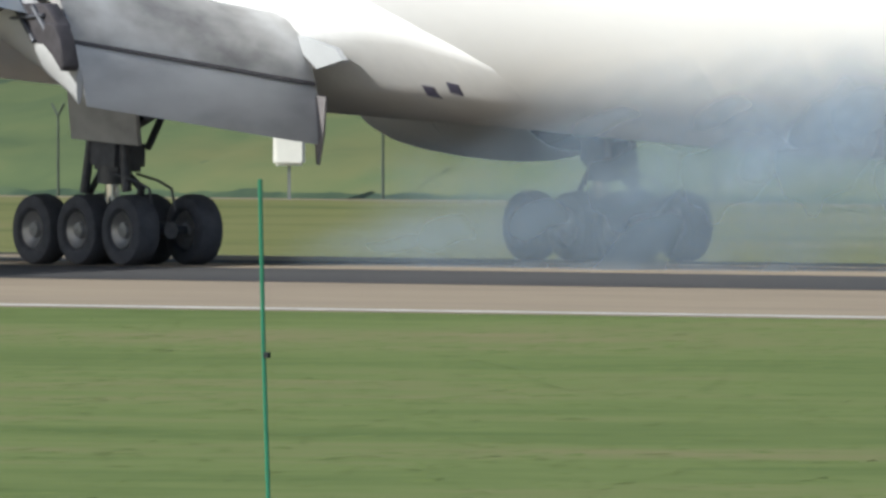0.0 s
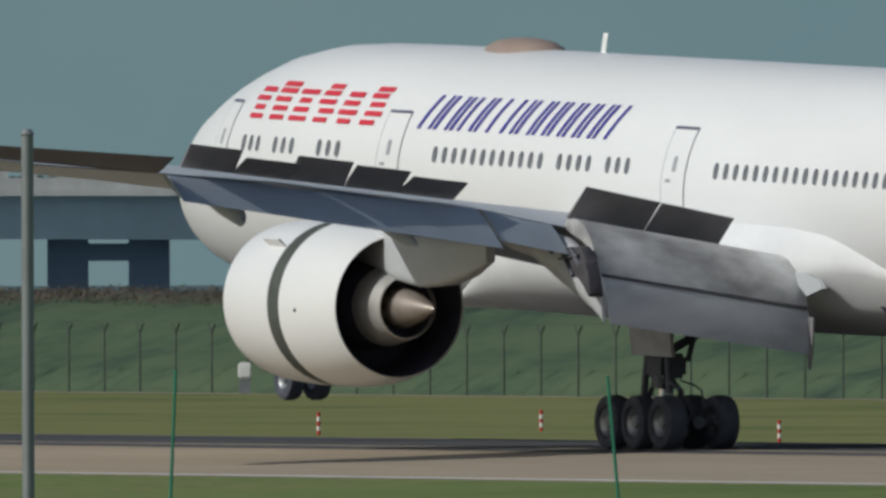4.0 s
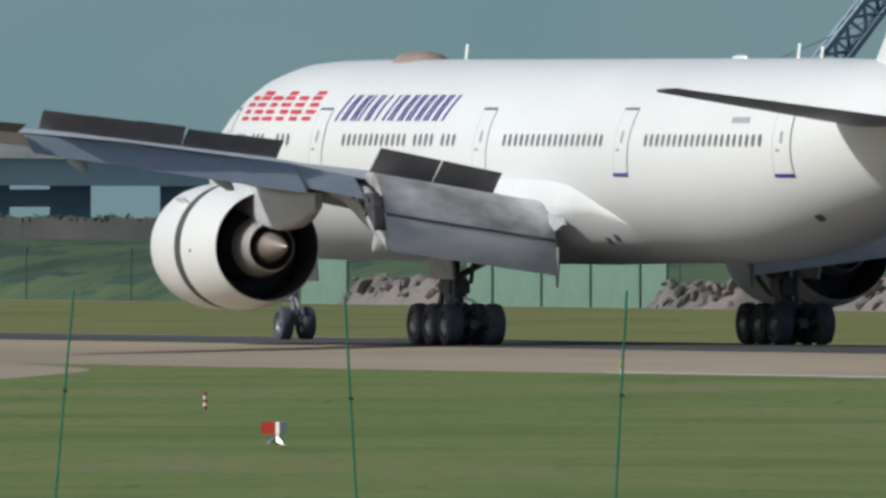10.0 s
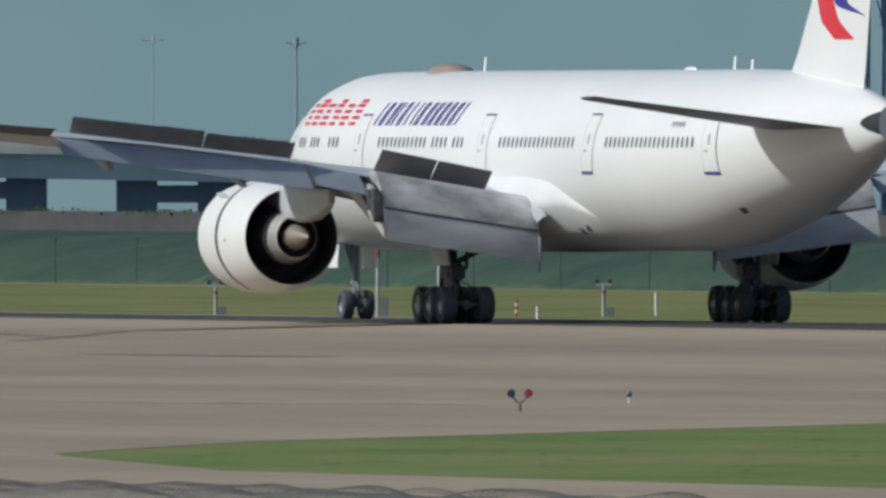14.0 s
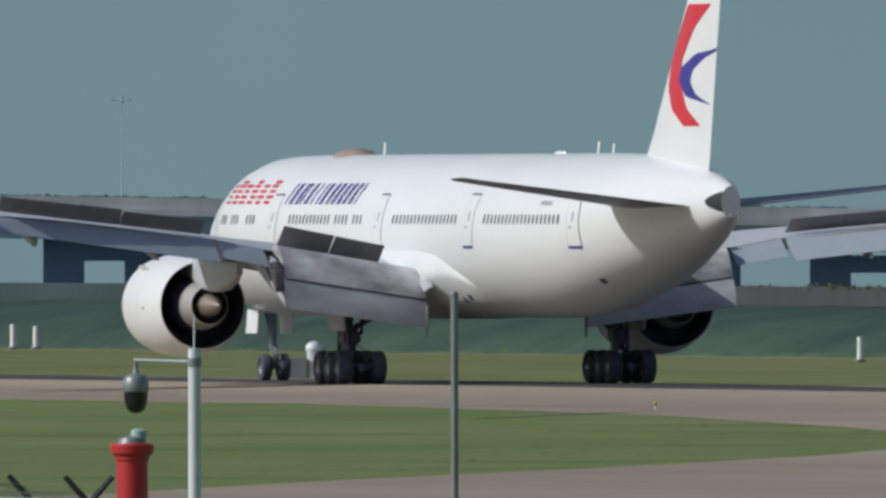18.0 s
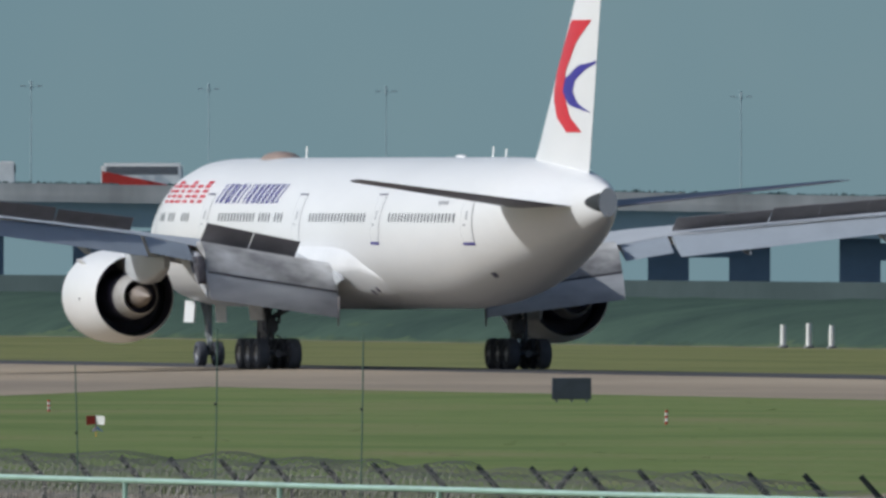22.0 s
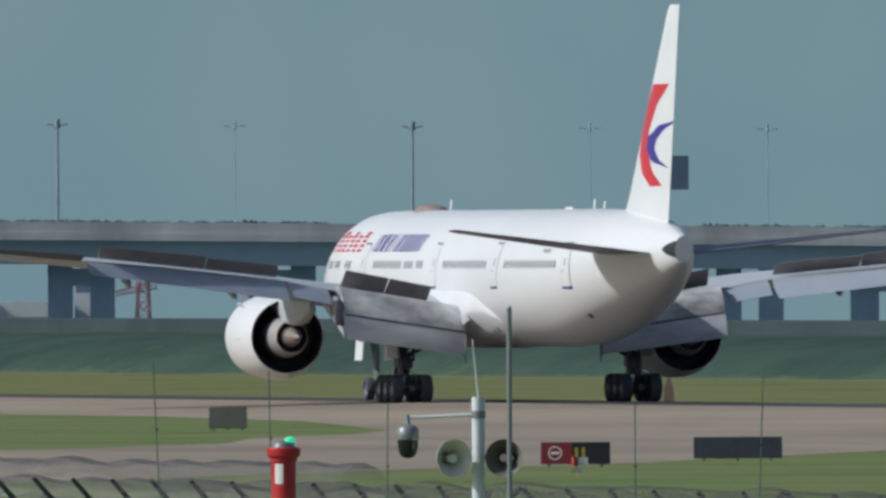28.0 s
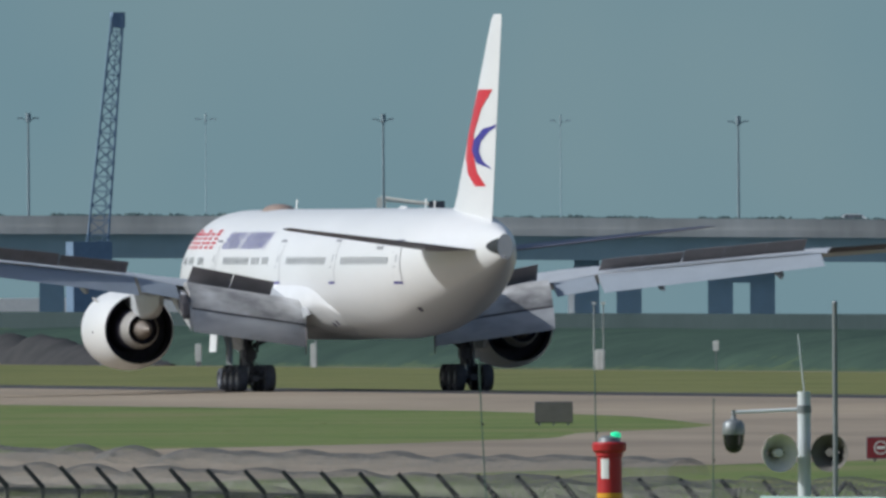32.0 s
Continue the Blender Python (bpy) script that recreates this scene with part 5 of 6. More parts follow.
def tipper():
    ob = thing("utility_lorry", "pale utility lorry with a folded boom", "lorry", Matrix.Identity(4))
    part("bed", box(bmesh.new(), -3.5, 1.6, -1.1, 1.1, .8, 1.3), GALV, ob)
    part("folded_boom", tube(bmesh.new(), (-3.6, 0, 2.9), (2.6, 0, 2.2), .28, .2, 8), CREAM, ob, "cream folded boom")
    part("cab", box(bmesh.new(), 1.8, 3.6, -1.1, 1.1, .6, 2.6), SIGNBACK, ob)
    part("basket", box(bmesh.new(), -4.0, -3.0, -.6, .6, 1.9, 3.0), CREAM, ob)
    road_wheels(ob, (-2.4, 2.6))
    return ob


# Haze put into the colours of the vessels and derrick beyond the bridge.
VESSELGREY = mat("hazy_vessel_grey", (0.30, 0.40, 0.45), .8, vary=.1, scale=.2)
HAZYRED = mat("hazy_red_steel", (0.42, 0.24, 0.28), .8, vary=.1, scale=.5)


def thicket():
    """Brown reeds along the sea wall and a ragged green fringe on its top."""
    rng = random.Random(31)
    sets = {"green": ([], []), "brown": ([], [])}

    def bush(which, x, v, z, w, h, n, leaf):
        verts, faces = sets[which]
        for _ in range(n):
            a, r, k = rng.uniform(0, 6.283), math.sqrt(rng.random()), rng.random()
            c = Vector((x + w * r * math.cos(a) * (1 - .5 * k), RUNWAY_Y + v + w * .8 * r * math.sin(a), z + h * k * (1 - .35 * r * r)))
            s = leaf * rng.uniform(.6, 1.5)
            u = Vector((rng.gauss(0, 1), rng.gauss(0, .6), rng.gauss(0, .6))).normalized() * s
            q = Vector((rng.gauss(0, .6), rng.gauss(0, .5), rng.gauss(0, 1))).normalized() * s * .7
            b = len(verts)
            verts.extend((c - u, c - q, c + u, c + q))
            faces.append((b, b + 1, b + 2, b + 3))
    slope = [(-150, -1.0), (-140, 1.6), (-132, 1.7), (-126, 1.5), (-122, 1.0)]
    for i in range(4200):
        x = rng.uniform(900, 1620)
        v = rng.uniform(-138, -125.5 if x < 1320 else -133)
        bush("brown", x, v, lerp(slope, v)[1] + .12 + min(.55, (-121 - v) * .13) if x < 1320 else 1.5, rng.uniform(1.2, 3.0), rng.uniform(.2, .5), 90, .014 + x * .00002)
    for i in range(700):
        x = rng.uniform(1330, 2100)
        bush("green", x, -138.5, 2.62, rng.uniform(.5, 1.8), rng.uniform(.06, .32) * (1 + noise.noise((x * .1, 0, 0))), 16, .09)
    greens = mat("bush_leaves", (0.088, 0.132, 0.066), .95, second=(0.055, 0.088, 0.052), third=(0.118, 0.148, 0.070), scale=0.10, fine=.5, gloss=.03)
    browns = mat("dry_reeds", (0.105, 0.090, 0.078), .95, second=(0.075, 0.078, 0.055), third=(0.13, 0.105, 0.09), scale=0.10, fine=.5, gloss=.03)
    for (name, label, m), (verts, faces) in zip((("wall_fringe", "ragged green growth along the top of the sea wall", greens), ("reeds", "dry brown reeds in front of the sea wall", browns)), sets.values()):
        me = bpy.data.meshes.new(name)
        me.from_pydata(verts, [], faces)
        me.materials.append(m)
        tagged(new(name, me), label, "vegetation", kind="stuff")


def shore():
    """Hoardings, rubble and scrub on the bank; hazy things on the shore beyond."""
    me = mesh("hoarding_panel", box(bmesh.new(), -1.47, 1.47, -.05, .05, 0, 2.1), mat("green_hoarding_sheet", (0.15, 0.25, 0.20), .8, second=(.11, .185, .15), scale=.6))
    ob = thing("site_hoarding", "green sheet site hoarding in front of the bank", "hoarding", Matrix.Translation((0, RUNWAY_Y - 116.2, -0.5)))
    for k in [*range(8), 13, 14]:
        p = new("hoarding_panel", me)
        p.parent, p.matrix_basis = ob, Matrix.Translation((1557.3 + 2.96 * k, 0.1 * (k % 2), .05 * ((k * 7) % 3) - .2))
    rng = random.Random(3)
    bm = bmesh.new()
    for x0, x1, tall in ((1519.5, 1535.5, 1.5), (1546.5, 1557, 1.05), (1579.5, 1594, 1.2)):
        rows = []
        for x in span(x0, x1, int((x1 - x0) * 5)):
            h = min(tall, (x - x0) * 1.6, (x1 - x) * 1.6) * (.85 + .2 * noise.noise((x * .35, x0, 0)))
            rows.append([(x, RUNWAY_Y + v, -.5 + max(0, h) * k + .24 * k * noise.cell(Vector((x * 1.9, v * 2.2, 3))) + .16 * k * noise.noise((x * 4, v * 5, 3)))
                         for v, k in ((-115.4, 0), (-115.6, .25), (-115.8, .5), (-116.0, .75), (-116.3, .92), (-116.7, 1), (-117.2, .85), (-118, .4))])
        loft(bm, rows, ring=False)
    for i in range(240):
        x = rng.uniform(*((1520, 1535), (1547, 1556), (1580, 1593))[i % 3])
        r = rng.uniform(.1, .28)
        bmesh.ops.create_icosphere(bm, subdivisions=1, radius=r, matrix=Matrix.Translation((x, RUNWAY_Y - rng.uniform(115.5, 116.8), -.45 + (1.4 if x < 1540 else 1.0) * rng.random() ** 1.5)) @ Matrix.Rotation(rng.uniform(0, 3), 4, (rng.random(), 1, .4)) @ Matrix.Diagonal((1.5, 1, .7, 1)))
    up(bm)
    o = new("rubble_heap", mesh("rubble_heap", bm, mat("pink_grey_rubble", (0.165, 0.15, 0.142), .95, second=(.11, .105, .10), third=(.20, .165, .155), scale=.45, fine=2.5, bump=.8)))
    tagged(o, "heaps of broken pinkish-grey rubble beside green hoardings", "rubble", kind="stuff")
    rows = []
    for x in span(2598, 2715, 260):
        h = min(2.1, (x - 2597) * .05) * (.8 + .3 * noise.noise((x * .2, 5, 0)))
        rows.append([(x, RUNWAY_Y + v, -.5 + h * k + .22 * k * noise.noise((x * 1.3, v * 2, 3))) for v, k in ((-115.4, 0), (-115.9, .35), (-116.4, .65), (-117, .9), (-117.8, 1), (-118.6, .9), (-119.6, .5))])
    bm = loft(bmesh.new(), rows, ring=False)
    up(bm)
    o = new("spoil_heap", mesh("spoil_heap", bm, mat("brown_spoil", (0.07, 0.068, 0.07), .95, second=(.046, .048, .05), scale=.5, fine=3, bump=.8, gloss=.05)))
    tagged(o, "dark brown spoil heap along the foot of the bank", "spoil heap", kind="stuff")
    profile = [(-150, -1.0), (-140, 1.6), (-132, 1.7), (-126, 1.5), (-122, 1.0), (-119, .3), (-117, -.5)]
    verts, faces = [], []
    cols, vs = span(640, 2700, 3200), [-116.9, -117.3, -117.8, -118.4, -119.2, -120, -121, -122, -123.2, -124.6, -126.2, -128, -130, -133, -136]
    for x in cols:
        for v in vs:
            h = .22 + .06 * noise.noise((x * .22, v * .3, 7)) + .11 * noise.noise((x * .7, v * .7, 2)) + .09 * noise.noise((x * 1.9, v * 1.9, 4))
            h += max(0, min(1, (x - 900) / 120, (1500 - x) / 60)) * .30 * max(0, noise.noise((x * .30, v * .55, 12)) + .5 * noise.noise((x * .8, v * 1.1, 5)))
            if 1515 < x < 1590:
                h *= .2
            h += max(0, min(1, (1345 - x) / 40)) * max(0, min(.55, (-121 - v) * .13))
            verts.append((x, RUNWAY_Y + v, lerp(profile, v)[1] - .1 + max(0, h) * min(1, (-116.9 - v) * .8 + .05) + .08 * noise.noise((x * .02, 1.0, 0))))
    w = len(vs)
    for i in range(len(cols) - 1):
        for j in range(w - 1):
            k = i * w + j
            faces.append((k, k + 1, k + w + 1, k + w))
    me = bpy.data.meshes.new("scrub")
    me.from_pydata(verts, [], faces)
    me.materials.append(BANK)
    me.materials.append(mat("yellowed_bank_grass", (0.100, 0.132, 0.066), .95, second=(0.068, 0.100, 0.056), third=(0.145, 0.152, 0.075), scale=0.12, fine=.8, bump=.6, stretch=(.5, 1, 1), gloss=.05))
    # Last slot: the far scrub's darker blue-green, distance haze put into the colour.
    me.materials.append(mat("haze_toned_bank_scrub", (0.062, 0.098, 0.074), .95, second=(0.038, 0.062, 0.052), scale=0.10, fine=1.2, bump=.8, gloss=.05))
    me.polygons.foreach_set("material_index", [1 if cols[i] < 880 + 130 * noise.noise((cols[i] * .15, vs[j] * .5, 1)) else 2 if cols[i] > 1680 + 160 * noise.noise((cols[i] * .15, vs[j] * .5, 1)) else 0 for i in range(len(cols) - 1) for j in range(w - 1)])
    me.shade_smooth()
    o = new("scrub", me)
    tagged(o, "dense low green scrub covering the bank", "scrub", kind="stuff")
    thicket()
    # a wire fence on posts along the foot of the bank
    ob = thing("shore_fence", "faint dark fence posts along the foot of the bank", "fence", Matrix.Translation((0, RUNWAY_Y - 116.6, -.5)))
    bm = tube(bmesh.new(), (0, 0, 0), (0, 0, 1.95), .036, .032, 6)
    for k in (-1, 1):
        tube(bm, (0, 0, 1.9), (.26 * k, 0, 2.2), .036, .03, 5)
    me = mesh("fence_post", bm, FARPOST)
    for x in [705 + 13.5 * k for k in range(24)] + [1030 + 2.7 * k for k in range(120)] + [1353 + 13.5 * k for k in range(40)]:
        p = new("fence_post", me)
        p.parent, p.matrix_basis = ob, Matrix.Translation((x, 0, 0))
    part("fence_wire", tube(bmesh.new(), (1030, 0, 2.25), (1825, 0, 2.25), .008, .008, 4), FENCE, ob)
    for az, w, h, z in ((-31.61, .9, 1.35, -.5), (-31.25, .7, .9, .2), (-34.55, .75, .85, .3), (-29.06, .9, 1.0, -.3), (-24.94, .42, .5, 0), (-21.98, .5, 1.0, -.3), (-26.4, .3, .4, .8), (-12.777, .36, .62, .7), (-12.064, .4, 1.15, -.2), (-12.222, .34, 1.5, -.5), (-12.617, .62, 1.25, -.5), (-11.985, .36, .7, .5)):
        r = (RUNWAY_Y - 115.2) / math.sin(radians(az))
        cab = thing("white_cabinet", "white equipment cabinet at the foot of the bank", "cabinet", facing(*polar(az, r, -.5)), "white cabinets")
        bm = box(bmesh.new(), -w / 2, w / 2, -.2, .2, z + .5, z + .5 + h)
        bmesh.ops.bevel(bm, geom=bm.edges[:], offset=min(.07, w * .12), segments=2, affect="EDGES")
        part("body", bm, MASTGREY if az in (-31.25, -29.06, -26.4) else MARKWHITE, cab)
        foot = w / 2.4 if z < .25 else .035
        part("plinth", box(bmesh.new(), -foot, foot, -foot, foot, -.05, z + .5), GALV, cab)
    tarp = mat("blue_tarpaulin", (.05, .19, .46), .6, vary=.12, scale=.4)
    navy = mat("dark_blue_steel", (.035, .07, .15), .6, vary=.2, scale=.5)
    for az, z, w, h, m, lab in ((-18.185, -4.6, 6.6, 5.0, tarp, "blue tarpaulin over a load by the shore"), (-18.315, -4.6, 4.4, 4.8, tarp, "blue tarpaulin over a second load by the shore"),
                                (-18.255, -5, 3.6, 5.7, navy, "dark blue cabin between covered loads by the shore"), (-18.095, -5, 5.0, 3.6, navy, "dark blue plant house with a sloping roof by the shore"),
                                (-18.03, -5, 3.4, 3.0, MARKWHITE, "white site cabin by the shore")):
        ob = thing("barge_load", lab, "barge", Matrix.Translation(polar(az, FAR - 250, 0)) @ Matrix.Rotation(radians(az - 90), 4, "Z"))
        bm = loft(bmesh.new(), [[(-w / 2 * k, y, z), (w / 2 * k, y, z), (w / 2 * .8 * k, y, z + h), (-w / 2 * .7 * k, y, z + h * .9)] for y, k in ((-1.5, 1.0), (1.5, 0.95))])
        part("load", bm, m, ob)
        part("hull", box(bmesh.new(), -w / 2 - .5, w / 2 + .5, -2, 2, z - 1.2, z), SIGNBACK, ob)
    # slim pale poles along the foot of the bank
    proto = None
    for az, h in ((-12.622, 4.2), (-12.609, 3.0), (-12.226, 3.5), (-11.93, 4.0)):
        m = facing(*polar(az, (RUNWAY_Y - 115.0) / math.sin(radians(az)), -.5))
        if proto is None:
            proto = thing("field_pole", "slim pale grey pole with a small lamp by the bank", "pole", m, "field poles")
            part("shaft", tube(bmesh.new(), (0, 0, -.02), (0, 0, 4.0), .055, .04, 8), MASTGREY, proto)
            part("lamp", box(bmesh.new(), -.12, .12, -.1, .1, 3.98, 4.14), MARKWHITE, proto)
        else:
            copy_thing(proto, m)
    # beyond the bridge: a long white vessel, deckhouses and a red derrick
    def afloat(az, r=FAR + 40):
        return Matrix.Translation(polar(az, r, -9.6)) @ Matrix.Rotation(radians(az - 90), 4, "Z")
    ob = thing("river_vessel", "long low vessel with a white upper hull in haze", "ship", afloat(-12.0))
    part("hull", loft(bmesh.new(), [[(-25 * k, y, 0), (26 * k, y, 0), (27.5 * k, y, 9.0), (-25.5 * k, y, 9.0)] for y, k in ((-5, 1.0), (5, .97))]), VESSELGREY, ob, "hazy grey lower hull")
    part("upper_hull", box(bmesh.new(), -25.5, 27.5, -5.1, 4.9, 9.0, 10.75), MARKWHITE, ob, "white upper hull")
    for x, w, h in ((9.5, 5.2, 2.0), (-7, 2.2, .8), (18, 1.6, .6)):
        part("hatch_house", box(bmesh.new(), x - w / 2, x + w / 2, -5.6, 0, 8.9, 10.75 + h * .5), VESSELGREY, ob)
    for az, w, h in ((-12.356, 2.2, 13.4), (-12.588, 2.4, 13.2)):
        ob = thing("white_deckhouse", "tall white deckhouse of a moored vessel in haze", "ship", afloat(az), "moored vessels")
        part("hull", box(bmesh.new(), -w * 2, w * 2, -3, 3, 0, 8.6), VESSELGREY, ob)
        part("deckhouse", box(bmesh.new(), -w / 2, w / 2, -1.6, 1.6, 8.6, h), MARKWHITE, ob)
        part("window_band", box(bmesh.new(), -w / 2 + .1, w / 2 - .1, -1.66, -1.6, h - 1.5, h - .8), CRANEBLUE, ob)
        part("mast", tube(bmesh.new(), (w * .2, 0, h), (w * .2, 0, h + 1.8), .12, .06, 6), LAMPGREY, ob)
    ob = thing("red_derrick", "pinkish red lattice derrick on a hazy barge", "crane", afloat(-12.437, FAR + 43))
    part("tower", lattice(bmesh.new(), (0, 0, 8.2), (0, 0, 13.2), 1.5, 1.1, 5, .13), HAZYRED, ob)
    part("jib", lattice(bmesh.new(), (-3.2, 0, 11.6), (1.5, 0, 12.6), .5, .8, 5, .09), HAZYRED, ob)
    part("barge", box(bmesh.new(), -6, 5, -3, 3, 0, 8.3), VESSELGREY, ob, "grey barge hull")
    ob = thing("work_boat", "small red and white work boat beyond the sea wall", "boat", Matrix.Translation(polar(-21.15, FAR - 300, -5.6)) @ Matrix.Rotation(radians(-111), 4, "Z"))
    part("hull", loft(bmesh.new(), [[(-1.5 * k, y, 0), (1.7 * k, y, 0), (2.0 * k, y, 1.2), (-1.6 * k, y, 1.1)] for y, k in ((-.8, .9), (.8, 1.0))]), MARKRED, ob)
    part("wheelhouse", box(bmesh.new(), -1.25, 1.1, -.7, .7, 1.1, 4.4), MARKWHITE, ob)
    part("red_band", box(bmesh.new(), -1.28, 1.13, -.73, .73, 2.5, 3.2), MARKRED, ob)
    part("mast", tube(bmesh.new(), (-.2, 0, 4.4), (-.2, 0, 5.6), .10, .06, 6), LAMPGREY, ob)


bridge()
lamp_posts()
cranes()
gantries()
shore()
LORRY_GREEN = lorry(mat("green_container", (0.06, 0.17, 0.10), .5, vary=.1), "container lorry with a green box on the bridge")
# Red paled in the colour to stand for haze on the distant lorry.
LORRY_RED = lorry(mat("haze_paled_red_container", (0.46, 0.12, 0.10), .6, vary=.1), "container lorry with a red box on the bridge")
COACH, UTILITY, CAR_A = coach(), tipper(), car()
CAR_B = copy_thing(CAR_A, Matrix.Identity(4))
VEHICLES = [(LORRY_GREEN, -13.99, -.195, 21.0), (LORRY_RED, -14.07, -.193, 24.0), (COACH, -13.94, -.195, 22.0), (UTILITY, -12.12, -.24, 31.0), (CAR_A, -12.35, -.25, 29.0),
            (CAR_B, -12.72, -.25, 31.0)]


# ---- things on the airfield ----
def ground_z(y):
    return fall(y - RUNWAY_Y)


def ring_disc(bm, x, z, r0, r1, y, n=28):
    rows = [[(x + r * math.cos(a), y, z + r * math.sin(a)) for r in (r0, r1)] for a in [2 * math.pi * i / n for i in range(n + 1)]]
    return loft(bm, rows, ring=False)


def sign(x, y, w, h, parts, label, group="taxiway signs"):
    ob = thing("taxiway_sign", label, "sign", facing(x, y, ground_z(y)), group)
    z0, z1 = 0.10, h
    bm = box(bmesh.new(), -w / 2, w / 2, -.09, .09, z0, z1)
    bmesh.ops.bevel(bm, geom=bm.edges[:], offset=.02, segments=1, affect="EDGES")
    part("cabinet", bm, SIGNBACK, ob)
    for k in range(3):
        xx = -w * .38 + w * .38 * k
        part("leg", box(bmesh.new(), xx - .05, xx + .05, -.05, .05, -.06, z0 + .02), GALV, ob)
    for a, b, m, name in parts:
        part(name, box(bmesh.new(), -w / 2 + a * w + .02, -w / 2 + b * w - .02, -.098, -.088, z0 + .03, z1 - .03), m, ob)
    return ob, z0, z1


def signs():
    ob, z0, z1 = sign(1022.4, -335.9, 2.63, 0.88, ((0, .37, SIGNRED, "red_panel"), (.37, 1, SIGNBLACK, "black_panel")), "red and black taxiway sign with a no-entry ring and yellow legend")
    zc = (z0 + z1) / 2
    part("no_entry_ring", ring_disc(bmesh.new(), -.83, zc, .20, .245, -.104), MARKWHITE, ob, "white no-entry ring")
    part("no_entry_bar", box(bmesh.new(), -.98, -.68, -.106, -.100, zc - .05, zc + .05), MARKWHITE, ob, "white bar")
    for ch, x in (("E", -.20), ("3", .22)):
        cu = bpy.data.curves.new("legend", "FONT")
        cu.body, cu.size, cu.extrude = ch, .58, .003
        o = new("legend", cu)
        me = bpy.data.meshes.new_from_object(o)
        bpy.data.objects.remove(o)
        me.materials.append(YELLOW)
        o = new("legend", me)
        o.parent = ob
        o.matrix_basis = Matrix.Translation((x, -.104, zc - .2)) @ Matrix.Rotation(radians(90), 4, "X")
        tagged(o, "yellow legend character")
    sign(1050.3, -349.0, 3.28, 0.87, (), "blank dark back of a taxiway sign")
    ob, z0, z1 = sign(1434.9, -332.1, 2.46, 0.88, ((0, .46, SIGNRED, "red_panel"), (.46, 1, SIGNBLACK, "black_panel")), "red and black taxiway sign with a no-entry ring and yellow bars")
    zc = (z0 + z1) / 2
    part("no_entry_ring", ring_disc(bmesh.new(), -.72, zc, .20, .245, -.104), MARKWHITE, ob, "white no-entry ring")
    part("no_entry_bar", box(bmesh.new(), -.87, -.57, -.106, -.100, zc - .05, zc + .05), MARKWHITE, ob, "white bar")
    part("legend_bar", box(bmesh.new(), -.02, .10, -.106, -.100, zc - .2, zc + .2), YELLOW, ob, "worn yellow bar")
    part("legend_bar", box(bmesh.new(), .22, .34, -.106, -.100, zc - .2, zc + .2), YELLOW, ob, "worn yellow bar")
    sign(1466.7, -345.5, 3.21, 0.88, (), "blank dark back of a taxiway sign")
    sign(1528.1, -396.1, 1.50, 0.92, (), "small dark sign back beside the runway")
    sign(1733.1, -385.9, 1.62, 1.0, ((0, 1, HORNDARK, "weathered_panel"),), "small weathered grey-brown sign back beside the runway")


MIRROR = mat("scratched_mirror_plate", (0.75, 0.76, 0.78), 0.22, metal=0.9, vary=0.1, scale=6)
SPINNERS = []


def marker(x, y):
    """A wind rotor on a stake: vanes red on one face and white on the other, over smaller slanted mirror plates."""
    ob = thing("wind_spinner", "spinning bird scarer with red and white vanes on a yellow stake", "bird scarer", facing(x, y, ground_z(y)), "spinning bird scarers")
    part("stake", tube(bmesh.new(), (0, 0, -.05), (0, 0, .42), .016, .014, 8), BOLLYELLOW, ob, "thin yellow stake")
    rotor = part("rotor", tube(bmesh.new(), (0, 0, .16), (0, 0, .72), .02, .02, 10), HORNDARK, ob, "dark rotor shaft")
    for k in range(3):
        m = Matrix.Rotation(2 * math.pi * k / 3, 4, "Z")
        bm = loft(bmesh.new(), [[m @ Vector((r, .10 * (r - .02) + d, z)) for r, z in ((.02, .41), (.34, .39), (.35, .68), (.02, .69))] for d in (0, .006)])
        part("vane", bm, MARKRED, rotor, "red side of a vane")
        bm = loft(bmesh.new(), [[m @ Vector((r, .10 * (r - .02) + d, z)) for r, z in ((.02, .41), (.34, .39), (.35, .68), (.02, .69))] for d in (-.006, -.003)])
        part("vane_face", bm, MARKWHITE, rotor, "white side of a vane")
        m = Matrix.Rotation(2 * math.pi * (k + .5) / 3, 4, "Z")
        bm = loft(bmesh.new(), [[m @ Vector(p) + Vector((0, 0, d)) for p in ((.02, 0, .38), (.22, .05, .2), (.24, -.1, .16), (.03, -.05, .22))] for d in (0, .006)])
        part("mirror_plate", bm, MIRROR, rotor, "slanted mirror plate")
    SPINNERS.append(rotor)


def stake(x, y, h=.62, red=True):
    ob = thing("edge_stake", "short red and white striped stake in the grass" if red else "short white stake in the grass", "stake", Matrix.Translation((x, y, ground_z(y))), "striped stakes")
    for k in range(5):
        m = MARKRED if red and k % 2 == 0 else MARKWHITE
        part("band", tube(bmesh.new(), (0, 0, h * k / 5), (0, 0, h * (k + 1) / 5), .05, .05, 10), m, ob)


def light(x, y, h, m, label):
    ob = thing("airfield_light", label, "light", Matrix.Translation((x, y, ground_z(y))), "elevated airfield lights")
    part("stem", tube(bmesh.new(), (0, 0, 0), (0, 0, h * .6), .04, .03, 8), WHITEPOST, ob)
    part("lens", turned(bmesh.new(), [(h * .55, .06), (h * .62, .075), (h * .8, .07), (h, .03), (h + .01, .003)], "z", n=12), m, ob)


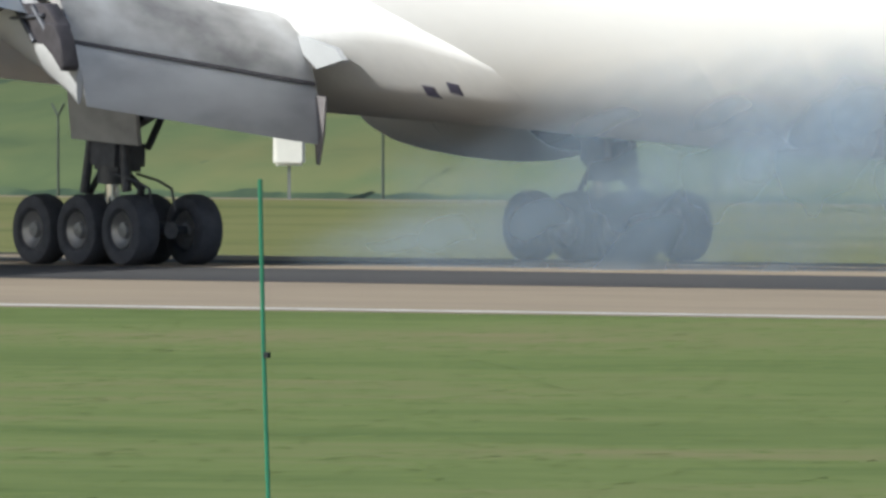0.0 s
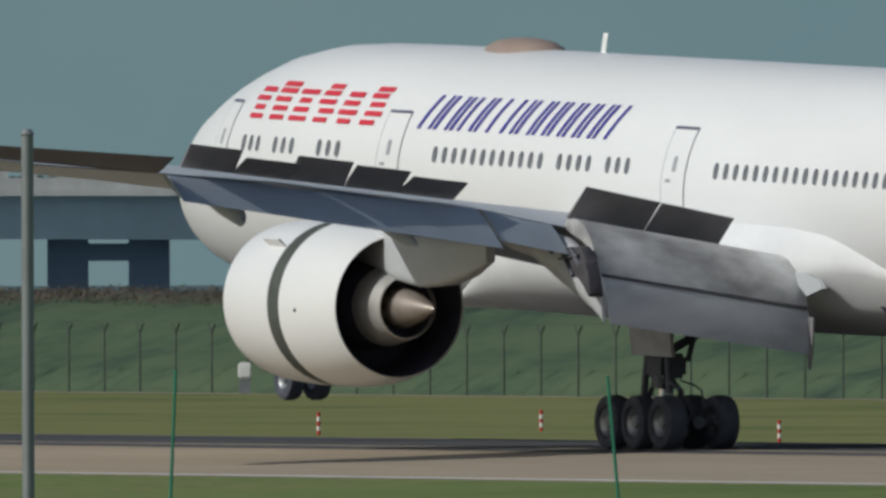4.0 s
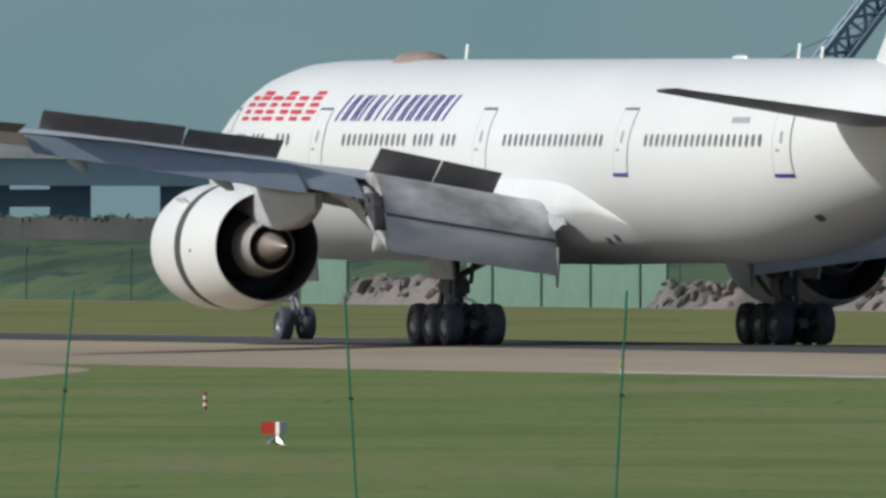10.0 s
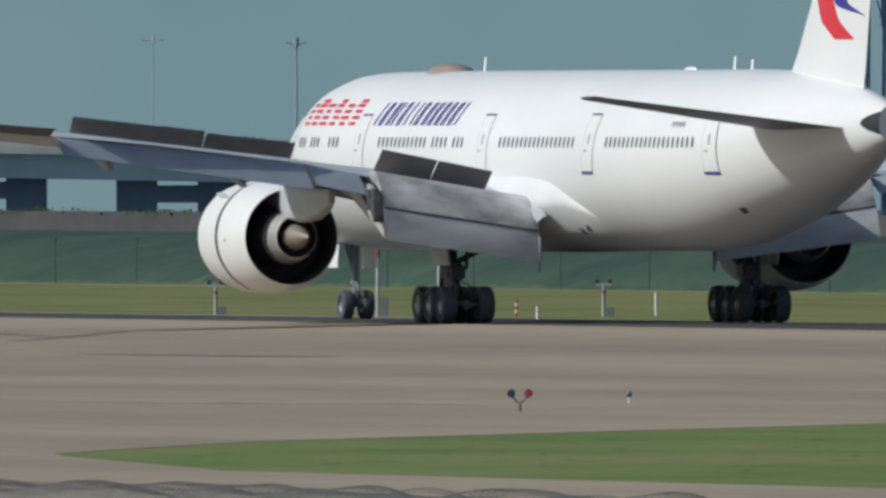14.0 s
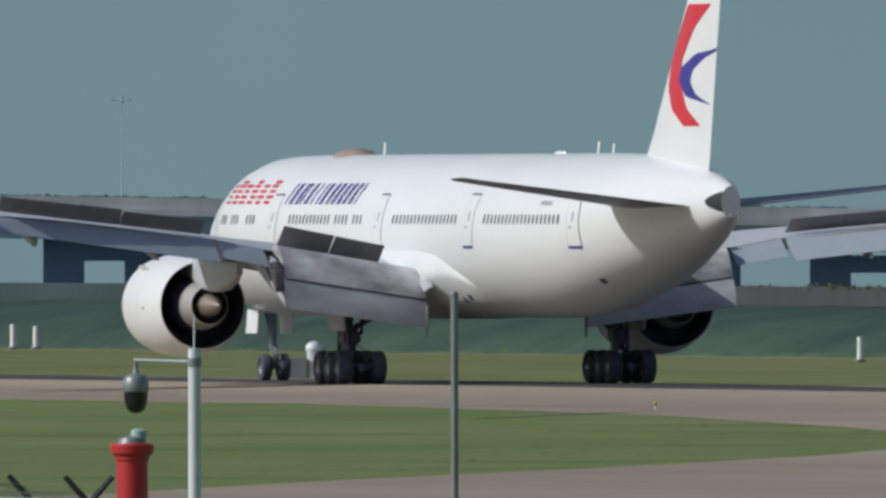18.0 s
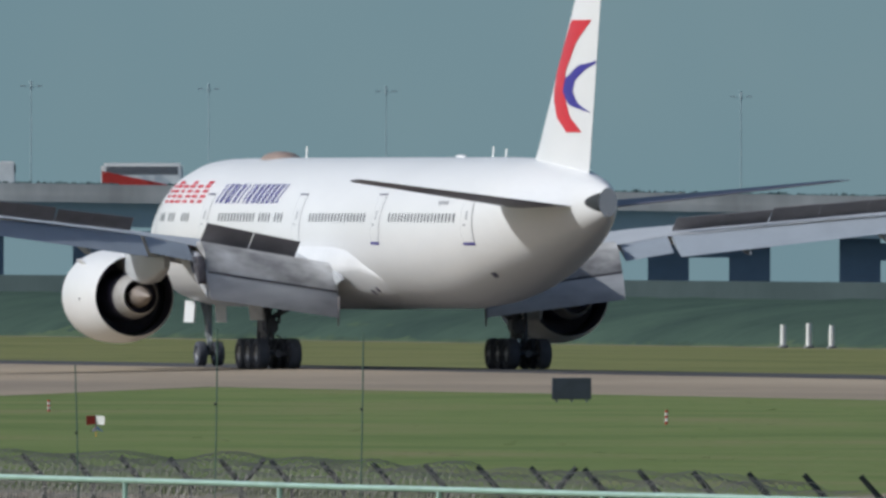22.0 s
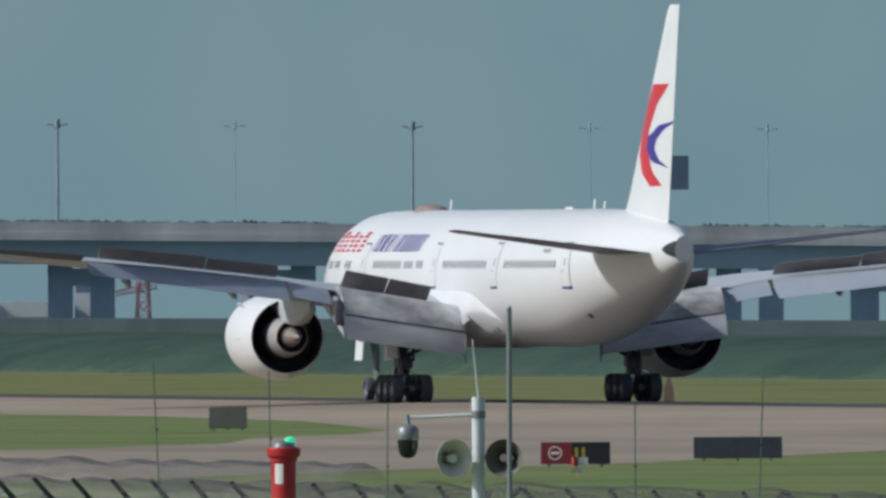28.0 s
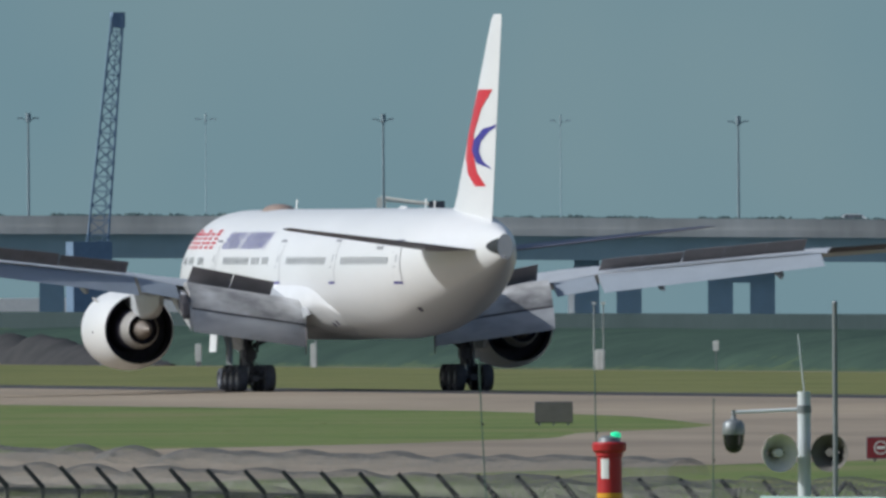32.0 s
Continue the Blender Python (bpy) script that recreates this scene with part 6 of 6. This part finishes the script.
def guard_light(x, y):
    ob = thing("guard_light", "low stand with a pair of round runway guard lamps", "guard light", facing(x, y, ground_z(y)))
    part("stem", tube(bmesh.new(), (0, 0, 0), (0, 0, .25), .05, .04, 10), HORNDARK, ob)
    for s in (-1, 1):
        part("bracket", tube(bmesh.new(), (0, 0, .22), (.21 * s, 0, .42), .03, .025, 8), HORNDARK, ob)
        lamp = part("lamp_head", turned(bmesh.new(), [(.1, .02), (.09, .09), (-.02, .11), (-.03, .10)], "y", (.23 * s, 0, .5), 18), SIGNBLACK, ob, "black lamp hood")
        part("lens", turned(bmesh.new(), [(-.022, .085), (-.03, .06), (-.032, .003)], "y", (.23 * s, 0, .5), 18), MARKRED if s > 0 else BLUELIGHT, lamp)


def mast(x, y, h, m=MASTGREY):
    ob = thing("instrument_mast", "white frangible instrument mast with lamps beyond the runway", "mast", facing(x, y, ground_z(y)), "instrument masts")
    part("pole", tube(bmesh.new(), (0, 0, 0), (0, 0, h), .085, .06, 10), m, ob)
    part("cross_arm", box(bmesh.new(), -.3, .3, -.05, .05, h - .1, h), m, ob)
    part("red_band", tube(bmesh.new(), (0, 0, h * .68), (0, 0, h * .8), .09, .085, 10), MASTRED, ob)
    part("cabinet", box(bmesh.new(), .12, .42, -.2, .2, 0, min(h * .28, .8)), GALV, ob)
    for s in (-.25, .25):
        part("lamp", turned(bmesh.new(), [(h, .05), (h + .12, .09), (h + .16, .01)], "z", (s, 0, 0), 10, True), SIGNBLACK, ob)


def post_and_cabinets():
    for x, y, h in ((2085.8, -552.0, 0.9), (2080.6, -552.0, 1.0), (2076.0, -552.0, 0.9), (1880, -540, .9)):
        ob = thing("white_post", "short white post at the foot of the bank", "post", Matrix.Translation((x, y, ground_z(y))), "white posts")
        part("shaft", tube(bmesh.new(), (0, 0, 0), (0, 0, h + .3), .16, .14, 10), MARKWHITE, ob)
        part("foot", box(bmesh.new(), -.22, .22, -.22, .22, 0, .12), GALV, ob)
    ob = thing("equipment_shelter", "grey airfield equipment cabinets with a domed housing", "equipment", facing(1701.4, -464.6, ground_z(-464.6)))
    part("cabinet", box(bmesh.new(), -1.1, -.35, -.4, .4, 0, .95), GALV, ob)
    part("cabinet", box(bmesh.new(), .3, 1.0, -.4, .4, 0, .85), GALV, ob)
    part("dome", turned(bmesh.new(), [(0, .32), (1.2, .30), (1.3, .36), (1.45, .34), (1.6, .2), (1.65, .01)], "z", n=20), WHITEPOST, ob, "pale domed housing")


signs()
for mx, my in ((460.8, -306.2), (790.0, -307.8), (908.0, -313.0), (1318.0, -325.6), (1368.9, -316.9)):
    marker(mx, my)
for mx, my, mh in ((644.9, -358.8, .64), (786.1, -473.0, .64), (778.4, -483.7, .6), (1013.5, -473.5, .62), (1036.4, -355.3, .45), (1024.0, -485.1, .58), (977.0, -469.7, .6),
                   (1472.9, -362.1, .42), (1388.9, -363.4, .5), (1554.8, -476.4, .66), (1541.6, -490.7, .66), (1236.5, -477.0, .63)):
    stake(mx, my, mh)
for mx, my, mh in ((860.5, -286.6, .46), (1524.3, -467.9, .52), (1558.3, -483.2, .9), (1189.7, -479.4, .4)):
    stake(mx, my, mh, False)
for mx in (618.9, 687.7, 754.4, 817.4, 1007.0, 1069.0, 1145.0, 1438.0):
    light(mx, RUNWAY_Y + 31.2, .32, YELLOW, "small amber runway edge light on a stem")
for mx, my in ((814.6, -258.1), (1154.3, -332.9), (970.9, -272.3), (922.5, -259.7), (948.8, -263.4), (1006.3, -291.0), (1086.7, -336.2), (1143.7, -363.8)):
    light(mx, my, .34, BLUELIGHT, "small blue taxiway edge light on a stem")
guard_light(1056.8, -323.9)
mast(1528.9, -462.9, 3.4)
mast(1544.1, -470.0, 4.1)
mast(1571.1, -469.0, 1.2)
mast(1551.0, -478.8, 1.3)
post_and_cabinets()


def tufts():
    """Short mown grass standing between the runway and the perimeter."""
    rng = random.Random(21)
    verts, faces = [], []
    for i in range(80000):
        v = 31.5 + 135 * rng.random() ** 1.25
        x = rng.uniform(380, 1250) if rng.random() < .8 else rng.uniform(1250, 2300)
        if on_pavement(x, v):
            continue
        p = Vector((x, RUNWAY_Y + v, fall(v)))
        s, h = rng.uniform(.08, .35), rng.uniform(.006, .02)
        u = Vector((.9, rng.gauss(0, .3), 0)) * s
        lean = Vector((rng.gauss(0, .1), -rng.uniform(.15, .5), h))
        n = len(verts)
        verts += [p - u, p + u, p + u * .5 + lean, p - u * .7 + lean * .8]
        faces.append((n, n + 1, n + 2, n + 3))
    me = bpy.data.meshes.new("grass_tufts")
    me.from_pydata(verts, [], faces)
    me.materials.append(mat("grass_blades", (0.147, 0.190, 0.065), 0.9, second=(0.112, 0.155, 0.05), scale=0.055, fine=0.45, island=0.2, gloss=0.1))
    tagged(new("grass_tufts", me), "short uneven mown grass beside the runway", "grass", kind="stuff")


def on_pavement(x, v):
    if v > 170:
        return True
    for near, far in EXITS:
        if lerp(near, v)[1] - 2 < x < lerp(far, v)[1] + 2:
            return True
    return False


tufts()


def ground_mark(name, label, points, width, material):
    """A flat mark along a line on the ground."""
    bm = bmesh.new()
    rows = []
    for k in span(0, len(points) - 1, 12 * (len(points) - 1)):
        i = min(int(k), len(points) - 2)
        a, b = Vector(points[i]), Vector(points[i + 1])
        p = a + (b - a) * (k - i)
        end = min(1, 1.5 * k + .05, 1.5 * (len(points) - 1 - k) + .05)
        d = p.normalized() * width * .5 * end * (1 + .35 * noise.noise((p.x * .3, p.y * .3, 4)))
        rows.append([(q.x, q.y, ground_z(q.y) + .022) for q in (p - d, p + d)])
    loft(bm, rows, ring=False)
    up(bm)
    tagged(new(name, mesh(name, bm, material)), label, "marking", kind="structure")


SCUFF = mat("scuffed_pavement", (0.225, 0.185, 0.15), 0.9, second=(0.17, 0.145, 0.12), scale=0.2, fine=1.5, gloss=0.1)
RUST = mat("brown_rubber_trace", (0.15, 0.105, 0.06), 0.9, vary=.2, scale=0.3)
PINK = mat("faded_red_line", (0.42, 0.27, 0.21), 0.8, second=(0.36, 0.28, 0.21), scale=0.3)
for pts, w in ((((1322, -389.4), (1313, -390.5), (1300, -392.2)), 7), (((1000.8, -287), (997.4, -290.2)), 3.5), (((1412, -391), (1425, -397.8), (1431, -403.6)), 5), (((1416, -408), (1407, -411.5), (1390, -409)), 6),
               (((1372, -402), (1388, -409), (1404, -416)), 7)):
    ground_mark("scuff_mark", "broad dark tyre scuff on the pavement", pts, w, SCUFF)
ground_mark("turning_trace", "thin brown tyre trace curving on the pavement", ((1227, -392), (1246, -399.1), (1268, -407.3), (1282, -412.4), (1294, -416.6)), 1.6, RUST)
ground_mark("turning_trace", "thin brown tyre trace curving on the pavement", ((1294, -416.6), (1300, -417.5), (1300, -416), (1310, -420.5), (1330, -427), (1357, -435)), 1.6, RUST)
ground_mark("hold_line", "faded reddish line across the exit taxiway", ((1106, -323.2), (1092, -326.3), (1087, -329.8), (1078, -331.4)), 1.6, PINK)
for a, b in (((1092.2, -326), (1091.7, -326.6)), ((1087.4, -329.4), (1087.0, -329.9))):
    ground_mark("hold_line_dash", "worn white dash on the taxiway", (a, b), 2.2, PAINT)
RUSTBROWN = mat("rust_brown_board", (0.20, 0.13, 0.10), .85, second=(.14, .10, .08), scale=4)
ob = thing("edge_marker", "rust-brown tapered marker standing beside the runway", "marker", facing(2001.0, RUNWAY_Y - 31.3, ground_z(RUNWAY_Y - 31.3)))
part("body", loft(bmesh.new(), [[(-w, -d, z), (w, -d, z), (w, d, z), (-w, d, z)] for z, w, d in ((-.02, .26, .2), (.7, .24, .16), (1.05, .13, .1), (1.3, .07, .06))]), RUSTBROWN, ob)
part("base", box(bmesh.new(), -.34, .34, -.28, .28, -.02, .08), GALV, ob)
ob = thing("instrument_stand", "white instrument box between two red-banded stakes in the grass", "instrument", facing(949.0, -482.0, ground_z(-482.0)))
for x in (-.21, .21):
    stake = part("stake", tube(bmesh.new(), (x, 0, -.05), (x, 0, .84), .045, .04, 8), MARKWHITE, ob)
    part("red_band", tube(bmesh.new(), (x, 0, .62), (x, 0, .76), .05, .05, 8), MARKRED, stake)
    part("red_foot", tube(bmesh.new(), (x, 0, .02), (x, 0, .2), .05, .05, 8), MARKRED, stake)
bm = box(bmesh.new(), -.14, .16, -.12, .12, .24, .86)
bmesh.ops.bevel(bm, geom=bm.edges[:], offset=.02, segments=2, affect="EDGES")
part("box", bm, MARKWHITE, ob, "plain white box")


# ---- tyre smoke, in a few soft-edged rigid billows ----
def smoke_material(name, dense):
    m = bpy.data.materials.new(name)
    m.use_nodes = True
    nt = m.node_tree
    nt.nodes.remove(nt.nodes["Principled BSDF"])

    def node(kind, **values):
        n = nt.nodes.new(kind)
        for k, v in values.items():
            n.inputs[k].default_value = v
        return n
    clear, veil = node("ShaderNodeBsdfTransparent"), node("ShaderNodeMixShader")
    front = node("ShaderNodeBsdfDiffuse", Color=(0.43, 0.55, 0.69, 1))
    back = node("ShaderNodeBsdfTranslucent", Color=(0.43, 0.55, 0.69, 1))
    body = node("ShaderNodeMixShader")
    tc, grain = node("ShaderNodeTexCoord"), node("ShaderNodeTexNoise", Scale=1.1, Detail=2.0, Distortion=0.1)
    ball = nt.nodes.new("ShaderNodeTexGradient")
    ball.gradient_type = "SPHERICAL"
    flat = node("ShaderNodeMapping", Scale=(1.0, 0.15, 1.0))
    soft = nt.nodes.new("ShaderNodeMapRange")
    soft.interpolation_type = "SMOOTHSTEP"
    soft.inputs["From Max"].default_value = 0.8
    patchy = nt.nodes.new("ShaderNodeMapRange")
    patchy.inputs["From Min"].default_value, patchy.inputs["From Max"].default_value = 0.25, 0.70
    patchy.inputs["To Min"].default_value = 0.12
    product = nt.nodes.new("ShaderNodeMath")
    product.operation = "MULTIPLY"
    scale = nt.nodes.new("ShaderNodeMath")
    scale.operation = "MULTIPLY"
    scale.inputs[1].default_value = dense
    nt.links.new(tc.outputs["Object"], grain.inputs["Vector"])
    nt.links.new(tc.outputs["Object"], flat.inputs["Vector"])
    nt.links.new(flat.outputs[0], ball.inputs["Vector"])
    nt.links.new(grain.outputs["Fac"], patchy.inputs["Value"])
    nt.links.new(ball.outputs["Fac"], soft.inputs["Value"])
    nt.links.new(soft.outputs[0], product.inputs[0])
    nt.links.new(patchy.outputs[0], product.inputs[1])
    nt.links.new(product.outputs[0], scale.inputs[0])
    nt.links.new(scale.outputs[0], veil.inputs[0])
    nt.links.new(front.outputs[0], body.inputs[1])
    nt.links.new(back.outputs[0], body.inputs[2])
    nt.links.new(clear.outputs[0], veil.inputs[1])
    nt.links.new(body.outputs[0], veil.inputs[2])
    nt.links.new(veil.outputs[0], nt.nodes["Material Output"].inputs["Surface"])
    return m


SMOKE, THIN_SMOKE = smoke_material("tyre_smoke", 0.66), smoke_material("thin_tyre_smoke", 0.50)


def billow(centre, r, material, turn):
    """A flat dome of smoke, open at the back, turned so that no two look alike."""
    bm = bmesh.new()
    rows = []
    for i in range(13):
        k = i / 12 * math.pi / 2
        row = []
        for j in range(28):
            a = 2 * math.pi * j / 28
            p = Vector((math.sin(k) * math.cos(a), -math.cos(k) * .12, math.sin(k) * math.sin(a)))
            row.append(p)
        rows.append(row)
    loft(bm, rows, ends=False)
    ob = new("smoke_billow", mesh("smoke_billow", bm, material))
    ob.matrix_basis = facing(*centre) @ Matrix.Diagonal((r[0], r[0], r[1], 1)) @ Matrix.Rotation(turn, 4, "Y")
    ob.visible_shadow = False
    return tagged(ob, "thin blue-white tyre smoke over the runway", "smoke", "smoke billows")


def smoke():
    x0 = sum(c * (-1) ** (4 - i) for i, c in enumerate(TRAVEL))
    for i, (x, y, z, r, h, dense) in enumerate((
            (-8.6, 4, .9, 2.1, 1.7, 0), (-6.8, 4, .3, 2.4, .8, 0), (-11.5, 4, 1.2, 2.2, 1.8, 0), (-14.5, 4, 1.3, 2.4, 2.1, 1), (-13.6, 4, 2.9, 2.6, 1.0, 0), (-17.5, 4, 1.5, 2.4, 2.1, 1),
            (-17.2, 4, 3.1, 2.3, 1.1, 0), (-20.5, 4, 1.7, 2.4, 2.2, 1), (-20.6, 4, 3.0, 2.2, 1.4, 1), (-23.6, 4, 1.5, 2.4, 2.1, 1), (-19.0, 4.4, 2.2, 1.3, 1.2, 1), (-22.2, 4.4, 2.7, 1.5, 1.3, 1),
            (-10.6, 4.2, 0, 3.4, .5, 0), (-14.6, 4.2, -.05, 3.4, .5, 1), (-18.5, 4.2, 0, 3.2, .6, 0), (-26.0, 4, 2.0, 2.6, 2.2, 0))):
        billow((x0 + x, RUNWAY_Y + y, z), (r, h), SMOKE if dense else THIN_SMOKE, i * 3.1)
    made = []
    for i, (x, z, r) in enumerate(((1152, .7, 1.8), (1148.5, .6, 1.7), (1155.5, .4, 1.3))):
        p = Vector((x, RUNWAY_Y + .5 * i, z))
        made.append((billow(p, (r, 1.0), THIN_SMOKE, 50 + i), r))
    return made


NOSE_SMOKE = smoke()


# ---- what moves ----
def place(t):
    """How far along the runway the airliner's main wheels are."""
    k = t / 16 - 1
    return sum(c * k ** (4 - i) for i, c in enumerate(TRAVEL))


# seconds; metres ahead of the smooth run, degrees to its left, degrees nose up, metres up on its struts
ROLLOUT = [
    (0, 0.3, -0.1, 3.2, 0.2), (1, 0.32, -0.1, 3.05, 0.12), (2, 0.29, 0.1, 2.42, 0.15), (3, 0.19, 0.46, 1.99, 0.22), (4, 0.15, 0.74, 1.56, 0.17),
    (4.5, 0.15, 0.69, 1.64, 0.16), (6.5, 0.23, 0.02, 0.62, -0.017), (7, 0.29, -0.13, 0.54, -0.023), (7.5, 0.36, -0.15, 0.23, -0.02), (8, 0.4, -0.27, 0.19, -0.039),
    (8.5, 0.38, -0.14, 0.16, -0.029), (9, 0.35, -0, 0, -0.033), (10, 0.39, -0.05, 0, -0.022), (11, 0.32, -0.08, 0, -0.034), (12, 0.48, -0.57, 0, -0.035),
    (13, 0.45, -0.71, 0, -0.011), (14, 0.36, -0.7, 0, -0.028), (14.5, 0.29, -0.61, 0, 0.004), (16.5, 0.14, -0.36, 0, -0.023), (17, 0.3, -0.14, 0, -0.017),
    (18, 0.68, 0.01, 0, -0.004), (19, 0.38, 0.06, 0, 0.013), (20, 0.42, 0.18, 0, -0.006), (21, 0.62, 0.34, 0, -0.017), (22, 1.02, 0.36, 0, -0.015),
    (23, 0.61, 0.17, 0, -0.011), (24, 0.18, -0.28, 0, -0.008), (24.5, 0.04, -0.49, 0, -0.019), (26.5, -0.22, -0.56, 0, -0.026), (27, -0.23, -0.61, 0, -0.012),
    (28, -0.2, -0.59, 0, -0.005), (29, -0.04, -0.32, 0, -0.01), (30, 0.27, -0.25, 0, -0.026), (31, 0.41, -0.27, 0, -0.032), (32, -0.21, -0.57, 0, -0.015),
]


def motions():
    times = [i * 0.5 for i in range(65)]
    at = [(t, *lerp(ROLLOUT, t)[1:]) for t in times]
    walk(PLANE, [(t, pose(place(t) + ahead, RUNWAY_Y, AXLE + rise, 0, -nose, turn)) for t, ahead, turn, nose, rise in at])
    for bogie in MOVING["bogie"]:
        walk(bogie, [(t, pose(-.33, 0, -rise, 0, nose, 0)) for t, ahead, turn, nose, rise in at])
    slide = [(0, 0.0), (2.3, 0.0), (3.2, 0.62), (12.0, 0.62), (13.5, 0.45), (17.0, 0.12), (19.0, 0.0), (32, 0.0)]
    for sleeve in MOVING["sleeve"]:
        walk(sleeve, [(t, Matrix.Translation((-d, 0, -AXLE))) for t, d in slide])
    for ob, hinge, axis, y in MOVING["spoiler"]:
        if y < 10:
            rows = [(0, 4), (0.6, 16), (3.4, 17), (3.9, 43), (32, 43)]
        elif y < 12 or 17.58 < y < 19:
            rows = [(0, 2), (3.3, 3), (4.0, 28), (4.6, 38 if y < 12 else 45), (32, 38 if y < 12 else 45)]
        else:
            rows = [(0, 2), (1.6, 8), (2.1, 30), (3.4, 36), (4.2, 38 if y < 15 else 46), (32, 38 if y < 15 else 46)]
        walk(ob, [(t, Matrix.Translation(hinge) @ Matrix.Rotation(radians(-a), 4, axis)) for t, a in rows])
    for ob, hinge, axis in MOVING["aileron"]:
        rows = [(0, 16), (3.1, 15), (4.0, 8), (6.3, 2), (9, 0), (32, 0)]
        walk(ob, [(t, Matrix.Translation(hinge) @ Matrix.Rotation(radians(-a), 4, axis) @ Matrix.Translation(-hinge) @ DOWN) for t, a in rows])
    for ob, r in NOSE_SMOKE:
        home = ob.matrix_basis.copy()
        walk(ob, [(t, Matrix.Translation(d) @ home) for t, d in ((0, (0, 0, -4)), (7.75, (0, 0, -4)), (8.0, (0, 0, 0)), (9.0, (-1.5, -2, .3)), (12, (-4, -8, 1)), (32, (-9, -20, 2)))])
        ob.scale = (r, r, 1.0)
    for n, rotor in enumerate(SPINNERS):
        walk(rotor, [(k * .1, pose(0, 0, 0, 0, 0, 40 * n + 62 * k)) for k in range(321)])
    for ob, start, rate, at in VEHICLES:
        walk(ob, [(t, on_deck(start + rate * (t - at))) for t in (0, 4, 8, 12, 16, 20, 24, 28, 32)])


motions()
